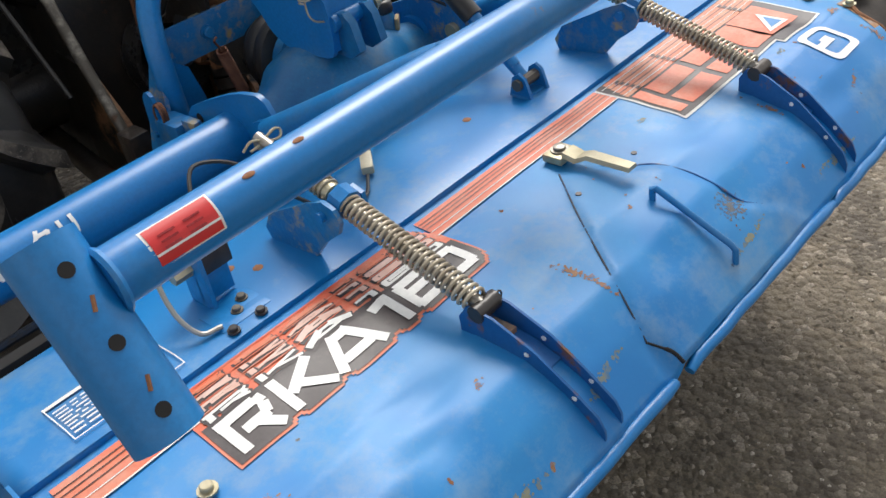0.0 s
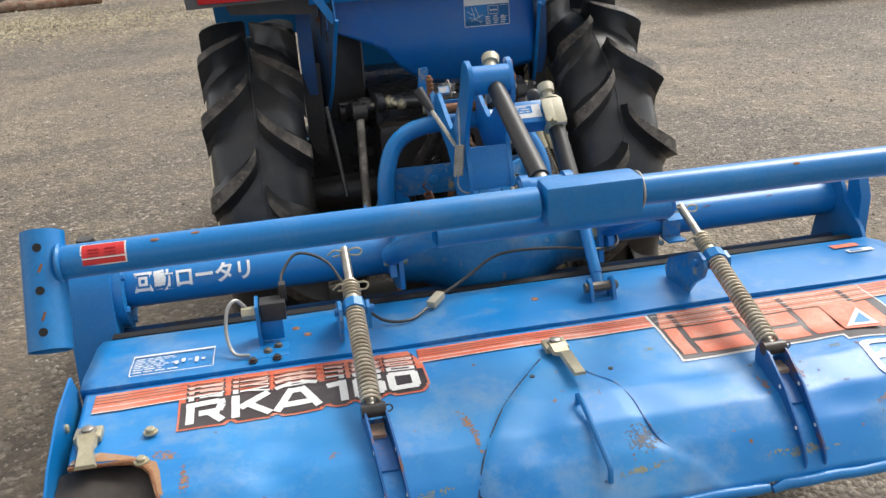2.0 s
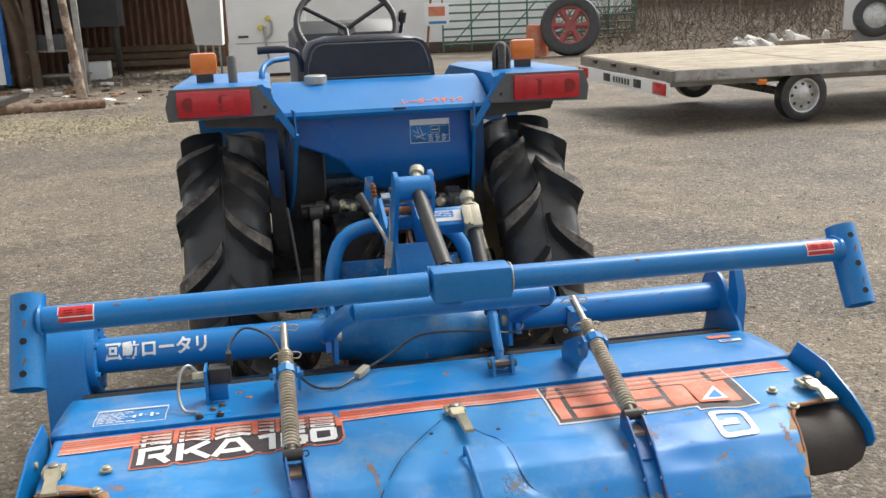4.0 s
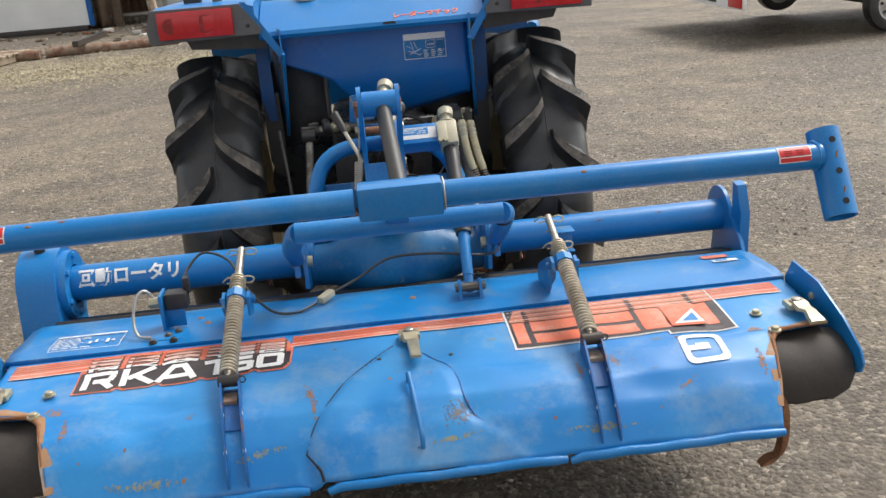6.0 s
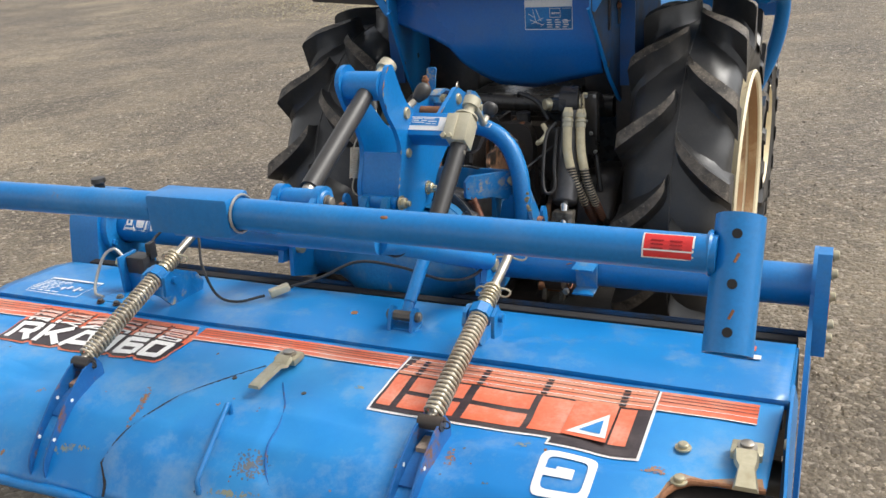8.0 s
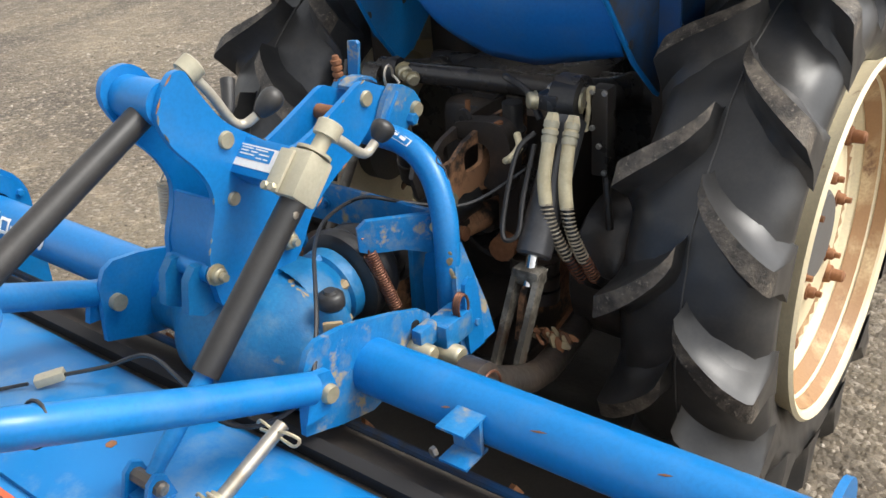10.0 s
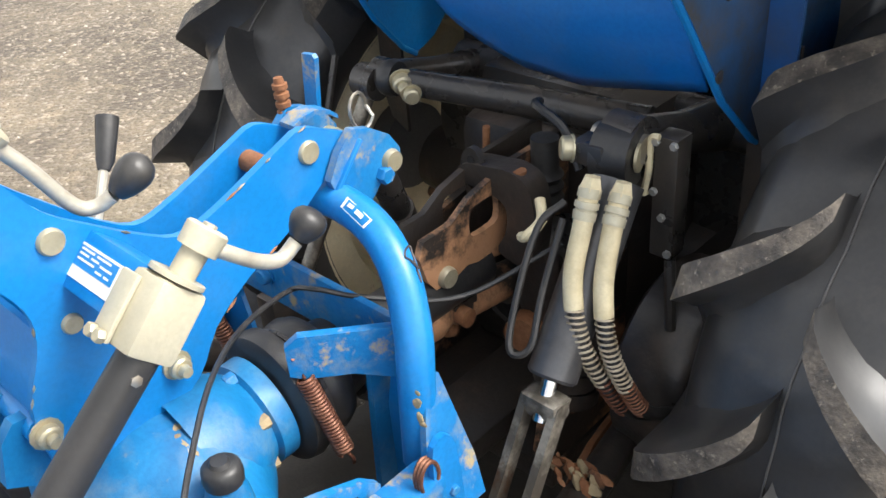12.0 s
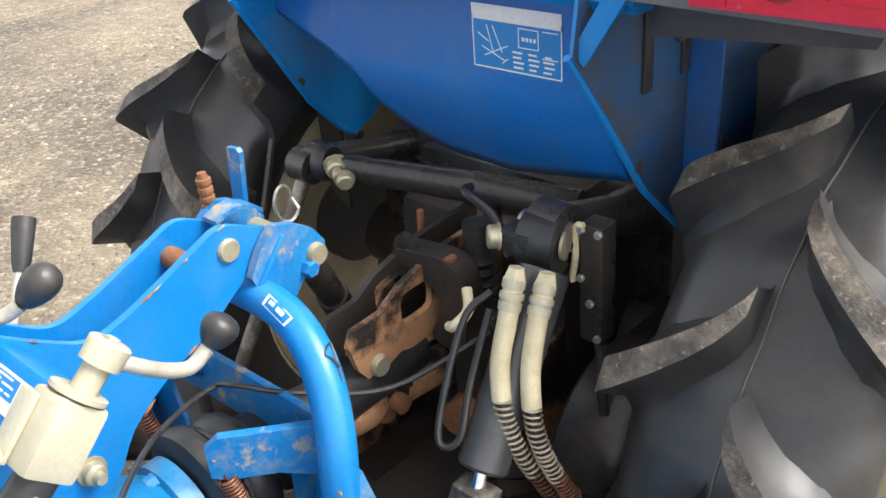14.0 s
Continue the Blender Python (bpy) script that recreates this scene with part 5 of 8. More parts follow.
# box arm that carries the second spindle
BAM = Matrix.Translation((0, 0.4638, 0.8836)) @ pose(0, 0, 0, 43.8, 0, 0)
ba = part("box_arm", box((0.036, -0.026, -0.020), (0.128, 0.026, 0.020), 0.004, m=BAM), blue, tiller, "blue box arm with a printed plate")
part("plate_label", box((0.036, -0.0150, 0.0202), (0.116, 0.0150, 0.0208), m=BAM), white_ink, ba, "white and blue printed plate")
part("print_field", box((0.039, -0.0045, 0.0209), (0.098, 0.0128, 0.0212), m=BAM), label_blue, ba)
for k, (x, y, w) in enumerate(((0.042, 0.0095, 0.020), (0.066, 0.0095, 0.022), (0.042, 0.0055, 0.014), (0.060, 0.0055, 0.012), (0.075, 0.0040, 0.018), (0.042, 0.0010, 0.026), (0.072, -0.0015, 0.010), (0.085, -0.0015, 0.008))):
    part("print_bar", box((x, y, 0.0213), (x + w, y + 0.0018, 0.0215), m=BAM), white_ink, ba)

# pivot block at the front of the mast, with lever
HEAD = [(0.742, 0.902), (0.766, 0.894), (0.790, 0.878), (0.803, 0.858), (0.801, 0.840), (0.772, 0.830), (0.754, 0.812), (0.736, 0.800), (0.718, 0.824), (0.706, 0.858), (0.722, 0.884)]
pb = part("mast_head", plate(HEAD, "x", 0.046, 0.010, bevel=0.0018), blue_muddy, tiller, "muddy blue mast head plate")
part("mast_head", plate(HEAD, "x", -0.056, 0.010, bevel=0.0018), blue_muddy, tiller)
part("head_flange", box((0.040, -0.002, -0.038), (0.055, 0.003, 0.034), 0.002, m=Matrix.Translation((0.0, 0.727, 0.864)) @ pose(0, 0, 0, -42, 0, 0)), blue, pb)
part("head_bolt", bolt((0.051, 0.775, 0.838), (1, 0, 0), 0.010, 0.010), blue_muddy, pb)
part("head_pin", tube([(-0.07, 0.788, 0.849), (0.052, 0.788, 0.849), (0.058, 0.788, 0.849)], [0.013, 0.013, 0.011], 14), zinc, pb)
bm = bmesh.new()
rings = [[(x - 0.012, y, z), (x + 0.012, y, z), (x + 0.012, y, z + 0.005), (x - 0.012, y, z + 0.005)] for x, y, z in ((-0.030, 0.722, 0.890), (-0.028, 0.735, 0.897), (-0.026, 0.750, 0.899), (-0.024, 0.766, 0.894), (-0.022, 0.775, 0.886))]
part("tongue", ring_sweep(bm, rings), blue_muddy, pb)
part("head_roller", tube([(-0.044, 0.676, 0.868), (0.030, 0.676, 0.868)], 0.012, 12), rusty, pb)
part("head_web", box((-0.052, 0.745, 0.80), (0.042, 0.752, 0.872), 0.002), blue_muddy, pb)
part("lever", plate([(-0.082, 0.875), (-0.062, 0.872), (-0.052, 0.940), (-0.056, 0.944), (-0.074, 0.942)], "y", 0.790, 0.006, bevel=0.001), blue_muddy, tiller, "short blue flat lever")
zs, rs = [0.880], [0.006]
for k in range(4):
    z = 0.890 + 0.010 * k
    zs += [z, z + 0.001, z + 0.006, z + 0.007]
    rs += [0.006, 0.0085, 0.0085, 0.006]
bm = tube([(-0.058 - 0.04 * (z - 0.895), 0.742, z) for z in zs + [0.933]], rs + [0.005], 12)
part("lock_pin", bm, rusty, tiller, "rusty ribbed lock pin")
bm = tube([V(-0.010 + 0.001 * k, 0.80 + 0.014 * math.cos(a), 0.887 + 0.02 * math.sin(a)) for k, a in enumerate(j * 6.28 / 14 for j in range(14))], 0.0022, 6, closed=True)
part("wire_ring", bm, steel, tiller)
part("top_link", tube([(0.0, 0.80, 0.845), (-0.038, 0.858, 0.752), (-0.077, 0.915, 0.658)], [0.017, 0.018, 0.018], 14), black_paint, tiller, "black top link tube")
part("top_link_collar", tube([(-0.055, 0.883, 0.71), (-0.073, 0.909, 0.667)], 0.021, 14), black_grease, tiller)


def crank(name, knob, head, path, grip, label, stout=1.0):
    """A spindle head with a bent crank and a black grip."""
    k0 = part(name, tube([head, knob, V(*knob) + (V(*knob) - V(*head)).normalized() * 0.014], [0.011, 0.011, 0.010], 12), cast_cream, tiller, label)
    d = (V(*knob) - V(*head)).normalized()
    part("crank_head", tube([V(*knob) - d * 0.006, V(*knob) + d * 0.012, V(*knob) + d * 0.014], [0.0165, 0.0175, 0.0150], 14), cast_cream, k0)
    part("head_screw", bolt(V(*knob) + d * 0.014, d, 0.006, 0.003), dull_zinc, k0)
    part("crank_arm", tube(smooth_path([knob] + path, 6), 0.0066, 12), dull_zinc, k0)
    a, b = V(*grip[0]), V(*grip[1])
    shape = ((0.0, 0.008), (0.03, 0.0105), (0.10, 0.0125), (0.25, 0.0160), (0.45, 0.0188), (0.62, 0.0195), (0.78, 0.0180), (0.90, 0.0140), (0.97, 0.0080), (1.0, 0.002))
    part("grip", tube([a.lerp(b, f) for f, r in shape], [r * stout for f, r in shape], 18), black_plastic, k0, "black plastic crank grip")


crank("spindle", (0.010, 0.421, 1.010), (0.0, 0.375, 0.985), [(0.012, 0.445, 0.975), (0.014, 0.470, 0.930), (0.018, 0.486, 0.922), (0.027, 0.500, 0.930)], [(0.028, 0.502, 0.931), (0.046, 0.528, 0.958)], "cream crank spindle of the upper adjuster", 0.82)
crank("spindle", (0.145, 0.505, 0.924), (0.1435, 0.478, 0.900), [(0.150, 0.526, 0.905), (0.146, 0.550, 0.884), (0.141, 0.574, 0.871), (0.142, 0.592, 0.880)], [(0.143, 0.594, 0.882), (0.149, 0.613, 0.904)], "cream crank spindle of the depth adjuster", 0.84)
part("lever_grip", tube([(-0.090, 0.546, 0.898), (-0.094, 0.552, 0.905), (-0.112, 0.574, 0.938)], [0.006, 0.009, 0.0115], 10), black_plastic, tiller, "black lever grip")
part("lever_rod", tube([(-0.054, 0.495, 0.832), (-0.091, 0.547, 0.899)], 0.0046, 8), dull_zinc, tiller)
# upper adjuster tube
part("adjuster_tube", tube([(0.0, 0.372, 0.984), (0.012, 0.108, 0.870)], 0.0165, 18), black_tube, tiller, "black tube of the upper adjuster")
part("adjuster_end", tube([(0.012, 0.116, 0.874), (0.014, 0.080, 0.858)], 0.012, 12), steel, tiller)
# depth adjuster
bm = box((-0.020, -0.022, -0.032), (0.020, 0.023, 0.030), 0.006, m=Matrix.Translation((0.1435, 0.455, 0.884)) @ pose(0, 0, 0, -46, 0, 0))
gh = part("bevel_housing", bm, cast_cream, tiller, "cream cast bevel gear housing")
part("housing_bracket", box((-0.026, -0.027, -0.032), (-0.004, -0.022, 0.024), 0.002, m=Matrix.Translation((0.1435, 0.455, 0.884)) @ pose(0, 0, 0, -46, 0, 0)), cast_cream, gh)
part("housing_collar", tube([(0.1436, 0.479, 0.9045), (0.1437, 0.482, 0.9072)], 0.023, 20), cast_cream, gh)
for x in (0.122, 0.134):
    part("bolt", bolt((x, 0.416, 0.884), (0, -0.75, 0.66), 0.006, 0.006), zinc, gh)
dt = part("adjuster_tube", tube([(0.1445, 0.436, 0.862), (0.142, 0.262, 0.712)], 0.0170, 18), black_tube, tiller, "black tube of the depth adjuster")
part("tube_screw", bolt((0.1600, 0.420, 0.852), (1, 0, 0.1), 0.005, 0.002), steel, dt)
part("adjuster_rod", tube([(0.142, 0.265, 0.715), (0.138, 0.185, 0.645)], [0.012, 0.011], 12), blue_worn, tiller)
part("adjuster_rod", tube([(0.138, 0.20, 0.657), (0.137, 0.160, 0.622)], 0.010, 12), blue_worn, tiller)
fb = part("foot_bracket", box((0.112, 0.145, 0.606), (0.164, 0.175, 0.612), 0.001), blue_worn, tiller)
for x in (0.116, 0.158):
    part("cheek", plate([(0.138, 0.608), (0.180, 0.608), (0.172, 0.640), (0.160, 0.648), (0.148, 0.640)], "x", x, 0.006, bevel=0.001), blue_worn, fb)
part("foot_pin", tube([(0.107, 0.160, 0.630), (0.167, 0.160, 0.630), (0.170, 0.160, 0.630)], [0.0095, 0.0095, 0.006], 8), fork_iron, fb)

# roll bar with its yoke
bar = part("roll_bar", tube([(-0.690, -0.164, 0.922), (-0.07, -0.158, 0.922)], 0.0215, 24), blue_worn, tiller, "scuffed blue tube roll bar")
bar2 = part("roll_bar", tube([(0.07, -0.160, 0.922), (0.695, -0.170, 0.922)], 0.0215, 24), blue_worn, tiller, "scuffed blue tube roll bar")
part("sleeve", box((-0.064, -0.187, 0.894), (0.072, -0.135, 0.949), 0.006), blue_worn, tiller, "blue square sleeve of the roll bar")
part("sleeve_clip", tube([V(0.074, -0.159 + 0.026 * math.cos(a), 0.922 + 0.026 * math.sin(a)) for a in (k * 6.28 / 18 for k in range(18))], 0.002, 6, closed=True), galvanised, tiller)
part("post", box((-0.020, -0.076, -0.011), (0.020, 0.076, 0.011), 0.004, m=Matrix.Translation((0, -0.072, 0.878)) @ pose(0, 0, 0, -28, 0, 0)), blue_worn, tiller)
yo = part("yoke_tube", tube([(-0.185, 0.008, 0.829), (0.192, 0.004, 0.829)], 0.0195, 18), blue_worn, tiller, "blue cross tube of the yoke")
for s, x0 in ((-1, -0.185), (1, 0.197)):
    a = part("yoke_arm", tube(smooth_path([(x0 - 0.01 * s, 0.006, 0.829), (x0 + 0.004 * s, 0.05, 0.812), (s * 0.213, 0.19, 0.744), (s * 0.222, 0.345, 0.670)], 4), 0.0200, 18), blue_worn, tiller, "blue tube arm of the yoke")
    part("arm_tab", plate([(0.325, 0.63), (0.345, 0.69), (0.375, 0.68), (0.385, 0.64), (0.36, 0.625)], "x", s * 0.222, 0.012, bevel=0.002), blue_worn, a)
part("cable_tie", tube([V(0.196 + 0.021 * math.cos(a), 0.045 + 0.0095 * math.sin(a), 0.814 + 0.0195 * math.sin(a)) for a in (k * 6.28 / 16 for k in range(16))], 0.002, 6, closed=True), black_plastic, tiller)
boss = part("swivel_boss", tube([(-0.034, 0.080, 0.858), (-0.030, 0.080, 0.858), (0.056, 0.080, 0.858), (0.060, 0.080, 0.858)], [0.017, 0.021, 0.021, 0.017], 20), blue_worn, tiller, "blue round pivot boss of the adjuster")
for x in (-0.024, 0.050):
    part("boss_rim", lathe([(-0.007, 0.020), (-0.007, 0.0265), (0.007, 0.0265), (0.007, 0.020)], (x, 0.080, 0.858), (1, 0, 0), 24), blue_worn, boss)
    part("boss_strut", plate([(-0.006, 0.824), (-0.006, 0.842), (0.066, 0.876), (0.092, 0.868), (0.078, 0.840), (0.03, 0.826)], "x", x, 0.010, bevel=0.002), blue_worn, boss)
part("boss_bolt", bolt((-0.035, 0.080, 0.858), (-1, 0, 0), 0.010, 0.008, 0.013), fork_iron, boss)
part("boss_bolt", bolt((0.060, 0.080, 0.858), (1, 0, 0), 0.010, 0.008, 0.013), fork_iron, boss)
# bar ends: upright tubes with three holes
for s in (-1, 1):
    top, low = V(s * 0.709 + (0.005 if s > 0 else 0), -0.137, 0.955), V(s * 0.709 + (0.005 if s > 0 else 0), -0.216, 0.828)
    d = (low - top).normalized()
    e = part("bar_end", pipe([top, low], 0.0265, 0.0235, 28), blue_worn, tiller, "blue upright tube end of the roll bar with bolt holes")
    back = V(0, -1, 0)
    back = (back - d * back.dot(d)).normalized()
    for f in (0.16, 0.52, 0.86):
        q = top.lerp(low, f)
        part("bolt_hole", tube([q + back * 0.0257, q + back * 0.0271], 0.0054, 14), hole_dark, e, "dark bolt hole")
    for f in (0.3, 0.7):
        q = top.lerp(low, f)
        part("rust_streak", tube([q + back * 0.0259 + V(0.004, 0, 0), q + back * 0.0263 + d * 0.010], 0.0017, 6), rusty, e)
    r0 = part("rust_lining", pipe([top + d * 0.001, top + d * 0.05], 0.0236, 0.0228, 28), rusty, e, "rusty inside of the tube")
    # red warning label wrapped round the bar
    for rr, hw, hh, mat, nm in ((0.0220, 0.0275, 0.40, white_ink, "label_border"), (0.0224, 0.0255, 0.36, red_label, "warning_label")):
        bm = bmesh.new()
        rings = []
        cx = s * 0.632 + (0.013 if s > 0 else 0)
        for k in range(9):
            a = 0.62 + hh * 1.7 * (k / 8 * 2 - 1)
            rings.append([(cx - hw, -0.166 - s * 0.003 - rr * math.cos(a), 0.922 + rr * math.sin(a)), (cx + hw, -0.166 - s * 0.003 - rr * math.cos(a), 0.922 + rr * math.sin(a))])
        vs = [[bm.verts.new(p) for p in r] for r in rings]
        for a, b in zip(vs, vs[1:]):
            bm.faces.new((a[0], a[1], b[1], b[0]))
        part(nm, bm, mat, bar if s < 0 else bar2, "red warning label with a white border" if mat is red_label else "")
    for k in range(3):
        bm = bmesh.new()
        a0 = 0.45 + 0.2 * k
        for j in range(2):
            x0 = s * 0.632 + (0.013 if s > 0 else 0) - 0.018 + 0.020 * j
            quad_strip(bm, (x0, -0.166 - s * 0.003 - 0.0228 * math.cos(a0), 0.922 + 0.0228 * math.sin(a0)), (x0 + 0.013, -0.166 - s * 0.003 - 0.0228 * math.cos(a0), 0.922 + 0.0228 * math.sin(a0)), 0.0014, (0, -math.cos(a0), math.sin(a0)))
        part("print_bar", bm, lens_dark, bar if s < 0 else bar2, smooth=0)
    bm = bmesh.new()
    quad_strip(bm, (s * 0.632 + (0.013 if s > 0 else 0) - 0.0255, -0.166 - s * 0.003 - 0.0229 * math.cos(0.36), 0.922 + 0.0229 * math.sin(0.36)), (s * 0.632 + (0.013 if s > 0 else 0) + 0.0255, -0.166 - s * 0.003 - 0.0229 * math.cos(0.36), 0.922 + 0.0229 * math.sin(0.36)), 0.0016, (0, -math.cos(0.36), math.sin(0.36)))
    part("label_line", bm, white_ink, bar if s < 0 else bar2, smooth=0)
    # weld bead and scrapes
    part("weld_bead", tube([V(s * 0.687, -0.166 + 0.0225 * math.cos(a), 0.922 + 0.0225 * math.sin(a)) for a in (k * 6.28 / 18 for k in range(18))], 0.0035, 6, closed=True), blue_worn, bar if s < 0 else bar2)
for x, a in ((0.50, 0.8), (0.545, 0.5), (-0.57, 1.1), (-0.52, 1.3), (0.30, 0.9)):
    q = V(x, -0.164 - 0.0212 * math.cos(a), 0.922 + 0.0212 * math.sin(a))
    bm = bmesh.new()
    bmesh.ops.create_icosphere(bm, subdivisions=2, radius=0.006, matrix=Matrix.Translation(q) @ Matrix.Rotation(-a, 4, "X") @ Matrix.Diagonal((0.95, 0.16, 0.42, 1)))
    part("rust_spot", bm, rusty, bar if x < 0 else bar2, "rust spot")


def spring_strut(x):
    """A sprung rod between the cover's fork and the flap's channel."""
    top, low = V(x, 0.222, 0.742), V(x - 0.002, -0.136, 0.622)
    d = (low - top).normalized()
    at = lambda f: top.lerp(low, f)
    rod = part("spring_rod", tube([top, at(0.98)], 0.0078, 12), steel, tiller, "steel spring rod with clips")
    part("collar", tube([at(0.24), at(0.36)], 0.0125, 14), zinc, rod)
    part("collar_spring", helix(at(0.25), at(0.35), 0.014, 0.0016, 5), spring_steel, rod)
    part("spring", helix(at(0.43), at(0.96), 0.0140, 0.0023, 25, seg=7), spring_steel, rod, "grey coil compression spring")
    for f in (0.03, 0.27):
        q = at(f)
        pts = [q + V(-0.03, 0.004, -0.002), q + V(-0.018, 0, 0.008), q + V(0, 0, 0.003), q + V(0.018, 0, 0.008), q + V(0.03, 0.004, 0.002), q + V(0.024, 0, -0.006), q + V(0, 0, -0.002), q + V(-0.022, 0, -0.004)]
        part("spring_clip", tube(smooth_path(pts, 4), 0.0018, 6), zinc, rod, "bent wire spring clip")
    q = at(0.40)
    fk = part("fork", tube([q - d * 0.008, q + d * 0.012], [0.020, 0.020], 8), blue_worn, tiller, "blue fork plate on the cover")
    part("fork_plate", plate([(0.128, 0.606), (0.215, 0.606), (0.222, 0.622), (0.205, 0.648), (0.165, 0.668), (0.120, 0.690), (0.085, 0.704), (0.066, 0.698), (0.058, 0.682), (0.066, 0.664), (0.098, 0.640)], "x", x - 0.024, 0.006, bevel=0.001), blue_muddy, fk)
    part("fork_plate", plate([(0.062, 0.660), (0.095, 0.652), (0.112, 0.680), (0.085, 0.702), (0.066, 0.696)], "x", x + 0.022, 0.006, bevel=0.001), blue_worn, fk)
    part("fork_rivet", tube([(x - 0.034, 0.088, 0.684), (x + 0.032, 0.088, 0.684)], 0.007, 10), blue_worn, fk)
    # channel on the flap: two straight strips with a web between them
    for s in (-1, 1):
        rings = []
        for y, up in ((-0.106, 0.018), (-0.118, 0.036), (-0.150, 0.036), (-0.200, 0.026), (-0.245, 0.021), (-0.272, 0.024), (-0.279, 0.016)):
            z = flap_z(y) - 0.004
            xx = x + s * 0.0155 + 0.10 * (y + 0.12) * (-1 if x < 0 else 0.5)
            rings.append([(xx - 0.0016, y, z), (xx + 0.0016, y, z), (xx + 0.0016, y, z + up + 0.004), (xx - 0.0016, y, z + up + 0.004)])
        ch = part("channel_side", ring_sweep(bmesh.new(), rings), blue_rusty, tiller, "rusty blue channel side strip")
        for y in (-0.19, -0.245):
            xx = x + s * 0.0155 + 0.10 * (y + 0.12) * (-1 if x < 0 else 0.5)
            part("hole", tube([(xx - 0.0022, y, flap_z(y) + 0.013), (xx + 0.0022, y, flap_z(y) + 0.013)], 0.0032, 10), white_paint, ch)
    bm = bmesh.new()
    rings = []
    for y in (-0.120, -0.15, -0.18, -0.21):
        xx = x + 0.10 * (y + 0.12) * (-1 if x < 0 else 0.5)
        z = flap_z(y) + 0.004
        rings.append([(xx - 0.013, y, z), (xx + 0.013, y, z), (xx + 0.013, y, z + 0.003), (xx - 0.013, y, z + 0.003)])
    part("channel_web", ring_sweep(bm, rings), blue_rusty, tiller)
    part("channel_rust", box((x - 0.013, -0.160, flap_z(-0.160) + 0.004), (x + 0.013, -0.128, flap_z(-0.128) + 0.006), 0.001), flaked, tiller)
    part("knuckle", tube([(x - 0.018, -0.130, 0.622), (x + 0.018, -0.130, 0.622)], 0.011, 10), black_grease, tiller)
    part("split_pin", tube([V(x + 0.022 + 0.006 * math.cos(a), -0.13, 0.622 + 0.006 * math.sin(a)) for a in (k * 6.28 / 10 for k in range(10))], 0.0014, 5, closed=True), black_grease, tiller)


spring_strut(0.317)
spring_strut(-0.318)

# limit switch on its bracket
sw = part("switch_bracket", box((-0.505, 0.105, 0.608), (-0.435, 0.155, 0.612), 0.001), blue_worn, tiller, "blue switch bracket bolted on the cover")
part("upright", box((-0.484, 0.150, 0.608), (-0.478, 0.20, 0.685), 0.001), blue_worn, sw)
part("upright", box((-0.484, 0.168, 0.612), (-0.440, 0.172, 0.650), 0.001), blue_worn, sw)
part("switch", box((-0.476, 0.165, 0.648), (-0.432, 0.200, 0.682), 0.003), black_plastic, sw, "black limit switch")
part("switch_tab", box((-0.440, 0.185, 0.672), (-0.428, 0.205, 0.706), 0.003), black_plastic, sw)
part("wire_arm", tube(smooth_path([(-0.500, 0.185, 0.672), (-0.515, 0.180, 0.690), (-0.530, 0.165, 0.680), (-0.535, 0.140, 0.645), (-0.525, 0.118, 0.620), (-0.500, 0.112, 0.616)], 5), 0.0032, 8), galvanised, sw, "bent galvanised wire arm")
part("switch_nut", tube([(-0.508, 0.178, 0.664), (-0.484, 0.178, 0.664)], 0.011, 6), zinc, sw)
for x, y in ((-0.495, 0.098), (-0.455, 0.098), (-0.452, 0.140), (-0.470, 0.125)):
    part("bolt", bolt((x, y, 0.611), (0, 0, 1), 0.0055, 0.0045, 0.008), black_grease if y < 0.1 else fork_iron, sw)
cab = part("cable", tube(smooth_path([(-0.435, 0.195, 0.700), (-0.43, 0.22, 0.715), (-0.40, 0.25, 0.735), (-0.35, 0.24, 0.715), (-0.318, 0.20, 0.668), (-0.27, 0.17, 0.622), (-0.22, 0.165, 0.614), (-0.18, 0.20, 0.616)], 6), 0.0028, 7), black_plastic, tiller, "thin black electric cable")
part("plug_connector", box((-0.020, -0.009, -0.007), (0.020, 0.009, 0.007), 0.003, m=Matrix.Translation((-0.160, 0.222, 0.620)) @ pose(0, 0, 0, 0, -8, 50)), cast_cream, cab, "cream plug connector")
part("cable", tube(smooth_path([(-0.145, 0.236, 0.622), (-0.09, 0.27, 0.635), (-0.02, 0.29, 0.665), (0.08, 0.27, 0.672), (0.17, 0.25, 0.665), (0.215, 0.279, 0.661), (0.222, 0.342, 0.67), (0.185, 0.401, 0.71), (0.15, 0.441, 0.734), (0.085, 0.509, 0.746), (0.04, 0.576, 0.747), (0.012, 0.655, 0.737), (0.049, 0.666, 0.75), (0.085, 0.705, 0.733), (0.13, 0.8, 0.7), (0.19, 0.9, 0.74)], 6), 0.0030, 7), black_plastic, tiller)
for x, y in ((-0.42, 0.21), (-0.40, 0.175), (0.02, 0.19)):
    bm = bmesh.new()
    bmesh.ops.create_icosphere(bm, subdivisions=1, radius=0.008, matrix=Matrix.Translation((x, y, cover_z(y) + 0.004)) @ Matrix.Diagonal((1, 1, 0.2, 1)))
    part("dirt_spot", bm, rusty, cover)
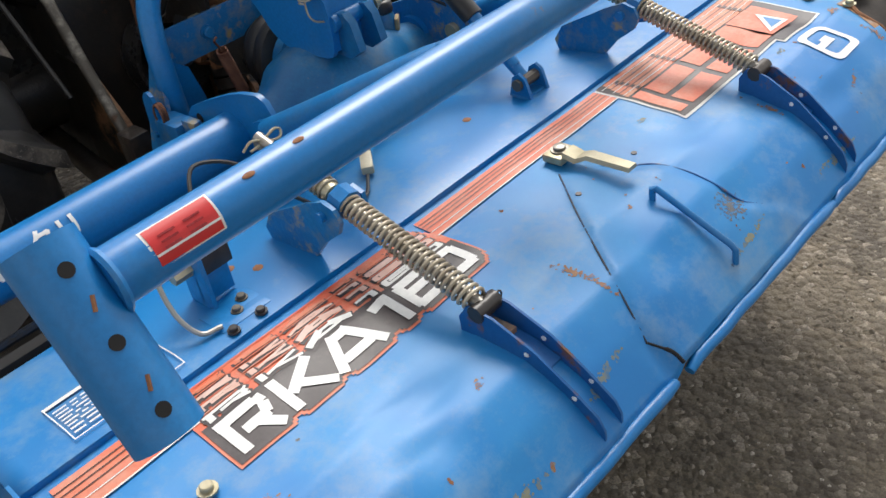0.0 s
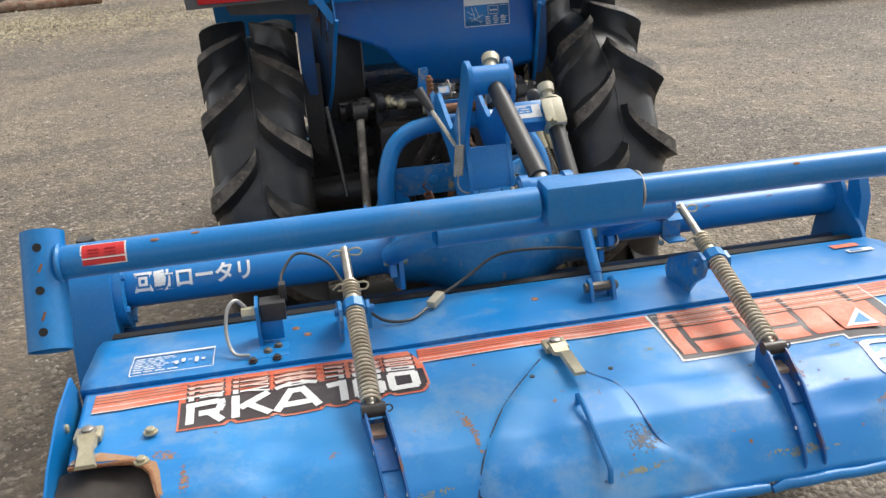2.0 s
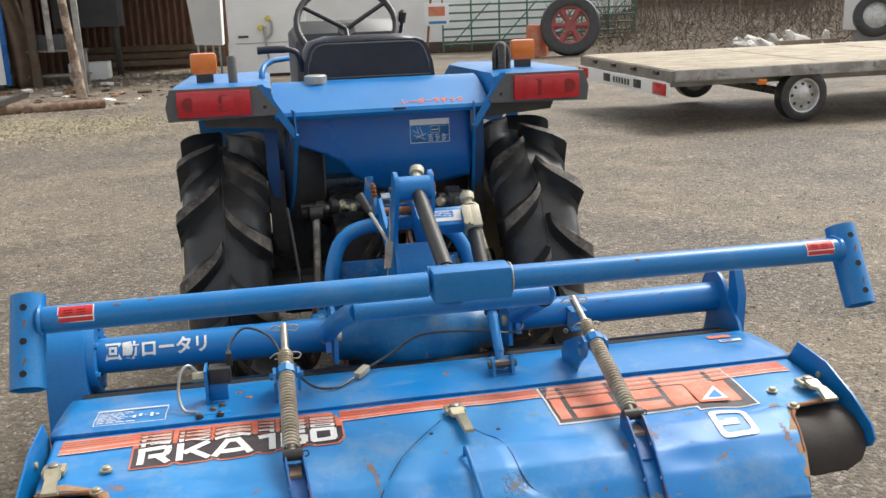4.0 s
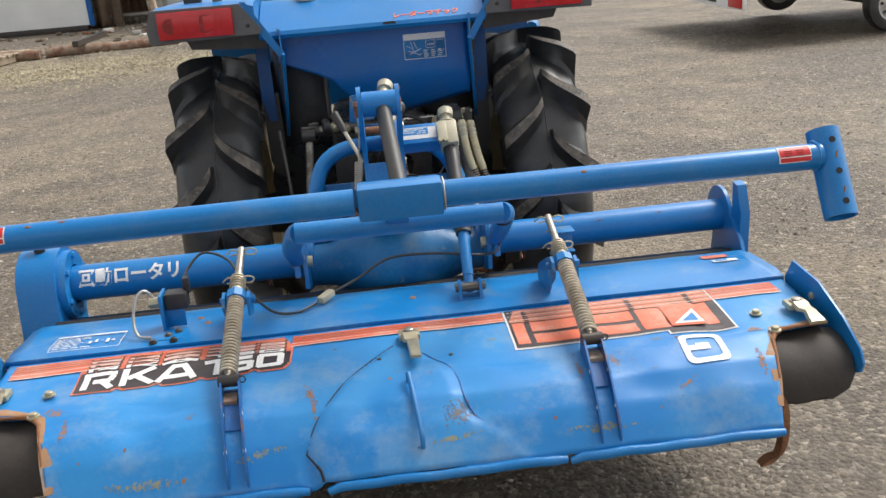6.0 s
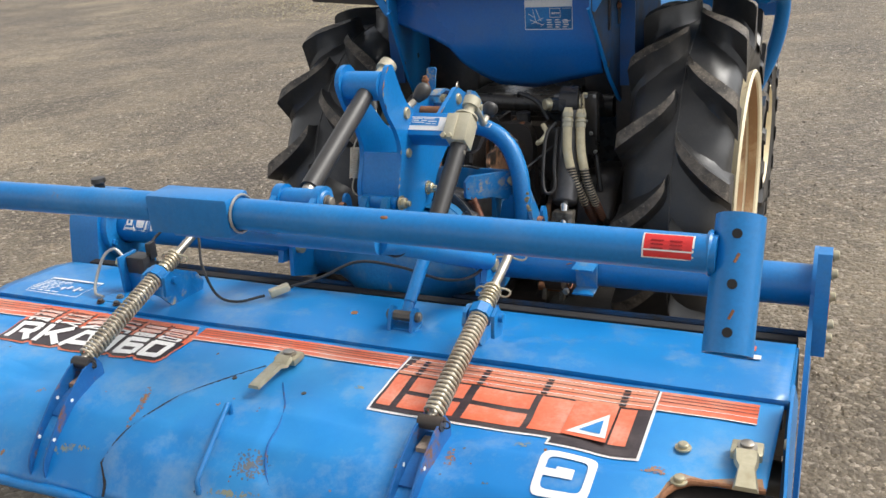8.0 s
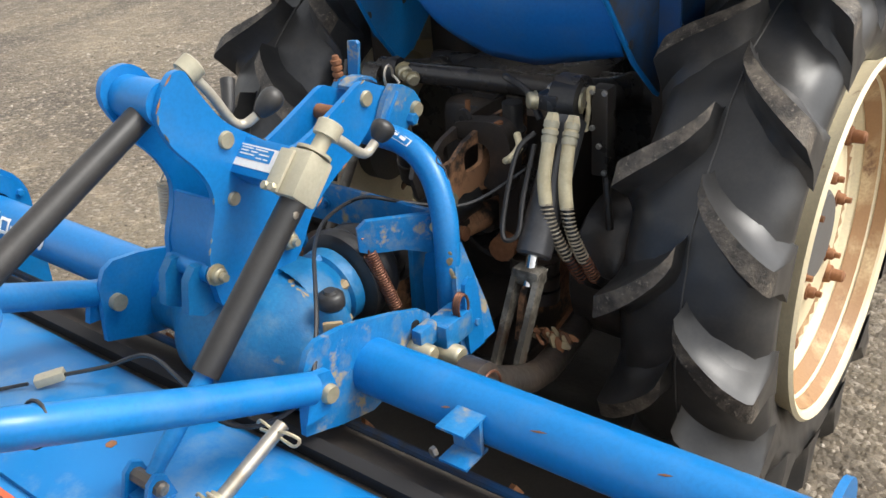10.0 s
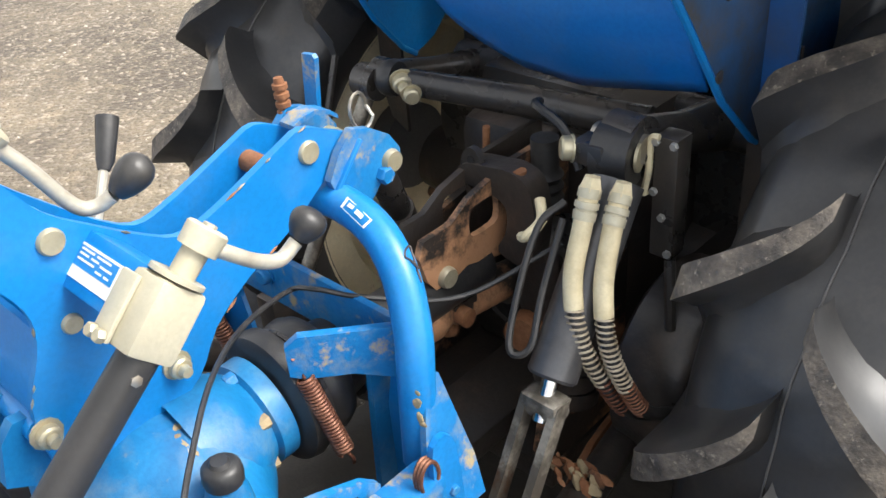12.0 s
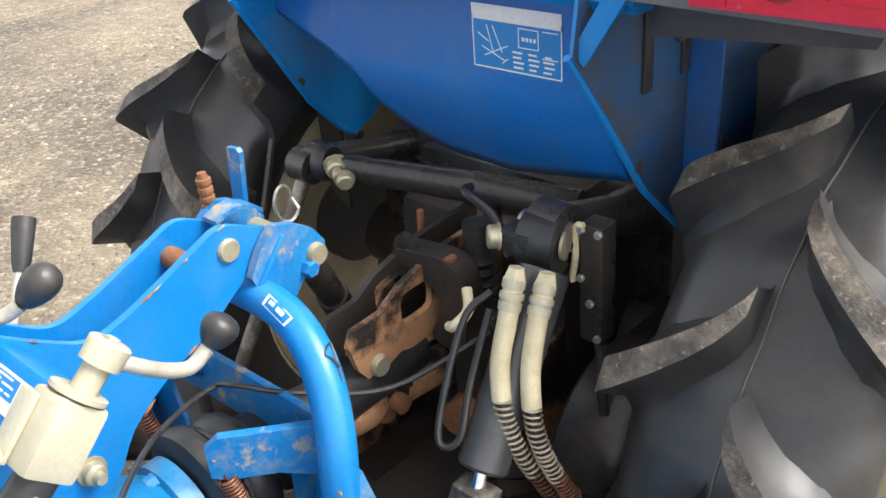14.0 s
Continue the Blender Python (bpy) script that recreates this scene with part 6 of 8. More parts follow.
# hanging helper spring by the mast
part("hanging_spring", helix((-0.063, 0.402, 0.858), (-0.070, 0.398, 0.797), 0.0085, 0.0016, 15), spring_steel, tiller, "thin hanging spring")
part("spring_wire", tube(smooth_path([(-0.055, 0.436, 0.925), (-0.060, 0.412, 0.880), (-0.063, 0.402, 0.866), (-0.063, 0.396, 0.858)], 3), 0.0016, 5), spring_steel, tiller)
part("spring_wire", tube(smooth_path([(-0.070, 0.398, 0.798), (-0.073, 0.392, 0.780), (-0.066, 0.388, 0.768), (-0.050, 0.385, 0.762)], 3), 0.0016, 5), spring_steel, tiller)

# rotor under the hood
rotor = part("rotor_shaft", tube([(-0.76, 0.40, 0.26), (0.77, 0.40, 0.26)], 0.035, 16), black_grease, tiller, "dark rotor shaft with tines")
for k in range(22):
    x = -0.70 + 0.0667 * k
    a = k * 2.1
    s = 1 if k % 2 else -1
    pts, wid = [], []
    for f in (0.0, 0.35, 0.7, 1.0):
        aa = a + 0.5 * f * f
        rr = 0.04 + 0.185 * f
        pts.append(V(x + s * 0.045 * f ** 3, 0.40 + rr * math.cos(aa), 0.26 + rr * math.sin(aa)))
        wid.append(aa)
    rings = []
    for p, aa in zip(pts, wid):
        t = V(0, -math.sin(aa), math.cos(aa))
        rings.append([p + t * 0.018 + V(0.004, 0, 0), p - t * 0.018 + V(0.004, 0, 0), p - t * 0.018 - V(0.004, 0, 0), p + t * 0.018 - V(0.004, 0, 0)])
    part("tine", ring_sweep(bmesh.new(), rings), rusty, rotor)

# ---- tractor ----
tractor = thing("tractor", (0, 1.6, 0), "blue compact tractor with lugged rear tyres parked on gravel", "tractor")
HY, HZ, TR = 1.310, 0.510, 0.510


def tyre_mesh(c, axis_sign, half, r_tread, r_rim, lugs=18, lug_h=0.036):
    """A farm tyre: carcass with rounded shoulders and bent lugs that meet in arrows."""
    r0 = r_tread - lug_h
    prof = [(-half * 0.72, r_rim), (-half * 0.88, r_rim + 0.035), (-half * 0.95, r_rim + 0.080), (-half * 0.94, r0 - 0.052), (-half * 0.84, r0 - 0.026), (-half * 0.66, r0 - 0.008), (-half * 0.4, r0), (0, r0 + 0.004), (half * 0.4, r0), (half * 0.66, r0 - 0.008), (half * 0.84, r0 - 0.026), (half * 0.94, r0 - 0.052), (half * 0.95, r_rim + 0.080), (half * 0.88, r_rim + 0.035), (half * 0.72, r_rim)]
    bm = lathe(prof, c, (1, 0, 0), 64)
    return bm


def lug_rings(c, half, r_tread, lug_h, lugs, k, s):
    """Cross sections of one curved lug, from near the tread's middle line to the shoulder, with steep flanks."""
    r0 = r_tread - lug_h
    rings = []
    pitch = 2 * math.pi / lugs
    g = r_tread / 0.51
    for f in (0.0, 0.05, 0.15, 0.30, 0.48, 0.66, 0.82, 0.94, 1.0, 1.03):
        u = s * (0.007 * g + (half - 0.007 * g) * min(f, 1.0))
        a = k * pitch + 0.230 * f ** 0.66 + (pitch / 2 if s > 0 else 0)
        shoulder = max(0.0, abs(u) / half - 0.62) / 0.38
        rt = r_tread - 0.014 * g * shoulder ** 1.6 - (0.030 * g if f > 1 else 0.005 * g if f > 0.97 else 0) - (0.005 * g if f < 0.03 else 0)
        rb = r0 - 0.008 * g - 0.062 * g * min(1.2, shoulder) ** 1.5
        ht = (0.0140 + 0.0050 * f) * g / r_tread
        hm, hb = ht + 0.0100 * g / r_tread, ht + 0.036 * g / r_tread
        rm = rb + 0.30 * (rt - rb)
        rings.append([(c[0] + u, c[1] - rr * math.sin(aa), c[2] + rr * math.cos(aa)) for aa, rr in ((a - hb, rb), (a - hm, rm), (a - ht, rt), (a + ht, rt), (a + hm, rm), (a + hb, rb))])
    return rings


def add_lug(c, half, r_tread, lug_h, lugs, k, sd, ty):
    ob = part("lug", ring_sweep(bmesh.new(), lug_rings(c, half, r_tread, lug_h, lugs, k, sd)), rubber, ty, smooth=48)
    ob.data.materials.append(lug_rubber)
    for p in ob.data.polygons:
        if p.index < 54 and p.index % 6 == 2:
            p.material_index = 1


def make_rear_wheel(s):
    hy = HY
    c, half, r_rim = (0.467 if s > 0 else -0.464, hy, HZ), 0.128, 0.318
    ty = part("rear_tyre", tyre_mesh(c, s, half, TR, r_rim, 15, 0.050), rubber, tractor, "black rear tractor tyre with deep lugs", smooth=50)
    for sd in (-1, 1):
        for k in range(15):
            add_lug(c, half, TR, 0.050, 15, k + (0.942 if s > 0 else 0.49), sd, ty)
    bm = tube([(c[0] + 0.0012 * math.sin(11 * a) + 0.001 * math.sin(29 * a), hy + (TR - 0.0452) * math.cos(a), HZ + (TR - 0.0452) * math.sin(a)) for a in (k * 2 * math.pi / 90 for k in range(90))], 0.0013, 5, closed=True)
    part("mould_seam", bm, seam_rubber, ty)
    # dished rim, its disc set inboard of the outer flange
    o = c[0] + s * 0.126
    prof = [(o, 0.330), (o + s * 0.006, 0.324), (o, 0.312), (o - s * 0.03, 0.300), (o - s * 0.06, 0.272), (o - s * 0.075, 0.262), (o - s * 0.082, 0.235), (o - s * 0.072, 0.205), (o - s * 0.062, 0.15), (o - s * 0.061, 0.085), (o - s * 0.068, 0.080), (o - s * 0.08, 0.080), (o - s * 0.08, 0.15), (o - s * 0.092, 0.205), (o - s * 0.105, 0.24), (o - s * 0.21, 0.262), (o - s * 0.215, 0.325), (o - s * 0.205, 0.328), (o - s * 0.19, 0.300), (o - s * 0.02, 0.318)]
    rim = part("rear_rim", lathe([(x - o, r) for x, r in prof], (o, hy, HZ), (1, 0, 0), 56), cream, tractor, "cream rear wheel rim with rusty bolts")
    part("rim_lip", lathe([(-s * 0.213, 0.316), (-s * 0.222, 0.322), (-s * 0.226, 0.338), (-s * 0.220, 0.340), (-s * 0.206, 0.330)], (o, hy, HZ), (1, 0, 0), 56), cream, rim, "cream inner lip of the rim")
    part("hub", lathe([(-s * 0.12, 0.0), (-s * 0.12, 0.085), (-s * 0.060, 0.085), (-s * 0.054, 0.078), (-s * 0.054, 0.0)], (o, hy, HZ), (1, 0, 0), 28, closed=False), lamp_grey, rim)
    for k in range(6):
        a = k * math.pi / 3 + 0.3
        q = V(o - s * 0.061, hy + 0.108 * math.cos(a), HZ + 0.108 * math.sin(a))
        part("wheel_nut", bolt(q, (s, 0, 0), 0.011, 0.013, 0.016, stud=0.011), rusty, rim)
    for k in range(8):
        a = k * math.pi / 4 + 0.47
        q = V(o - s * 0.0815, hy + 0.160 * math.cos(a), HZ + 0.160 * math.sin(a))
        part("disc_hole", tube([q, q - V(s * 0.0018, 0, 0)], 0.0145, 14), rust_black, rim, "dark rusty hole in the wheel disc" if k == 0 else "")
    for k in range(4):
        a = k * math.pi / 2 + 0.75
        q = V(o - s * 0.072, hy + 0.205 * math.cos(a), HZ + 0.205 * math.sin(a))
        part("rim_bolt", tube([q, q + V(s * 0.012, 0, 0), q + V(s * 0.014, 0, 0), q + V(s * 0.034, 0, 0), q + V(s * 0.038, 0, 0)], [0.020, 0.018, 0.013, 0.012, 0.008], 10), rusty, rim)
    for a0, r0, a1, r1 in ((0.005, 0.3090, 0.0285, 0.2995), (0.0345, 0.2945, 0.0585, 0.2720), (0.076, 0.2600, 0.0815, 0.2370)):
        part("rust_band", lathe([(-s * a0, r0), (-s * a1, r1), (-s * a1, r1 - 0.0012), (-s * a0, r0 - 0.0012)], (o, hy, HZ), (1, 0, 0), 48), rust_cream, rim, "rust-brown band inside the rim")


make_rear_wheel(1)
make_rear_wheel(-1)

# front wheels and axle
for s in (-1, 1):
    c = (s * 0.47, 2.62, 0.34)
    ty = part("front_tyre", tyre_mesh(c, s, 0.09, 0.34, 0.20, 14, 0.026), rubber, tractor, "black front tractor tyre", smooth=50)
    for sd in (-1, 1):
        for k in range(14):
            add_lug(c, 0.09, 0.34, 0.026, 14, k, sd, ty)
    part("front_rim", lathe([(s * 0.07, 0.205), (s * 0.075, 0.19), (s * 0.02, 0.17), (s * 0.03, 0.05), (s * 0.03, 0.0), (0, 0.0), (-0.01 * s, 0.17), (-s * 0.07, 0.205)], c, (1, 0, 0), 36, closed=False), cream, tractor)
part("front_axle", tube([(-0.42, 2.62, 0.36), (0.42, 2.62, 0.36)], 0.045, 12), black_paint, tractor)

# body below: gear case, axle tubes, belly
part("gear_case", box((-0.15, 1.10, 0.34), (0.15, 2.55, 0.74), 0.03), black_grease, tractor, "greasy black transmission case")
for x0, x1 in ((-0.325, -0.15), (0.15, 0.325)):
    part("brake_case", box((x0, 1.30, 0.40), (x1, 1.52, 0.99), 0.03), black_grease, tractor, "greasy black brake and final drive case")
    part("brake_cover", lathe([(0.0, 0.0), (0.0, 0.10), (0.015, 0.115), (0.03, 0.115), (0.03, 0.0)], ((x0 + x1) / 2, 1.30, 0.62), (0, -1, 0), 24, closed=False), black_paint, tractor)
# drum and arm added as occluders to darken the ground under the axle
fd = part("final_drive", lathe([(-0.055, 0.0), (-0.055, 0.120), (-0.045, 0.134), (0.030, 0.138), (0.045, 0.128), (0.052, 0.090), (0.052, 0.0)], (0.270, 1.085, 0.495), (1, 0, 0), 32, closed=False), black_grease, tractor, "greasy black drum added to block light beside the axle")
for k in range(8):
    a = k * 0.785 + 0.2
    part("bolt", bolt((0.310, 1.085 + 0.112 * math.cos(a), 0.495 + 0.112 * math.sin(a)), (1, 0, 0), 0.008, 0.008), black_paint, fd)
part("drive_arm", box((0.20, 1.08, 0.42), (0.30, 1.40, 0.60), 0.03), black_grease, fd)
part("axle_tube", tube([(-0.40, HY, HZ), (-0.15, HY, HZ - 0.01), (0.15, HY, HZ - 0.01), (0.40, HY, HZ)], [0.062, 0.085, 0.085, 0.062], 20), black_grease, tractor)
bm = lathe([(0, 0.03), (0.03, 0.045), (0.05, 0.03), (0.12, 0.022), (0.12, 0.0)], (0.03, 1.10, 0.565), (0, -1, 0), 20, closed=False)
part("drive_stub", bm, black_grease, tractor)
part("drive_shield", lathe([(0.0, 0.09), (0.03, 0.10), (0.07, 0.095), (0.07, 0.085), (0.03, 0.09), (0.0, 0.08)], (0.03, 1.09, 0.56), (0, -1, 0), 24), black_paint, tractor)
# lift casing and rock shaft
part("lift_case", box((-0.15, 1.15, 0.68), (0.15, 1.62, 0.80), 0.025), black_paint, tractor, "black hydraulic lift casing")
for x in (-0.12, -0.04, 0.04, 0.12):
    part("case_bolt", bolt((x, 1.148, 0.765), (0, -1, 0), 0.009, 0.008, 0.012), black_paint, tractor)
part("case_cover", plate([(-0.10, 0.60), (0.10, 0.60), (0.12, 0.70), (0.09, 0.75), (-0.09, 0.75), (-0.12, 0.70)], "y", 1.145, 0.016, bevel=0.004), black_grease, tractor)
part("sensor_tube", tube(smooth_path([(0.06, 1.03, 0.83), (0.08, 1.0, 0.84), (0.12, 1.0, 0.82), (0.15, 0.99, 0.78)], 5), 0.006, 8), black_plastic, tractor)
part("ribbed_boot", lathe([(0.0, 0.0), (0.0, 0.020), (0.008, 0.024), (0.016, 0.020), (0.024, 0.024), (0.032, 0.020), (0.040, 0.024), (0.048, 0.018), (0.09, 0.018), (0.09, 0.0)], (0.075, 1.02, 0.70), (0, 0, 1), 18, closed=False), black_plastic, tractor)
part("rock_shaft", tube([(-0.24, 1.22, 0.765), (0.26, 1.22, 0.765)], 0.030, 16), black_paint, tractor)
for s, tip in ((-1, V(-0.188, 1.004, 0.820)), (1, V(0.205, 1.0, 0.825))):
    q = V(s * 0.205, 1.22, 0.765)
    w = 1.0 if s > 0 else 0.66
    bm = tube([q, q.lerp(tip, 0.5), tip], [0.036 * w, 0.026 * w, 0.030 * w], 14)
    la = part("lift_arm", bm, black_paint, tractor, "black lift arm")
    part("arm_pin", tube([tip + V(-0.040 if s > 0 else -0.014, 0, 0), tip + V(0.026, 0, 0)], 0.017 * w, 12), steel, la)
    part("arm_boss", lathe([(-0.02 * w, 0.0), (-0.02 * w, 0.036 * w), (0.02 * w, 0.036 * w), (0.02 * w, 0.0)], tip, (1, 0, 0), 20, closed=False), black_paint, la)
    if s < 0:
        part("arm_bolt", bolt(tip + V(0.026, 0, 0), (1, 0, 0), 0.012, 0.010, 0.016), zinc, la)
bx = part("rocker_tube", tube([(-0.126, 0.99, 0.828), (0.02, 1.08, 0.800), (0.16, 1.12, 0.790)], [0.018, 0.022, 0.024], 14), black_paint, tractor)
part("rocker_joint", lathe([(-0.012, 0.0), (-0.012, 0.023), (0.0, 0.026), (0.008, 0.023), (0.008, 0.0)], (-0.150, 0.985, 0.830), (1, 0.2, 0), 20, closed=False), black_plastic, bx)
part("rocker_nut", bolt((-0.130, 0.982, 0.832), (0.75, -0.6, -0.2), 0.014, 0.014, 0.018, stud=0.014), zinc, bx)
part("rocker_nut", bolt((-0.10, 0.968, 0.826), (0.75, -0.6, -0.2), 0.011, 0.010, 0.014), zinc, bx)
# left lift rod
lr = part("lift_rod", tube([(-0.203, 0.99, 0.806), (-0.214, 0.905, 0.67), (-0.225, 0.80, 0.505)], [0.011, 0.011, 0.010], 12), fork_iron, tractor, "dark steel left lift rod")
part("rod_ball", lathe([(-0.02, 0.0), (-0.018, 0.024), (0.018, 0.024), (0.02, 0.0)], (-0.203, 0.990, 0.812), (1, 0, 0), 18, closed=False), black_paint, lr)
part("rod_fork", box((-0.245, 0.765, 0.47), (-0.205, 0.815, 0.56), 0.005, m=None), black_grease, lr)
part("stay_rod", tube([(-0.285, 1.0, 0.83), (-0.262, 0.90, 0.62)], 0.005, 8), black_paint, tractor)
# right lift cylinder with hoses
cyl0, cyl1 = V(0.222, 0.960, 0.800), V(0.234, 0.824, 0.626)
lc = part("lift_cylinder", tube([cyl0, cyl1, cyl1 + (cyl1 - cyl0).normalized() * 0.004], [0.0285, 0.0285, 0.025], 22), cylinder_grey, tractor, "dark grey hydraulic lift cylinder")
part("cylinder_rod", tube([cyl1, V(0.239, 0.796, 0.582)], 0.0105, 14), chrome, lc, "bright chromed rod")
part("cylinder_eye", lathe([(-0.022, 0.0), (-0.022, 0.034), (0.022, 0.034), (0.022, 0.0)], (0.205, 0.985, 0.820), (1, 0.15, 0), 22, closed=False), black_plastic, lc)
part("eye_cap", tube([(0.227, 0.988, 0.820), (0.2305, 0.989, 0.820)], 0.017, 18), zinc, lc)
part("hose_block", box((0.165, 0.950, 0.812), (0.205, 0.985, 0.838), 0.004), black_paint, lc)
part("hose_block_bolt", bolt((0.163, 0.958, 0.825), (-0.7, -0.7, 0.1), 0.014, 0.012, 0.016), zinc, lc)
fork = part("fork", box((0.214, 0.792, 0.584), (0.260, 0.822, 0.612), 0.005), fork_iron, tractor, "worn steel fork of the lift rod")
for x in (0.216, 0.256):
    bm = bmesh.new()
    rings = [[(x + a, y + b, z) for a, b in ((-0.005, -0.012), (0.005, -0.012), (0.005, 0.012), (-0.005, 0.012))] for y, z in ((0.810, 0.608), (0.772, 0.54), (0.725, 0.455), (0.715, 0.43))]
    part("fork_leg", ring_sweep(bm, rings), fork_iron, fork)
part("fork_pin", tube([(0.200, 0.722, 0.455), (0.275, 0.722, 0.455)], 0.010, 10), rusty, fork)
hoses = [[(0.223, 0.906, 0.817), (0.226, 0.888, 0.780), (0.233, 0.862, 0.730), (0.252, 0.848, 0.672), (0.276, 0.862, 0.610), (0.295, 0.895, 0.555), (0.32, 0.98, 0.51)], [(0.249, 0.924, 0.810), (0.253, 0.902, 0.775), (0.262, 0.876, 0.724), (0.279, 0.862, 0.665), (0.297, 0.874, 0.606), (0.310, 0.905, 0.556), (0.335, 0.99, 0.51)]]
for hp in hoses:
    p = smooth_path(hp, 8)
    n = len(p) * 7 // 16
    hs = part("hydraulic_hose", tube(p, 0.0078, 12), black_plastic, tractor, "hydraulic hose in a cream sleeve and coil guard")
    part("sleeve", tube(p[1:n], 0.0108, 14), hose_cream, hs, "cream plastic sleeve")
    part("fitting", tube([p[0] + V(0, 0.004, 0.012), p[0], p[1]], [0.009, 0.013, 0.012], 6), hose_cream, hs)
    d = (p[3] - p[0]).normalized()
    rib = [(0.0, 0.0125), (0.010, 0.0125), (0.0105, 0.0105), (0.014, 0.0105), (0.0145, 0.0132), (0.021, 0.0132), (0.0215, 0.0112), (0.024, 0.0112), (0.0245, 0.0128), (0.034, 0.0124)]
    part("crimp", tube([p[0] + d * a for a, r in rib], [r for a, r in rib], 12), cast_cream, hs, "ribbed hose fitting")
    q = p[n - 1:-10]
    turns = []
    total = 22
    for k in range(total * 10):
        f = k / (total * 10) * (len(q) - 1)
        i = int(f)
        base = q[i].lerp(q[min(i + 1, len(q) - 1)], f - i)
        d = (q[min(i + 1, len(q) - 1)] - q[max(i - 1, 0)]).normalized()
        u, w = frame_of(d)
        a = 2 * math.pi * k / 10
        turns.append(base + 0.0098 * (math.cos(a) * u + math.sin(a) * w))
    part("coil_guard", tube(turns[:141], 0.0014, 5), spring_steel, hs, "steel coil guard")
    part("coil_guard", tube(turns[140:], 0.0014, 5), rust_spring, hs, "rusty lower end of the coil guard")
part("bypass_pipe", tube(smooth_path([(0.195, 0.90, 0.795), (0.180, 0.870, 0.770), (0.185, 0.820, 0.690), (0.196, 0.800, 0.655), (0.214, 0.812, 0.662), (0.205, 0.845, 0.71), (0.200, 0.89, 0.78)], 6), 0.0042, 8), black_tube, tractor, "bent dark steel pipe")
part("clamp", tube(smooth_path([(0.165, 0.895, 0.79), (0.178, 0.88, 0.775), (0.170, 0.865, 0.76), (0.158, 0.87, 0.752)]), 0.006, 8), hose_cream, tractor)
# level sensor box
sb = part("sensor_box", box((0.236, 1.005, 0.690), (0.266, 1.035, 0.842), 0.004), black_paint, tractor, "black slim box with bolts")
for x, z in ((0.240, 0.836), (0.262, 0.836), (0.240, 0.775), (0.252, 0.745), (0.262, 0.70)):
    part("bolt", bolt((x, 1.004, z), (0, -1, 0), 0.005, 0.005), galvanised, sb)
part("edge_strip", tube(smooth_path([(0.244, 1.002, 0.842), (0.234, 1.002, 0.838), (0.233, 1.002, 0.80), (0.229, 1.002, 0.775), (0.231, 1.002, 0.768)], 3), 0.004, 6), hose_cream, sb)
part("stay", tube([(0.262, 1.01, 0.69), (0.275, 1.0, 0.60)], 0.007, 8), black_paint, tractor)
# lower links
for s in (-1, 1):
    link = smooth_path([(s * 0.18, 1.32, 0.40), (s * 0.22, 1.05, 0.41), (s * 0.262, 0.80, 0.43), (s * 0.283, 0.64, 0.515), (s * 0.285, 0.585, 0.550)], 4)
    ll = part("lower_link", tube(link, [0.024] * (len(link) - 4) + [0.026, 0.028, 0.032, 0.034], 10), black_grease, tractor, "greasy black lower link arm")
    part("link_ball", lathe([(-0.026, 0.0), (-0.026, 0.020), (-0.018, 0.036), (0.018, 0.036), (0.026, 0.020), (0.026, 0.0)], (s * 0.288, 0.575, 0.556), (1, 0, 0), 22, closed=False), black_grease, ll)
    part("link_pin", tube([(s * 0.24, 0.572, 0.556), (s * 0.325, 0.572, 0.556)], 0.012, 12), blue_worn if s > 0 else steel, ll)
    part("linch_ring", tube([V(s * 0.318, 0.572 + 0.026 * math.cos(a), 0.556 + 0.03 * math.sin(a)) for a in (k * 6.28 / 18 for k in range(18))], 0.002, 6, closed=True), rust_spring, ll)
# top link bracket
cheek = [(0.806, 0.716), (0.815, 0.735), (0.862, 0.736), (0.895, 0.755), (0.97, 0.772), (1.09, 0.775), (1.09, 0.62), (0.93, 0.655), (0.885, 0.668), (0.835, 0.652), (0.816, 0.68)]
def holed_cheek(x, half, hy, hz, ry, rz):
    """A bracket side plate with a rounded square hole through it."""
    out = []
    for p, q in zip(cheek, cheek[1:] + cheek[:1]):
        out += [(p[0] + (q[0] - p[0]) * k / 3, p[1] + (q[1] - p[1]) * k / 3) for k in range(3)]
    bm = bmesh.new()
    loops = []
    for sx in (-half, half):
        o = [bm.verts.new((x + sx, y, z)) for y, z in out]
        h = []
        for y, z in out:
            dy, dz = y - hy, z - hz
            k = ((abs(dy) / ry) ** 4 + (abs(dz) / rz) ** 4) ** -0.25
            h.append(bm.verts.new((x + sx, hy + dy * k, hz + dz * k)))
        loops.append((o, h))
    (o0, h0), (o1, h1) = loops
    for i in range(len(out)):
        j = (i + 1) % len(out)
        for f in ((o0[i], o0[j], h0[j], h0[i]), (o1[j], o1[i], h1[i], h1[j]), (o0[j], o0[i], o1[i], o1[j]), (h0[i], h0[j], h1[j], h1[i])):
            bm.faces.new(f)
    return bm


br = part("top_link_bracket", holed_cheek(0.055, 0.0045, 0.919, 0.722, 0.027, 0.021), rust_black, tractor, "rusty top link bracket")
part("cheek", holed_cheek(0.012, 0.0045, 0.919, 0.722, 0.027, 0.021), black_grease, br)
part("bracket_pin", tube([(-0.01, 0.846, 0.672), (0.064, 0.846, 0.672), (0.068, 0.846, 0.672)], [0.014, 0.014, 0.012], 14), zinc, br)
body = [(0.066, 0.664), (0.108, 0.656), (0.122, 0.690), (0.124, 0.735), (0.114, 0.770), (0.088, 0.782), (0.056, 0.779), (0.020, 0.774), (0.004, 0.762), (0.006, 0.746), (0.052, 0.744), (0.076, 0.736), (0.082, 0.718), (0.078, 0.694)]
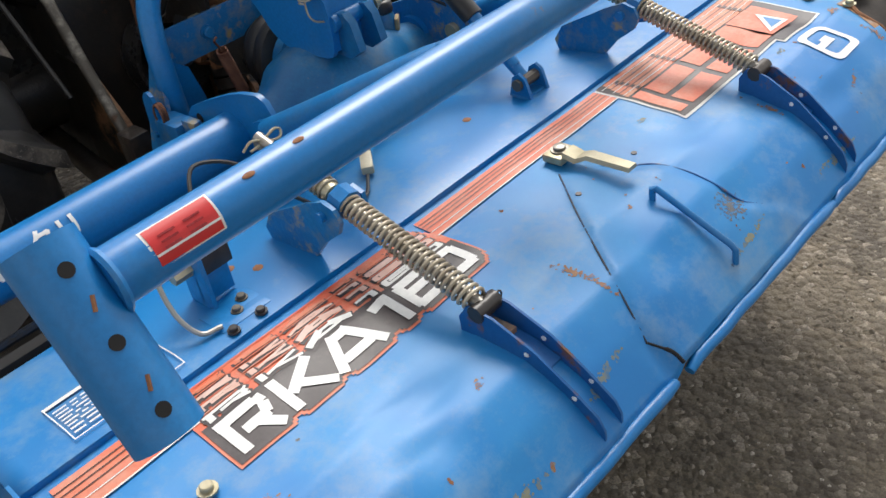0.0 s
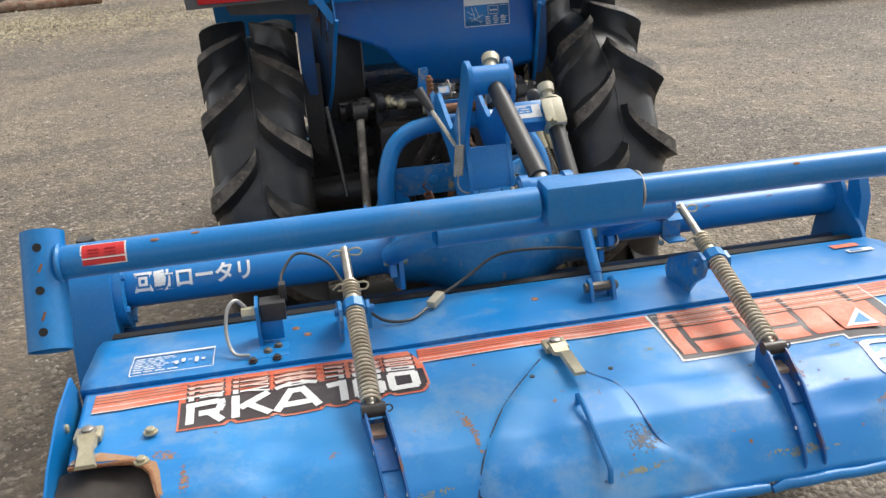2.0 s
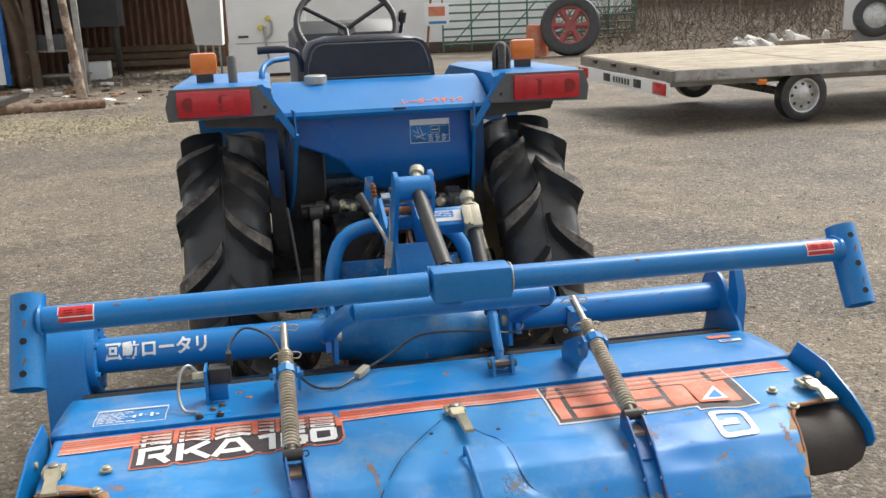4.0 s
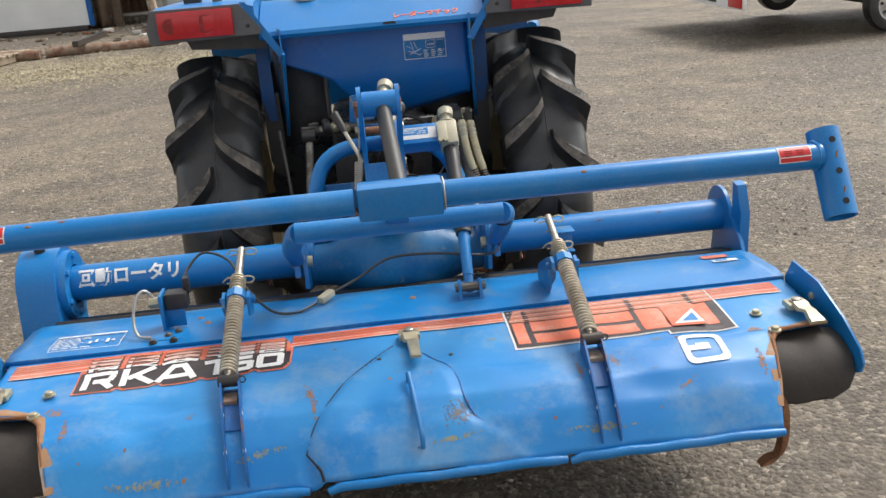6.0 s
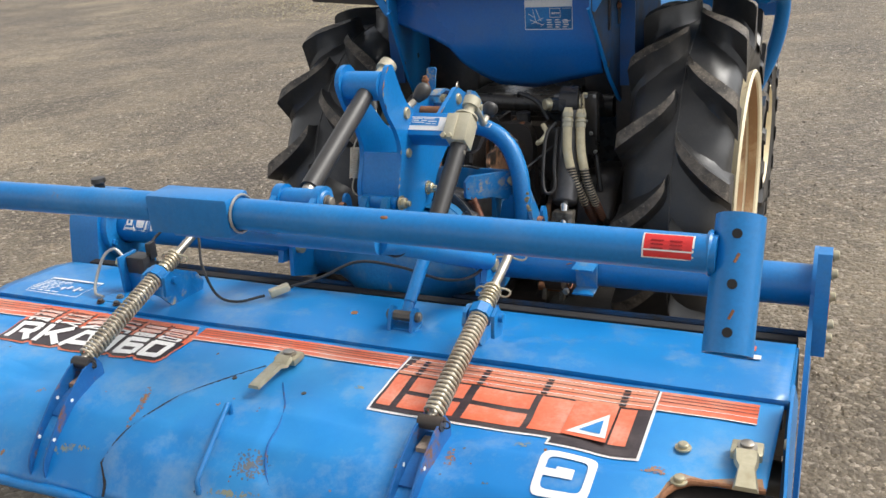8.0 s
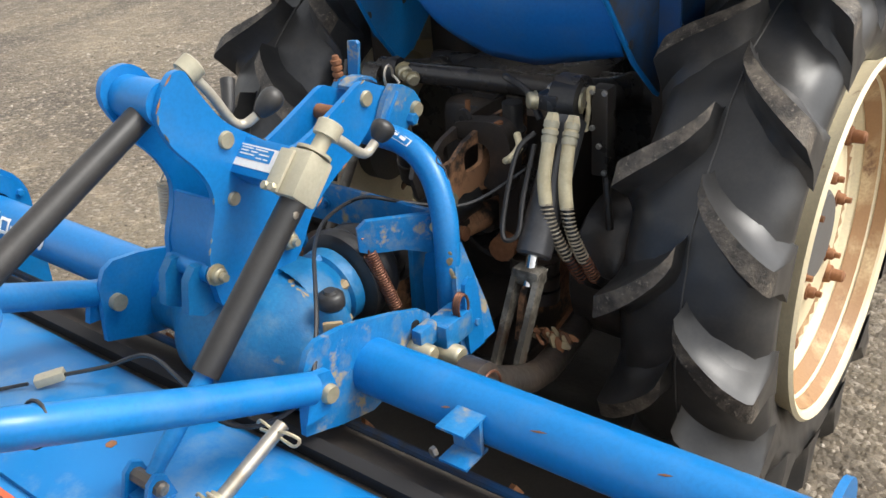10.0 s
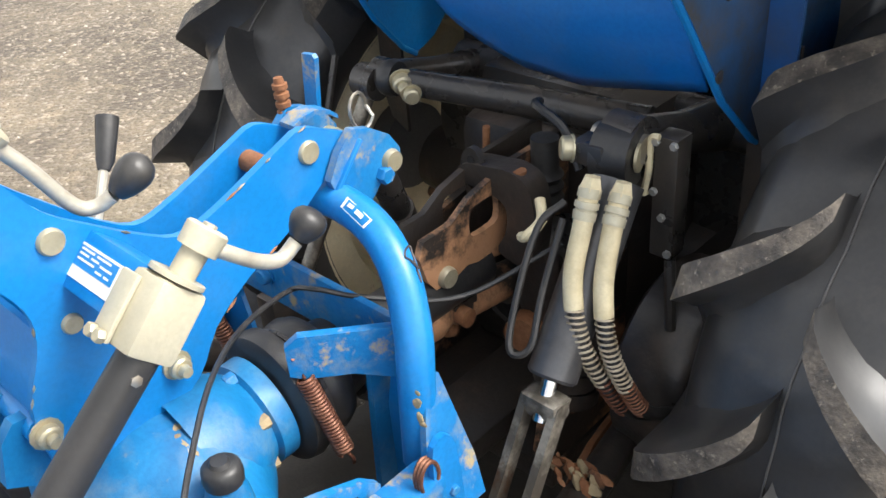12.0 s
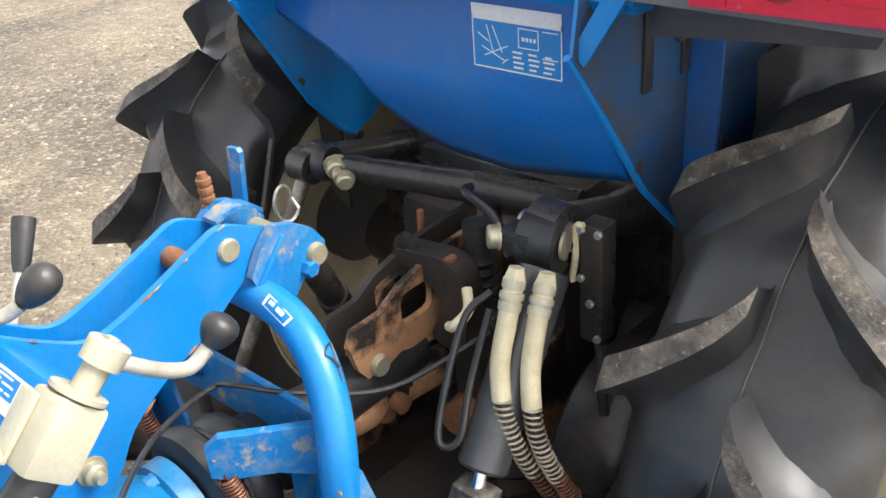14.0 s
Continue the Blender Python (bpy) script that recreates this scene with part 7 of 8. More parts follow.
part("hole_casting", plate(rounded(body), "y", 0.952, 0.034, bevel=0.005), black_grease, tractor, "black casting that frames a square hole", smooth=60)
part("casting_foot", plate(rounded([(0.080, 0.560), (0.120, 0.560), (0.118, 0.62), (0.116, 0.67), (0.084, 0.672), (0.078, 0.62)]), "y", 0.975, 0.030, bevel=0.005), black_grease, tractor, smooth=60)
cl = part("casting_lug", plate(rounded([(0.010, 0.755), (0.040, 0.757), (0.041, 0.776), (0.032, 0.792), (0.020, 0.793), (0.010, 0.780)]), "y", 0.944, 0.010, bevel=0.002), black_paint, tractor)
part("lug_hole", tube([(0.0255, 0.9384, 0.779), (0.0255, 0.9372, 0.779)], 0.0055, 14), hole_dark, cl)
part("rust_patch", tube([(0.094, 0.947, 0.7755), (0.094, 0.947, 0.7815)], 0.009, 10), rusty, tractor)
part("drawbar", box((-0.05, 0.86, 0.34), (0.06, 1.15, 0.38), 0.006), black_grease, tractor)
part("hitch_frame", box((-0.15, 0.93, 0.30), (0.15, 1.14, 0.34), 0.006), black_grease, tractor)
for x in (-0.15, 0.138):
    part("frame_plate", plate([(0.90, 0.34), (1.16, 0.34), (1.16, 0.62), (1.05, 0.60), (0.93, 0.46)], "x", x, 0.012, bevel=0.002), rust_black, tractor)
part("pto_guard", tube([(0.03, 0.70, 0.625), (0.03, 0.785, 0.612)], [0.046, 0.044], 20), black_plastic, tractor, "black drive shaft guard")
yk = part("rusty_yoke", tube([(0.03, 0.785, 0.612), (0.03, 0.80, 0.609), (0.03, 0.84, 0.603), (0.03, 0.86, 0.600)], [0.022, 0.032, 0.032, 0.024], 14), rust_black, tractor, "rusty universal joint of the drive shaft")
part("joint_cross", tube([(-0.008, 0.872, 0.598), (0.068, 0.872, 0.598)], 0.013, 12), rusty, yk)
part("joint_cross", tube([(0.03, 0.872, 0.560), (0.03, 0.872, 0.636)], 0.013, 12), rusty, yk)
part("joint_arm", box((0.006, 0.862, 0.585), (0.014, 0.905, 0.612), 0.003), rust_black, yk)
part("joint_arm", box((0.046, 0.862, 0.585), (0.054, 0.905, 0.612), 0.003), rust_black, yk)
part("drive_shaft", tube([(0.03, 0.895, 0.594), (0.03, 1.085, 0.563)], [0.026, 0.024], 14), rust_black, tractor, "rusty dark drive shaft")
part("swinging_bolt", tube([(0.08, 1.02, 0.54), (0.10, 0.93, 0.55)], 0.024, 12), rusty, tractor)
for z in (0.47, 0.50, 0.44):
    part("pulley", lathe([(-0.012, 0.0), (-0.012, 0.045), (0.012, 0.045), (0.012, 0.0)], (0.13, 0.99, z), (0, 0.2, 1), 22, closed=False), black_grease, tractor)
rnd = random.Random(8)
for k in range(26):
    a, rr = rnd.uniform(0, 6.28), 0.045 * rnd.random()
    q = V(0.243 + rr * math.cos(a), 0.852 + 0.6 * rr * math.sin(a), 0.448 + 0.014 * rnd.random())
    bm = bmesh.new()
    bmesh.ops.create_icosphere(bm, subdivisions=1, radius=rnd.uniform(0.005, 0.011), matrix=Matrix.Translation(q) @ pose(0, 0, 0, rnd.uniform(0, 90), rnd.uniform(0, 90), 0) @ Matrix.Diagonal((1.6, 0.7, 0.5, 1)))
    part("mud_clod", bm, (rusty, mud_tan, rusty)[k % 3], tractor, "rusty brown dirt caked on the link" if k == 0 else "")
part("check_chain", tube([(0.26, 0.78, 0.44), (0.20, 0.95, 0.40), (0.17, 1.15, 0.40)], 0.008, 6), rusty, tractor)
part("vertical_rod", tube([(-0.02, 1.02, 0.78), (-0.035, 1.02, 0.56)], 0.005, 8), rusty, tractor)

# rear panel with its curved lower edge
bm = bmesh.new()
levels = [1.0 - k / 14 for k in range(15)]
cols = 40
gridv = []
for t in levels:
    row = []
    for k in range(cols + 1):
        x = -0.262 + 0.532 * k / cols
        low = float(np.interp(x, [-0.262, -0.20, -0.155, -0.115, -0.085, -0.05, 0.0, 0.09, 0.15, 0.20, 0.27], [1.015, 0.990, 0.972, 0.950, 0.908, 0.880, 0.850, 0.842, 0.856, 0.868, 0.885]))
        z = low + (1.10 - low) * t
        y = 1.024 + 0.06 * max(0.0, (0.96 - z) / 0.12) ** 1.6
        row.append(bm.verts.new((x, y, z)))
    gridv.append(row)
for a, b in zip(gridv, gridv[1:]):
    for k in range(cols):
        bm.faces.new((a[k], b[k], b[k + 1], a[k + 1]))
panel = part("rear_panel", bm, blue_dark, tractor, "deep blue curved rear panel", smooth=60)
s0 = panel.modifiers.new("sheet", "SOLIDIFY")
s0.thickness = 0.004
lab = part("printed_plate", box((0.088, 1.0200, 0.992), (0.206, 1.0208, 1.062)), label_blue, panel, "blue and white printed instruction plate")
part("plate_band", box((0.088, 1.0192, 1.045), (0.206, 1.0198, 1.062)), white_ink, lab)
for x0, x1, z0, z1 in ((0.088, 0.206, 0.992, 0.9935), (0.088, 0.0893, 0.992, 1.05), (0.2047, 0.206, 0.992, 1.05)):
    part("plate_line", box((x0, 1.0192, z0), (x1, 1.0198, z1)), white_ink, lab)
rnd = random.Random(12)
for x0, x1, z0, z1 in ((0.150, 0.176, 1.0405, 1.0415), (0.150, 0.176, 1.020, 1.021), (0.150, 0.151, 1.021, 1.0405), (0.1755, 0.1765, 1.021, 1.0405), (0.181, 0.201, 1.0405, 1.0415), (0.181, 0.201, 1.012, 1.013)):
    part("plate_line", box((x0, 1.0194, z0), (x1, 1.0199, z1)), white_ink, lab)
for a, b in (((0.108, 1.040), (0.116, 1.010)), ((0.116, 1.040), (0.128, 1.012)), ((0.100, 1.016), (0.132, 1.003)), ((0.104, 1.006), (0.136, 1.020)), ((0.096, 1.030), (0.110, 1.022)), ((0.128, 1.000), (0.136, 1.006))):
    bm = quad_strip(bmesh.new(), (a[0], 1.0196, a[1]), (b[0], 1.0196, b[1]), 0.0012, (0, -1, 0))
    part("plate_line", bm, white_ink, lab, smooth=0)
for k in range(12):
    x = 0.142 + 0.020 * (k % 3) + rnd.uniform(0, 0.003)
    z = 0.997 + 0.0055 * (k // 3)
    part("print_bar", box((x, 1.0193, z), (x + rnd.uniform(0.008, 0.015), 1.0198, z + 0.0020)), white_ink, lab)
for k in range(4):
    part("print_bar", box((0.155 + 0.005 * k, 1.0193, 1.028), (0.158 + 0.005 * k, 1.0198, 1.032)), white_ink, lab)

# deck between the fenders
bm = bmesh.new()
prof = [(1.02, 1.084), (0.972, 1.086), (0.966, 1.096), (0.972, 1.106), (1.05, 1.142), (1.105, 1.164), (1.14, 1.173), (1.175, 1.177), (1.19, 1.172), (1.19, 1.12), (1.13, 1.12), (1.02, 1.094)]
ring_sweep(bm, [[(x, y, z) for y, z in prof] for x in (-0.300, 0.318)])
deck = part("seat_deck", bm, blue, tractor, "blue sloping deck behind the seat", smooth=30)
m = Matrix(((1, 0, 0, 0.155), (0, math.cos(0.432), -math.sin(0.432), 0.994), (0, math.sin(0.432), math.cos(0.432), 1.1168), (0, 0, 0, 1)))
bm = writing("\u30ec\u30fc\u30c0\u30fc\u30de\u30c1\u30c3\u30af", 0.029, m, bold=0.0011, squeeze=0.80)
part("lettering", bm, orange, deck, "orange lettering", smooth=0)
part("slot", box((0.035, 0.9645, 1.100), (0.07, 0.9675, 1.106)), black_plastic, deck)
part("deck_cap", tube([(-0.17, 1.15, 1.170), (-0.17, 1.15, 1.192), (-0.17, 1.15, 1.196)], [0.034, 0.034, 0.028], 20), galvanised, deck)


def fender(s, k):
    """One rear fender with its lamps."""
    o = 0.012
    bm = bmesh.new()
    rings = []
    for y, z, th in ((0.955, 1.178, 0.07), (0.985, 1.188, 0.085), (1.10, 1.186, 0.05), (1.60, 1.18, 0.03), (1.85, 1.09, 0.03), (1.98, 0.92, 0.03)):
        rings.append([(o + s * 0.315, y, z), (o + s * 0.345, y, z + 0.008), (o + s * 0.575, y, z + 0.004), (o + s * 0.592, y, z - 0.012), (o + s * 0.592, y, z - th), (o + s * 0.315, y, z - th)])
    ring_sweep(bm, rings)
    f = part("fender", bm, blue, tractor, "blue rear fender with tail lamp", smooth=35)
    wall = [(0.955, 1.112), (1.40, 1.14), (1.40, 0.94), (1.30, 0.87), (1.20, 0.80), (1.15, 0.788), (1.12, 0.808), (1.06, 0.872), (0.994, 0.975), (0.945, 1.048)]
    side = lambda y: o + s * (0.256 + 0.16 * (y - 0.95))
    bm = plate(wall, "x", 0.0, 0.004)
    for v in bm.verts:
        v.co.x += side(v.co.y)
    wall_ob = part("inner_wall", bm, blue, f, "blue inner fender wall with a tapered tail, its wheel side in a shaded grimy blue")
    # wheel-side faces take the darker blue, so the arch's shade is painted on
    wall_ob.data.materials.append(blue_shade_grime)
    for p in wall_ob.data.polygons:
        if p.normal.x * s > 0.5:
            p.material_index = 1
    part("wall_flange", tube([(side(y) - s * 0.003, y - 0.002, z) for y, z in ((0.945, 1.048), (0.994, 0.975), (1.06, 0.872), (1.12, 0.808), (1.15, 0.788))], 0.0045, 8), blue, f)
    part("gusset", plate([(o + s * 0.352, 1.190), (o + s * 0.336, 1.190), (o + s * 0.250, 1.050), (o + s * 0.264, 1.038), (o + s * 0.306, 1.103)], "y", 0.956, 0.006), blue, f)
    for y, z in ((1.045, 0.905), (1.175, 0.905)):
        part("wall_hole", tube([(side(y) - 0.0028, y, z), (side(y) + 0.0028, y, z)], [0.0075, 0.0075], 12), black_grease, f)
    # blackened plate gives the shadow under the fender behind the lamp
    part("fender_liner", plate([(o + s * 0.30, 1.06), (o + s * 0.30, 1.12), (o + s * 0.52, 1.12), (o + s * 0.50, 1.075)], "y", 1.004, 0.004), black_grease, f, "black plate behind the lamp that stands in for shade")
    # this plate's colour already holds the shade of the arch
    part("arch_plate", plate([(s * 0.296, 0.84), (s * 0.296, 1.12), (s * 0.333, 1.12), (s * 0.333, 0.90), (s * 0.318, 0.84)], "y", 1.12, 0.006), blue_shade, f, "blue plate inside the wheel arch with shade in its colour")
    # added black filler; closes the lit gap beside the tyre as deep shade
    part("arch_plate", plate([(s * 0.285, 0.66), (s * 0.285, 0.92), (s * 0.333, 0.92), (s * 0.333, 0.72), (s * 0.32, 0.68)], "y", 1.130, 0.006), black_grease, f, "black fill plate for the shade inside the wheel arch")
    for y in (1.05, 1.11):
        part("strap", box((side(y) + s * 0.003 - 0.002, y - 0.008, 0.985 + 0.1 * (y - 1.05)), (side(y) + s * 0.003 + 0.002, y + 0.008, 1.085), 0.001), black_grease, f)
    part("strap_bolt", bolt((side(1.10) + s * 0.004, 1.10, 1.035), (s, 0, 0), 0.006, 0.005, 0.009), rusty, f)
    # lamp housing
    hs = [(o + s * 0.600, 1.140), (o + s * 0.585, 1.187), (o + s * 0.352, 1.187), (o + s * 0.300, 1.118), (o + s * 0.305, 1.106), (o + s * 0.595, 1.100)]
    bm = plate(hs, "y", 0.962, 0.03, bevel=0.003)
    h = part("tail_lamp", bm, lamp_grey, tractor, "grey tail lamp housing with a red lens")
    part("lens", box((min(o + s * 0.372, o + s * 0.568), 0.935, 1.110), (max(o + s * 0.372, o + s * 0.568), 0.948, 1.180), 0.004), lens_red, h, "red tail lamp lens")
    for x in (0.43, 0.47, 0.51):
        part("lens_rib", box((o + s * x - 0.018, 0.9335, 1.125), (o + s * x + 0.012, 0.9352, 1.165), 0.001), lens_red, h)
    for x, r in ((0.445, 0.024), (0.535, 0.020)):
        part("bulb_field", tube([(o + s * x, 0.9352, 1.145), (o + s * x, 0.9340, 1.145)], r, 20), lens_dark, h, "darker round bulb field in the lens")
    part("lens_bar", box((min(o + s * 0.405, o + s * 0.402), 0.9335, 1.114), (max(o + s * 0.405, o + s * 0.402), 0.9352, 1.176), 0.001), lens_red, h)
    part("screw", bolt((o + s * 0.335, 0.947, 1.130), (0, -1, 0), 0.006, 0.003), black_grease, h)
    ix = -0.488 if s < 0 else 0.466
    ind = part("indicator", box((ix - 0.037, 1.122, 1.212), (ix + 0.037, 1.160, 1.274), 0.010), lens_orange, tractor, "orange turn indicator lamp on the fender")
    part("indicator_foot", box((ix - 0.024, 1.127, 1.180), (ix + 0.024, 1.155, 1.214), 0.003), black_plastic, ind)
    bx0 = -0.405 if s < 0 else 0.372
    part("grab_post", tube([(bx0, 1.03, 1.18), (bx0, 1.03, 1.262), (bx0, 1.03, 1.268)], [0.013, 0.013, 0.009], 12), lamp_grey if s < 0 else black_paint, tractor)


fender(-1, 0)
fender(1, 1)
part("grab_rail", tube(smooth_path([(-0.325, 1.15, 1.16), (-0.325, 1.17, 1.21), (-0.30, 1.25, 1.235), (-0.24, 1.45, 1.235)], 5), 0.009, 10), blue, tractor, "blue grab rail")
part("grab_hoop", tube(smooth_path([(0.355, 1.04, 1.18), (0.355, 1.04, 1.24), (0.365, 1.045, 1.262), (0.385, 1.05, 1.262), (0.395, 1.05, 1.24), (0.395, 1.05, 1.18)], 4), 0.009, 8), black_paint, tractor)
# seat
bm = bmesh.new()
rings = []
for y, z, hw, th in ((1.27, 1.16, 0.190, 0.05), (1.265, 1.20, 0.206, 0.07), (1.275, 1.255, 0.203, 0.07), (1.285, 1.285, 0.186, 0.06), (1.295, 1.302, 0.13, 0.04)):
    ring = []
    for k in range(20):
        a = 2 * math.pi * k / 20
        ca, sa = math.cos(a), math.sin(a)
        ring.append((0.005 + hw * math.copysign(abs(ca) ** 0.45, ca), y + th / 2 + th / 2 * math.copysign(abs(sa) ** 0.6, sa) + 0.05 * (abs(ca)) ** 4, z))
    rings.append(ring)
ring_sweep(bm, rings)
seat = part("seat", bm, vinyl, tractor, "black vinyl tractor seat", smooth=60)
part("pedestal", box((-0.16, 1.29, 0.985), (0.17, 1.62, 1.19), 0.02), black_paint, seat, "black seat pedestal")
part("cushion", box((-0.20, 1.33, 1.185), (0.21, 1.70, 1.235), 0.03, seg=3), vinyl, seat)
shell = [(-0.202, 1.168), (0.212, 1.168), (0.206, 1.215), (0.192, 1.262), (0.178, 1.280), (0.155, 1.288), (-0.145, 1.288), (-0.168, 1.280), (-0.182, 1.262), (-0.196, 1.215)]
part("back_panel", plate(shell, "y", 1.262, 0.010, bevel=0.003), vinyl, seat, "blue-black panel on the seat back")
part("panel_piping", tube([(x * 0.93, 1.2565, 1.228 + (z - 1.228) * 0.86) for x, z in shell], 0.0032, 6, closed=True), lamp_grey, seat, "grey worn piping")
part("armrest", tube(smooth_path([(-0.335, 1.28, 1.268), (-0.290, 1.28, 1.270), (-0.240, 1.28, 1.268), (-0.212, 1.28, 1.252), (-0.200, 1.29, 1.20)], 4), [0.012] * 8 + [0.009] * 9, 10), vinyl, seat)
# steering wheel, dash, bonnet
swc, swn = V(-0.02, 1.70, 1.335), V(0, -0.75, 0.66).normalized()
u, w = frame_of(swn)
sw0 = part("steering_wheel", tube([swc + 0.175 * (math.cos(a) * u + math.sin(a) * w) for a in (k * 6.283 / 36 for k in range(36))], 0.0125, 10, closed=True), black_plastic, tractor, "black steering wheel")
for k in range(3):
    a = k * 2.094 + 0.5
    part("spoke", tube([swc - swn * 0.03, swc + 0.17 * (math.cos(a) * u + math.sin(a) * w)], 0.008, 8), black_plastic, sw0)
part("column", tube([swc - swn * 0.03, swc - swn * 0.35], 0.03, 12), lamp_grey, sw0)
bm = bmesh.new()
rings = []
for y, z0, z1, hw in ((1.84, 0.95, 1.30, 0.20), (1.90, 0.92, 1.345, 0.215), (2.05, 0.9, 1.33, 0.22)):
    rings.append([(-hw, y, z0), (hw, y, z0), (hw, y, z1 - 0.03), (hw - 0.03, y, z1), (-hw + 0.03, y, z1), (-hw, y, z1 - 0.03)])
ring_sweep(bm, rings)
part("dashboard", bm, lamp_grey, tractor, "grey dashboard cowl")
bm = bmesh.new()
rings = []
for y, z0, z1, hw in ((2.05, 0.72, 1.30, 0.215), (2.6, 0.70, 1.25, 0.21), (3.05, 0.66, 1.18, 0.20), (3.12, 0.66, 1.12, 0.18)):
    rings.append([(-hw, y, z0), (hw, y, z0), (hw, y, z1 - 0.05), (hw - 0.04, y, z1), (-hw + 0.04, y, z1), (-hw, y, z1 - 0.05)])
ring_sweep(bm, rings)
part("bonnet", bm, blue, tractor, "blue engine bonnet")
for s in (-1, 1):
    part("footplate", box((s * 0.30 - 0.15, 1.72, 0.42), (s * 0.30 + 0.15, 2.25, 0.445), 0.004), blue_worn, tractor, "blue footplate")
part("step_guard", tube(smooth_path([(0.58, 1.70, 0.98), (0.62, 1.86, 0.96), (0.60, 1.90, 0.80), (0.52, 1.90, 0.60)], 5), 0.022, 10), blue, tractor)
part("gear_stick", tube([(0.12, 1.75, 1.0), (0.18, 1.72, 1.33)], [0.008, 0.007], 8), black_paint, tractor)
part("gear_knob", tube([(0.18, 1.72, 1.33), (0.185, 1.718, 1.365), (0.186, 1.717, 1.375)], [0.013, 0.015, 0.006], 10), black_plastic, tractor)

# ---- trailer ----
trailer = thing("trailer", (5.5, 8.9, 0), "flatbed trailer with a weathered plank deck on the yard", "trailer")
TO, TD = V(3.95, 7.58, 0.0), V(0.9995, 0.03, 0)
TN = V(-0.03, 0.9995, 0.02)
TM = Matrix(((TD.x, TN.x, 0, TO.x), (TD.y, TN.y, -0.02, TO.y), (0, 0.02, 1, 0), (0, 0, 0, 1)))
TL, TW = 5.6, 2.7
for k in range(10):
    y = TW * k / 10
    part("deck_plank", box((0.0, y + 0.004, 0.618), (TL, y + TW / 10 - 0.004, 0.645), 0.003, m=TM), wood_pale, trailer)
for y0, y1 in ((-0.025, 0.0), (TW, TW + 0.025)):
    part("side_board", box((0, y0, 0.525), (TL, y1, 0.640), 0.004, m=TM), worn_rail, trailer, "worn whitish side rail")
for k in range(5):
    part("hinge", box((0.5 + 1.1 * k, -0.04, 0.57), (0.62 + 1.1 * k, -0.025, 0.605), 0.004, m=TM), galvanised, trailer)
part("tail_board", box((-0.03, 0.0, 0.515), (0.0, TW, 0.635), 0.004, m=TM), wood_grey, trailer)
part("light_board", box((-0.06, 0.02, 0.350), (-0.03, TW - 0.02, 0.510), 0.005, m=TM), white_paint, trailer, "white lamp board")
pl = part("number_plate", box((-0.068, 0.95, 0.380), (-0.06, 1.55, 0.490), 0.002, m=TM), white_ink, trailer, "white number plate with dark bars")
for k in range(6):
    part("plate_bar", box((-0.071, 1.01 + 0.085 * k, 0.400), (-0.068, 1.065 + 0.085 * k, 0.470), m=TM), charcoal, pl)
for y in (0.70, 1.60):
    part("reflector", box((-0.068, y, 0.390), (-0.06, y + 0.20, 0.485), 0.002, m=TM), black_plastic, trailer)
for y in (0.06, TW - 0.36):
    part("tail_lamp", box((-0.085, y, 0.372), (-0.055, y + 0.30, 0.498), 0.01, m=TM), lens_red, trailer, "red trailer tail lamp")
for k in range(4):
    part("hinge", box((-0.06, 0.3 + 0.6 * k, 0.575), (-0.03, 0.42 + 0.6 * k, 0.615), 0.005, m=TM), black_paint, trailer)
part("side_lamp", box((0.98, -0.045, 0.445), (1.08, -0.02, 0.505), 0.005, m=TM), lens_orange, trailer)
for y in (0.35, TW - 0.35):
    part("chassis_rail", box((0.1, y - 0.04, 0.43), (TL + 0.6, y + 0.04, 0.60), 0.004, m=TM), galvanised, trailer)
part("axle", box((1.55, 0.1, 0.25), (1.65, TW - 0.1, 0.33), 0.01, m=TM), black_paint, trailer)
for y in (0.10, TW - 0.10):
    c = TM @ V(1.60, y, 0.29)
    ax = TM.to_3x3() @ V(0, -1 if y < 1 else 1, 0)
    tw = part("wheel", lathe([(-0.075, 0.19), (-0.085, 0.24), (-0.07, 0.285), (-0.04, 0.29), (0.04, 0.29), (0.07, 0.285), (0.085, 0.24), (0.075, 0.19)], c, ax, 40), rubber, trailer, "small trailer wheel with a grey rim")
    part("rim", lathe([(0.075, 0.192), (0.07, 0.175), (0.02, 0.16), (0.035, 0.10), (0.055, 0.06), (0.055, 0.0), (0.0, 0.0), (-0.06, 0.19)], c, ax, 32, closed=False), rim_grey, tw, "grey steel rim")
    for k in range(8):
        a = k * 0.785
        u, w = frame_of(ax)
        part("rim_hole", tube([c + ax * 0.026 + 0.125 * (math.cos(a) * u + math.sin(a) * w), c + ax * 0.034 + 0.125 * (math.cos(a) * u + math.sin(a) * w)], 0.018, 8), black_grease, tw)
for k, (a, b) in enumerate(((1.9, 0.0), (3.6, 0.4))):
    part("deck_seam", box((a, 0.3 + b, 0.6455), (a + 0.02, TW - 0.3 + b * 0.5, 0.6475), m=TM), wood_dark, trailer, "dark gap between the deck boards")
part("drawbar", tube([TM @ V(TL, TW / 2, 0.5), TM @ V(TL + 1.3, TW / 2, 0.45)], 0.05, 8), galvanised, trailer)
part("front_support", box((TL - 0.3, 0.3, 0.0), (TL - 0.2, 0.42, 0.5), 0.005, m=TM), galvanised, trailer)

# ---- far side of the yard ----
shed = thing("shed", (-6.5, 24, 0), "open dark shed with rust-brown sheet walls", "shed")
part("back_wall", box((-14.0, 25.5, 0.0), (-1.4, 25.7, 3.4)), rust_sheet, shed, "rust-brown sheet wall")
for k in range(34):
    part("sheet_rib", box((-8.2 + 0.2 * k, 25.42, 0.0), (-8.12 + 0.2 * k, 25.5, 3.4), 0.01), rust_sheet, shed)
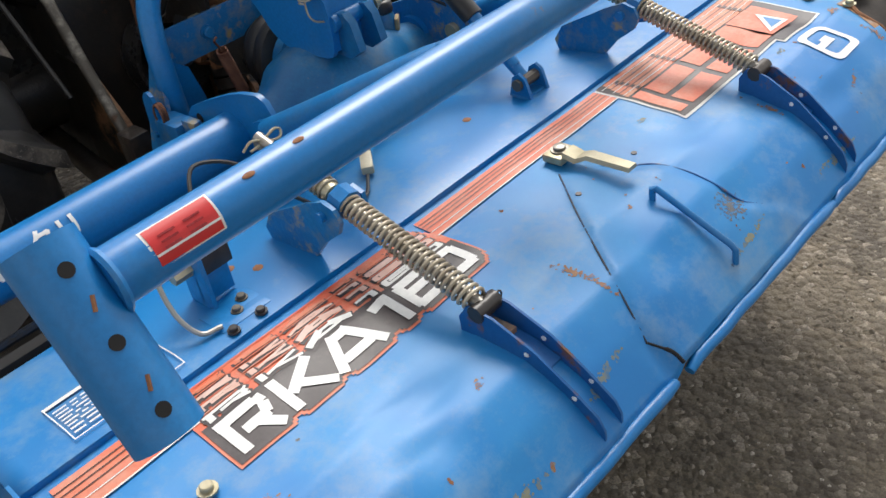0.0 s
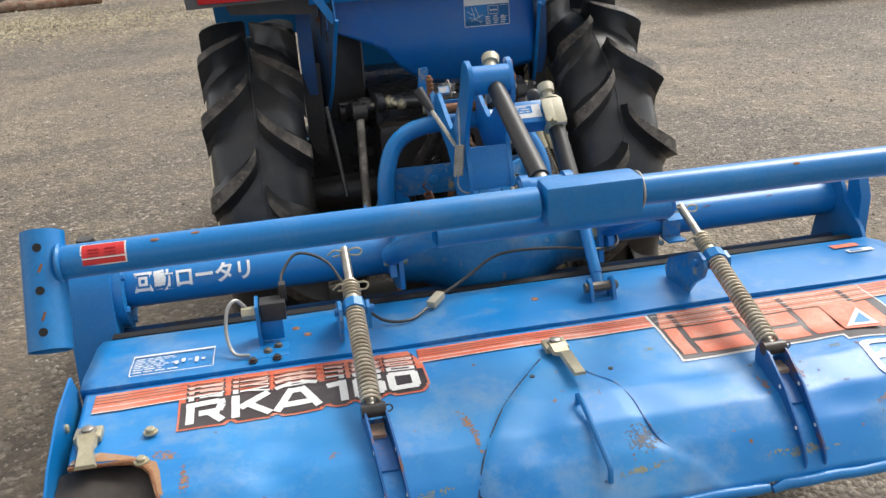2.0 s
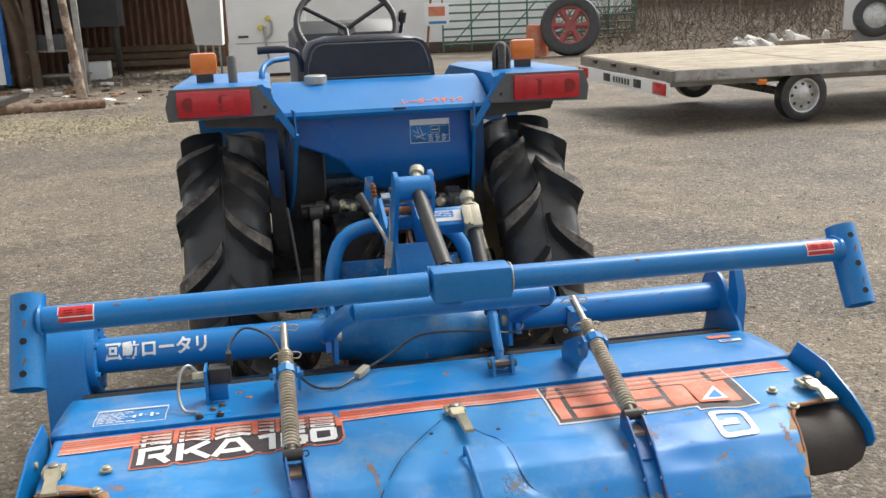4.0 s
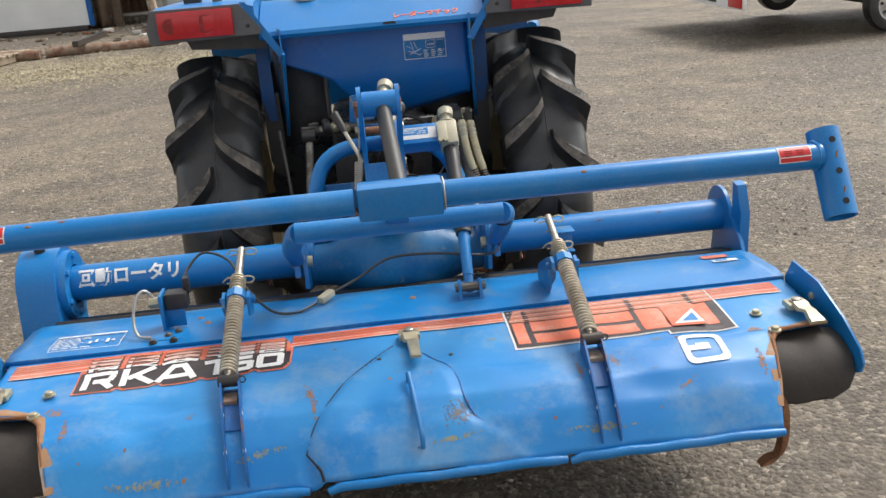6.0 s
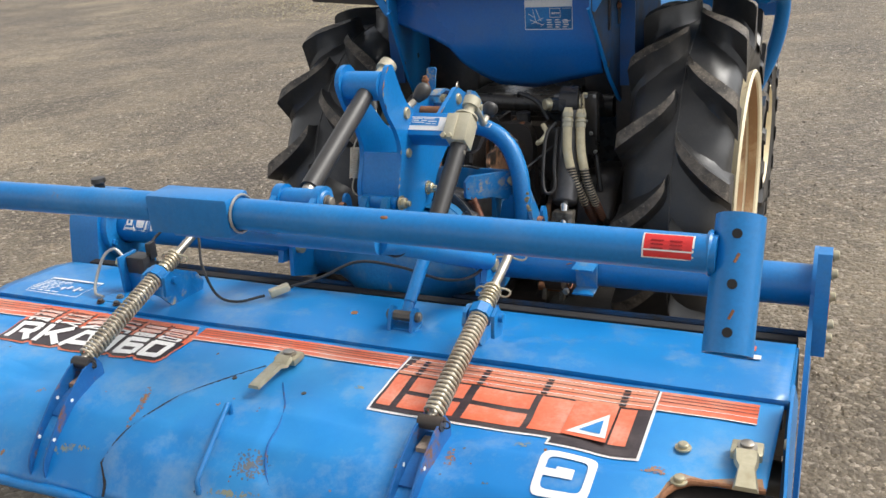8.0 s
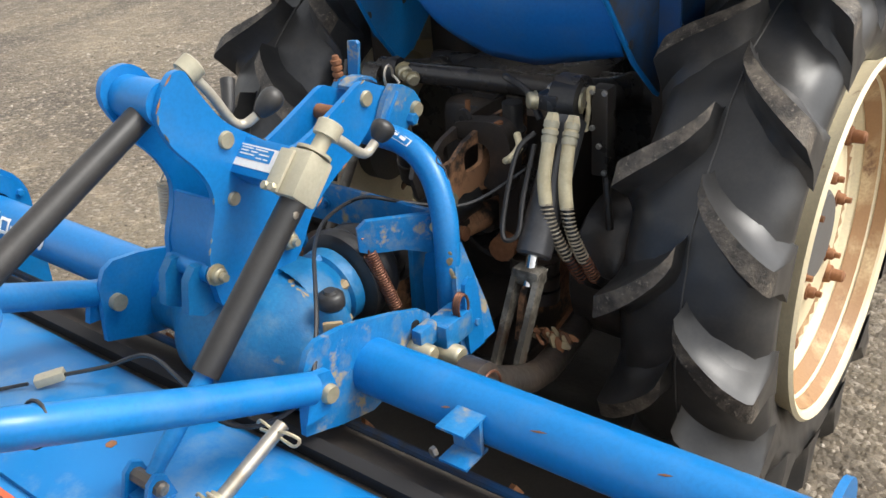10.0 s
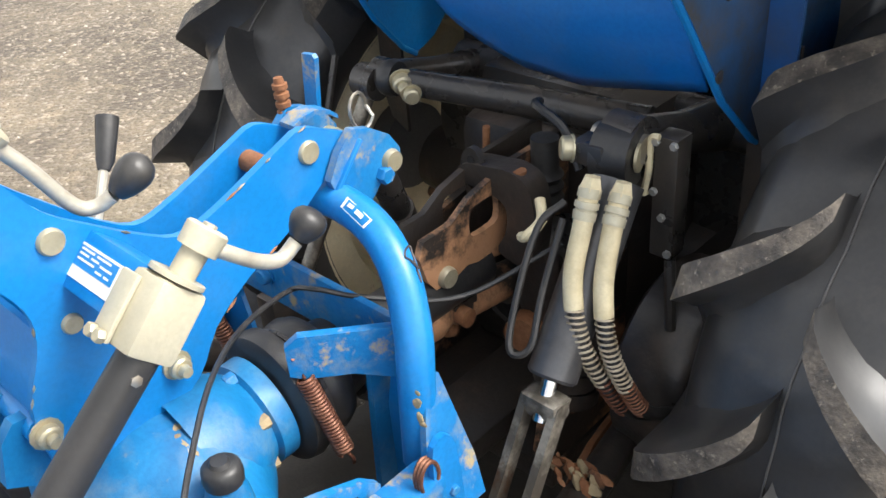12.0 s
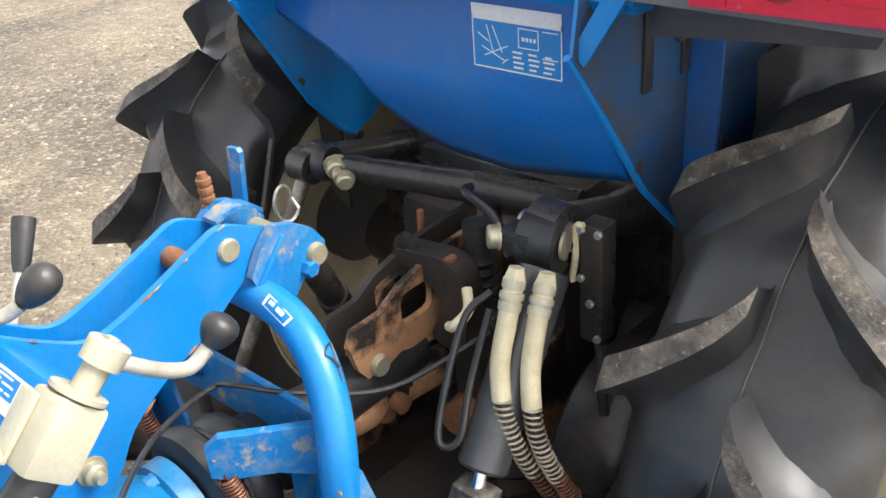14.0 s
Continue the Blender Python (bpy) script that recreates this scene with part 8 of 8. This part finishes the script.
part("roof", box((-14.2, 19.5, 3.3), (-1.2, 25.9, 3.45), 0.02), grey_sheet, shed)
for x in (-13.5, -9.6, -5.4):
    part("post", box((x, 19.8, 0), (x + 0.16, 19.96, 3.3), 0.01), wood_dark, shed)
part("side_wall", box((-14.1, 19.6, 0), (-13.9, 25.6, 3.4)), rust_sheet, shed)
lp = thing("wall_panel", (-6.6, 19.4, 0), "dirty white flat panel with a blue edge strip standing by the shed", "panel")
part("sheet", box((-9.2, 19.40, 0.12), (-5.84, 19.50, 2.9), 0.01), white_paint, lp)
part("edge_strip", box((-5.84, 19.38, 0.10), (-5.74, 19.52, 2.9), 0.01), blue_dark, lp, "blue edge strip")
part("sill", box((-9.2, 19.42, 0.0), (-5.9, 19.6, 0.12), 0.01), black_grease, lp)
tank = thing("tank", (-4.7, 23.4, 0), "dark grey steel tank raised on posts in the shed", "tank")
part("body", box((-5.5, 23.0, 1.22), (-3.92, 24.0, 2.9), 0.04), dark_sheet, tank)
for x in (-5.4, -4.12):
    part("post", box((x, 23.1, 0.0), (x + 0.14, 23.25, 1.22), 0.01), black_grease, tank)
for k in range(3):
    solo("slat", box((-5.2, 25.36 - 0.01 * k, 0.10 + 0.2 * k), (-1.5, 25.40 - 0.01 * k, 0.26 + 0.2 * k), 0.01), wood_dark, "dark old board along the foot of the shed wall", "board", group="boards at the shed wall")
bm = bmesh.new()
rows = []
for j in range(17):
    z = 0.02 + 2.9 * j / 16
    row = []
    for k in range(25):
        f = k / 24
        x = -5.92 + (0.62 - 0.20 * abs(z - 0.9)) * f
        row.append(bm.verts.new((x, 19.95 + 0.09 * math.sin(9 * f + 1.5 * z) + 0.10 * noise.noise(V(x * 3, z * 1.5, 2)), z)))
    rows.append(row)
for a, b in zip(rows, rows[1:]):
    for k in range(24):
        bm.faces.new((a[k], a[k + 1], b[k + 1], b[k]))
tarp = solo("tarpaulin", bm, tarp_mat, "brown crumpled tarpaulin hanging in the shed", "tarpaulin", smooth=70)
tsol = tarp.modifiers.new("cloth", "SOLIDIFY")
tsol.thickness = 0.012
solo("grey_post", box((-3.99, 17.6, 0.0), (-3.88, 17.71, 3.3), 0.010), galvanised, "grey square steel post at the shed front", "post")
solo("pale_slat", box((-4.98, 19.7, 0.75), (-4.86, 19.76, 3.0), 0.006, m=None), worn_rail, "pale upright slat behind the work table", "slat")
solo("white_box", box((-5.0, 21.6, 0.0), (-4.1, 22.2, 0.42), 0.03, m=None), white_paint, "dirty white box lying under the shed", "box")
trough = thing("hopper", (-1.9, 21.5, 0), "dirty white sheet-metal hopper on short legs", "hopper")
bm = bmesh.new()
ring_sweep(bm, [[(-1.98, 21.2, 0.74), (-1.35, 21.2, 0.70), (-1.35, 22.6, 0.70), (-1.98, 22.6, 0.74)], [(-2.12, 21.0, 2.4), (-1.30, 21.0, 2.4), (-1.30, 22.8, 2.4), (-2.12, 22.8, 2.4)]])
part("body", bm, white_paint, trough)
for x in (-1.95, -1.78, -1.60, -1.45):
    part("leg", box((x, 21.21, 0), (x + 0.05, 21.28, 0.74), 0.005), galvanised, trough)
cab_ = thing("cabinet", (-0.35, 20.6, 0), "tall dirty white steel cabinet with gas fittings", "cabinet")
part("body", box((-1.15, 20.0, 0.06), (0.62, 21.4, 2.9), 0.02), white_paint, cab_)
part("plinth", box((-1.1, 20.05, 0.0), (0.55, 21.3, 0.06)), black_paint, cab_)
part("seam", box((-0.98, 19.985, 0.75), (0.55, 19.997, 0.765)), grey_sheet, cab_)
part("vent", box((-0.93, 19.98, 0.88), (-0.70, 19.997, 0.93)), black_paint, cab_)
part("gas_pipe", tube(smooth_path([(-0.32, 19.94, 1.12), (-0.33, 19.93, 0.90), (-0.30, 19.93, 0.62), (-0.26, 19.94, 0.25)], 5), 0.028, 8), galvanised, cab_, "grey gas hose with yellow valves")
part("valve_wheel", lathe([(-0.03, 0.0), (-0.03, 0.05), (0.0, 0.065), (0.03, 0.05), (0.03, 0.0)], (-0.42, 19.92, 1.10), (0, -1, 0.2), 14, closed=False), valve_yellow, cab_, "yellow valve wheel")
part("valve_wheel", lathe([(-0.03, 0.0), (-0.03, 0.05), (0.0, 0.065), (0.03, 0.05), (0.03, 0.0)], (-0.24, 19.92, 1.30), (0, -1, 0.2), 14, closed=False), valve_yellow, cab_)
part("gas_pipe", tube(smooth_path([(-0.24, 19.93, 1.30), (-0.16, 19.93, 1.18), (-0.18, 19.93, 0.98), (-0.30, 19.93, 0.85)], 5), 0.03, 8), galvanised, cab_)
solo("white_wall", box((0.7, 27.5, 0.0), (11.6, 27.8, 3.2)), white_paint, "long white wall across the yard", "wall", "structure")
solo("wall_base", box((0.7, 27.35, 0.0), (11.6, 27.5, 0.35), 0.02), soil, "low earth kerb along the wall", "kerb", "structure")

gate = thing("gate", (7.6, 24.6, 0), "old green steel field gate leaning by the wall", "gate")
for k in range(6):
    z = 0.35 + 0.22 * k
    part("rail", tube([(4.7, 24.6, z), (10.6, 24.7, z + 0.02)], 0.028, 8), green_paint, gate)
for k in range(8):
    x = 4.7 + 0.84 * k
    part("upright", tube([(x, 24.6 + 0.014 * k, 0.15), (x, 24.6 + 0.014 * k, 1.6)], 0.026, 8), green_paint, gate)
for k in range(4):
    x = 4.9 + 1.4 * k
    part("brace", tube([(x, 24.58, 0.3), (x + 1.2, 24.6, 1.5)], 0.02, 8), green_paint, gate)
sign = thing("sign_post", (3.6, 20.5, 0), "small printed sign board on a thin rusty post", "sign")
part("post", tube([(3.45, 20.4, 0.0), (3.62, 20.4, 1.6)], 0.03, 8), rusty, sign)
part("board", box((3.45, 20.36, 0.98), (4.05, 20.40, 1.50), 0.01), white_paint, sign)
part("print_bar", box((3.55, 20.35, 1.02), (3.98, 20.36, 1.08)), label_blue, sign)
part("print_bar", box((3.55, 20.35, 1.2), (3.95, 20.36, 1.42)), orange_faded, sign)
post = solo("pole", tube([(-3.68, 15.9, 0.0), (-3.72, 15.9, 0.7), (-3.78, 15.9, 1.4), (-3.88, 15.9, 3.2)], [0.095, 0.082, 0.072, 0.068], 12), flaked, "rusty flaking steel pole standing by the shed", "pole")
bench = thing("bench", (-5.0, 20.2, 0), "old grey steel work table with a lower shelf", "table")
for z in (0.20, 0.74):
    part("board", box((-5.70, 20.0, z), (-4.30, 20.6, z + 0.05), 0.01), wood_grey, bench)
for x in (-5.66, -4.42):
    for y in (20.02, 20.5):
        part("leg", box((x, y, 0), (x + 0.08, y + 0.08, 0.75), 0.006), galvanised, bench)
solo("grey_case", box((-5.60, 20.05, 0.79), (-4.75, 20.5, 1.12), 0.03), dark_sheet, "dark grey metal case on the work table", "case")
for k, (x0, y0, x1, y1, r) in enumerate(((-4.95, 13.45, -2.92, 13.75, 0.085), (-7.2, 13.2, -5.0, 13.35, 0.09))):
    bm = tube([V(x0, y0, r).lerp(V(x1, y1, r * 0.9), f) + V(0, 0, 0.01 * math.sin(9 * f + k)) for f in (0, 0.2, 0.4, 0.6, 0.8, 1.0)], [r, r * 0.96, r, r * 0.93, r * 0.98, r * 0.9], 12)
    solo("log", bm, old_bark, "grey-brown old log lying on the ground", "log", group="old logs")
bm = box((-4.42, 13.1, 0.165), (-4.33, 14.9, 0.255), 0.006)
solo("steel_pipe", bm, black_grease, "dark square steel pipe resting across the log", "pipe")
bw = thing("old_tyre", (7.75, 22.3, 0), "large old tyre with a faded red spoked wheel", "tyre")
wc = V(7.75, 22.3, 0.80)
wa = V(-0.32, -0.93, 0.15).normalized()
part("tyre", lathe([(-0.16, 0.50), (-0.20, 0.62), (-0.17, 0.76), (-0.10, 0.80), (0.10, 0.80), (0.17, 0.76), (0.20, 0.62), (0.16, 0.50)], wc, wa, 44), rubber, bw)
part("rim", lathe([(0.15, 0.52), (0.14, 0.46), (0.02, 0.44), (-0.14, 0.46), (-0.14, 0.50)], wc, wa, 40), wheel_red, bw)
part("hub", lathe([(0.08, 0.0), (0.08, 0.16), (0.0, 0.18), (0.0, 0.0)], wc, wa, 20, closed=False), wheel_red, bw)
u, w = frame_of(wa)
for k in range(6):
    a = k * 1.047
    e = math.cos(a) * u + math.sin(a) * w
    part("spoke", tube([wc + wa * 0.04 + e * 0.14, wc + wa * 0.03 + e * 0.46], [0.07, 0.11], 6), wheel_red, bw)
solo("barrel", lathe([(0, 0.0), (0, 0.28), (0.1, 0.30), (0.75, 0.30), (0.85, 0.28), (0.85, 0.0)], (7.0, 22.9, 0.0), (0, 0, 1), 24, closed=False), orange_faded, "faded orange drum behind the big wheel", "drum")

caravan = thing("caravan", (16.6, 19.2, 0), "white caravan end with ribbed sheet and spare wheel", "caravan")
part("body", box((14.7, 18.3, 0.45), (19.0, 20.6, 2.7), 0.06), white_paint, caravan)
for k in range(8):
    part("sheet_rib", box((14.69, 18.28, 0.55 + 0.2 * k), (18.9, 18.30, 0.58 + 0.2 * k), 0.004), grey_sheet, caravan)
part("base", box((14.9, 18.4, 0.1), (18.9, 20.4, 0.45), 0.02), grey_sheet, caravan)
part("corner_post", box((14.62, 18.26, 0.02), (14.72, 18.36, 0.7), 0.01), galvanised, caravan)
sc = V(13.95, 18.2, 0.85)
sx = V(-0.45, -0.88, 0.1).normalized()
tw = part("spare_tyre", lathe([(-0.12, 0.30), (-0.14, 0.38), (-0.10, 0.50), (0.10, 0.50), (0.14, 0.38), (0.12, 0.30)], sc, sx, 36), rubber, caravan)
part("rim", lathe([(0.10, 0.31), (0.02, 0.28), (0.06, 0.12), (0.06, 0.0), (-0.1, 0.0), (-0.1, 0.31)], sc, sx, 28, closed=False), rim_grey, tw)
part("bracket", tube([sc - sx * 0.1, (14.6, 18.4, 0.75)], 0.06, 8), galvanised, caravan)

# earth bank with brush
bm = bmesh.new()
rows = []
for j, (y, h) in enumerate(((22.0, 0.0), (22.6, 0.10), (23.6, 0.28), (25.0, 0.55), (27.0, 0.95), (30.0, 1.6), (36.0, 3.0), (48.0, 5.0))):
    row = []
    for k in range(61):
        x = 8.2 + 0.7 * k
        yy = y - 0.10 * (x - 8.2) * (1 if j == 0 else 0.9) + 0.5 * noise.noise(V(x * 0.4, y, 2))
        row.append(bm.verts.new((x, yy, max(-0.05, h * min(1, 0.25 + (x - 8.2) / 4) + (0.22 * noise.noise(V(x * 0.9, y * 0.9, 7)) if j else -0.05)))))
    rows.append(row)
for a, b in zip(rows, rows[1:]):
    for k in range(60):
        bm.faces.new((a[k], a[k + 1], b[k + 1], b[k]))
solo("bank", bm, soil, "low earth bank covered with dead leaves", "bank", "structure", smooth=60)
bm = bmesh.new()
rnd = random.Random(21)
for k in range(1500):
    x = rnd.uniform(9.0, 26)
    y = rnd.uniform(22.4, 29) - 0.09 * (x - 8.2)
    z = 0.05 + max(0, (y + 0.09 * (x - 8.2) - 22.3)) * 0.17 - 0.1
    q = V(x, y, z)
    d = V(rnd.uniform(-0.8, 0.8), rnd.uniform(-0.5, 0.5), rnd.uniform(0.2, 1.2))
    l = rnd.uniform(0.5, 1.8)
    p = [q]
    for j in range(3):
        d = (d + V(rnd.uniform(-0.4, 0.4), rnd.uniform(-0.4, 0.4), rnd.uniform(-0.5, 0.2))).normalized()
        p.append(p[-1] + d * l / 3)
    tube(p, [0.011, 0.008, 0.006, 0.003], 4, bm)
tagged(part("brush", bm, twig, None, "", 0), "tangle of bare grey-brown twigs and dead stems on the bank", "brush", "", "stuff")
bm = bmesh.new()
for k in range(5200):
    x = rnd.uniform(8.5, 26)
    y = rnd.uniform(21.6, 27) - 0.09 * (x - 8.2)
    z = max(0.02, (y + 0.09 * (x - 8.2) - 22.2) * 0.19 * min(1, 0.25 + (x - 8.2) / 4)) + 0.06
    s = rnd.uniform(0.025, 0.075)
    m = Matrix.Translation((x, y, z)) @ pose(0, 0, 0, rnd.uniform(-60, 60), rnd.uniform(-60, 60), rnd.uniform(0, 360))
    vs = [bm.verts.new(m @ V(a * s, b * s, c * s)) for a, b, c in ((-1, 0, 0), (0, -0.5, 0.2), (1, 0, 0), (0, 0.5, 0.2))]
    bm.faces.new(vs)
leaf_mat = material("dry_leaf", (0.2, 0.15, 0.1), 0.8, second=(0.42, 0.38, 0.3), spread=(0.45, 0.55), scale=3.0)
tagged(part("leaf_litter", bm, leaf_mat, None, "", 0, recalc=False), "dry leaves and pale scraps on the bank", "leaves", "", "stuff")
# dark board fence along the top of the bank
fence = thing("board_fence", (19, 27.5, 0), "dark brown weathered upright board fence behind the bank", "fence")
for k in range(110):
    x = 11.7 + 0.16 * k
    y = 27.9 - 0.08 * (x - 11.7) + 0.02 * rnd.uniform(-1, 1)
    part("board", box((x, y, 0.3), (x + 0.145, y + 0.025, 3.3 + rnd.uniform(-0.12, 0.12)), 0.004), wood_dark, fence)
# tall dead stems in front of it
bm = bmesh.new()
for k in range(420):
    x = rnd.uniform(9.5, 25)
    y = rnd.uniform(24.5, 27.0) - 0.09 * (x - 8.2)
    q = V(x, y, 0.25)
    l = rnd.uniform(0.7, 2.2)
    lean = V(rnd.uniform(-0.25, 0.25), rnd.uniform(-0.15, 0.15), 1)
    tube([q, q + lean * l * 0.5, q + lean * l + V(rnd.uniform(-0.15, 0.15), 0, 0)], [0.009, 0.007, 0.003], 4, bm)
tagged(part("dead_stems", bm, twig, None, "", 0), "upright bare dead stems before the board fence", "stems", "", "stuff")
# pale rubble heap beyond the trailer
for k in range(26):
    x, y = 12.2 + rnd.uniform(-1.1, 1.3), 19.4 + rnd.uniform(-0.4, 0.4)
    s = rnd.uniform(0.08, 0.28)
    bm = bmesh.new()
    bmesh.ops.create_icosphere(bm, subdivisions=1, radius=s, matrix=Matrix.Translation((x, y, 0.1 + 0.25 * rnd.random())) @ pose(0, 0, 0, rnd.uniform(0, 90), rnd.uniform(0, 90), 0) @ Matrix.Diagonal((1.5, 0.8, 0.5, 1)))
    solo("rubble_stone", bm, litter_mat, "pale broken concrete lump in a heap", "rubble", group="rubble heap", smooth=0)
solo("timber", box((12.0, 19.0, 0.2), (13.6, 19.15, 0.32), 0.01, m=None), wood_old, "grey timber lying on the rubble heap", "timber")
# scrap and litter by the shed
for k in range(120):
    x, y = rnd.uniform(-7.5, -1.2), rnd.uniform(13.9, 19.5)
    s = rnd.uniform(0.02, 0.06) if k % 3 else rnd.uniform(0.05, 0.15)
    bm = box((-s, -s * 0.6, 0), (s, s * 0.6, s * 0.5), s * 0.1, m=Matrix.Translation((x, y, 0.0)) @ pose(0, 0, 0, rnd.uniform(-12, 12), rnd.uniform(-12, 12), rnd.uniform(0, 360)))
    solo("scrap", bm, (litter_mat, wood_dark, rusty, wood_dark, soil)[k % 5], "small piece of scrap lying by the shed", "scrap", group="scrap by the shed")
# pallet and red crate
pal = thing("pallet", (-6.3, 13.2, 0), "grey wooden pallet lying on the gravel", "pallet")
PM = Matrix.Translation((-6.3, 13.3, 0)) @ pose(0, 0, 0, 0, 0, -6)
for k in range(5):
    part("board", box((-1.0, -0.5 + 0.21 * k, 0.13), (1.0, -0.34 + 0.21 * k, 0.155), 0.004, m=PM), wood_old, pal)
for x in (-0.95, -0.07, 0.81):
    part("bearer", box((x, -0.5, 0.02), (x + 0.14, 0.5, 0.13), 0.004, m=PM), wood_old, pal)
for k in range(5):
    x = -9.2 + 0.35 * k
    bm = bmesh.new()
    bmesh.ops.create_icosphere(bm, subdivisions=2, radius=0.22, matrix=Matrix.Translation((x, 12.9 + 0.2 * (k % 2), 0.12)) @ Matrix.Diagonal((1.3, 0.8, 0.6, 1)))
    solo("white_bag", bm, white_paint, "crumpled white plastic bag on the ground", "bag", group="white bags")
# high wall of trees and sheds far behind closes the yard
solo("hedge_wall", box((-60, 49.0, 0), (70, 49.5, 5.0)), soil, "dark distant bank behind the yard", "bank", "structure")
gravel("rubble", 1500, ((-5.7, -1.5), (18.6, 23.4)), 0.06, 8, "dark leaves, rubble and pale scraps on the shed floor")
gravel("rubble", 1100, ((-7.2, -2.4), (13.2, 16.5)), 0.032, 9, "bark pieces and rubble round the old logs")
# pale wood chips and straw in front of the logs
rnd = random.Random(31)
bm = bmesh.new()
for k in range(24000):
    x, y = rnd.gauss(-4.0, 1.9), rnd.gauss(12.0, 0.75) - 0.9 * abs(rnd.gauss(0, 1.0))
    q = rnd.uniform(0.005, 0.022)
    m = Matrix.Translation((x, y, ground_height(x, y) + 0.012)) @ pose(0, 0, 0, rnd.uniform(-25, 25), rnd.uniform(-25, 25), rnd.uniform(0, 360))
    vs = [bm.verts.new(m @ V(a * q, b * q, c * q)) for a, b, c in ((-1, -0.25, 0), (1, -0.3, 0.1), (0.9, 0.3, 0), (-0.9, 0.25, 0.1))]
    bm.faces.new(vs)
chip_mat = material("pale_wood_chip", (0.50, 0.44, 0.29), 0.9, second=(0.33, 0.27, 0.17), scale=2.0)
tagged(part("wood_chips", bm, chip_mat, None, "", 0, recalc=False), "pale wood chips and straw strewn before the logs", "wood chips", "", "stuff")
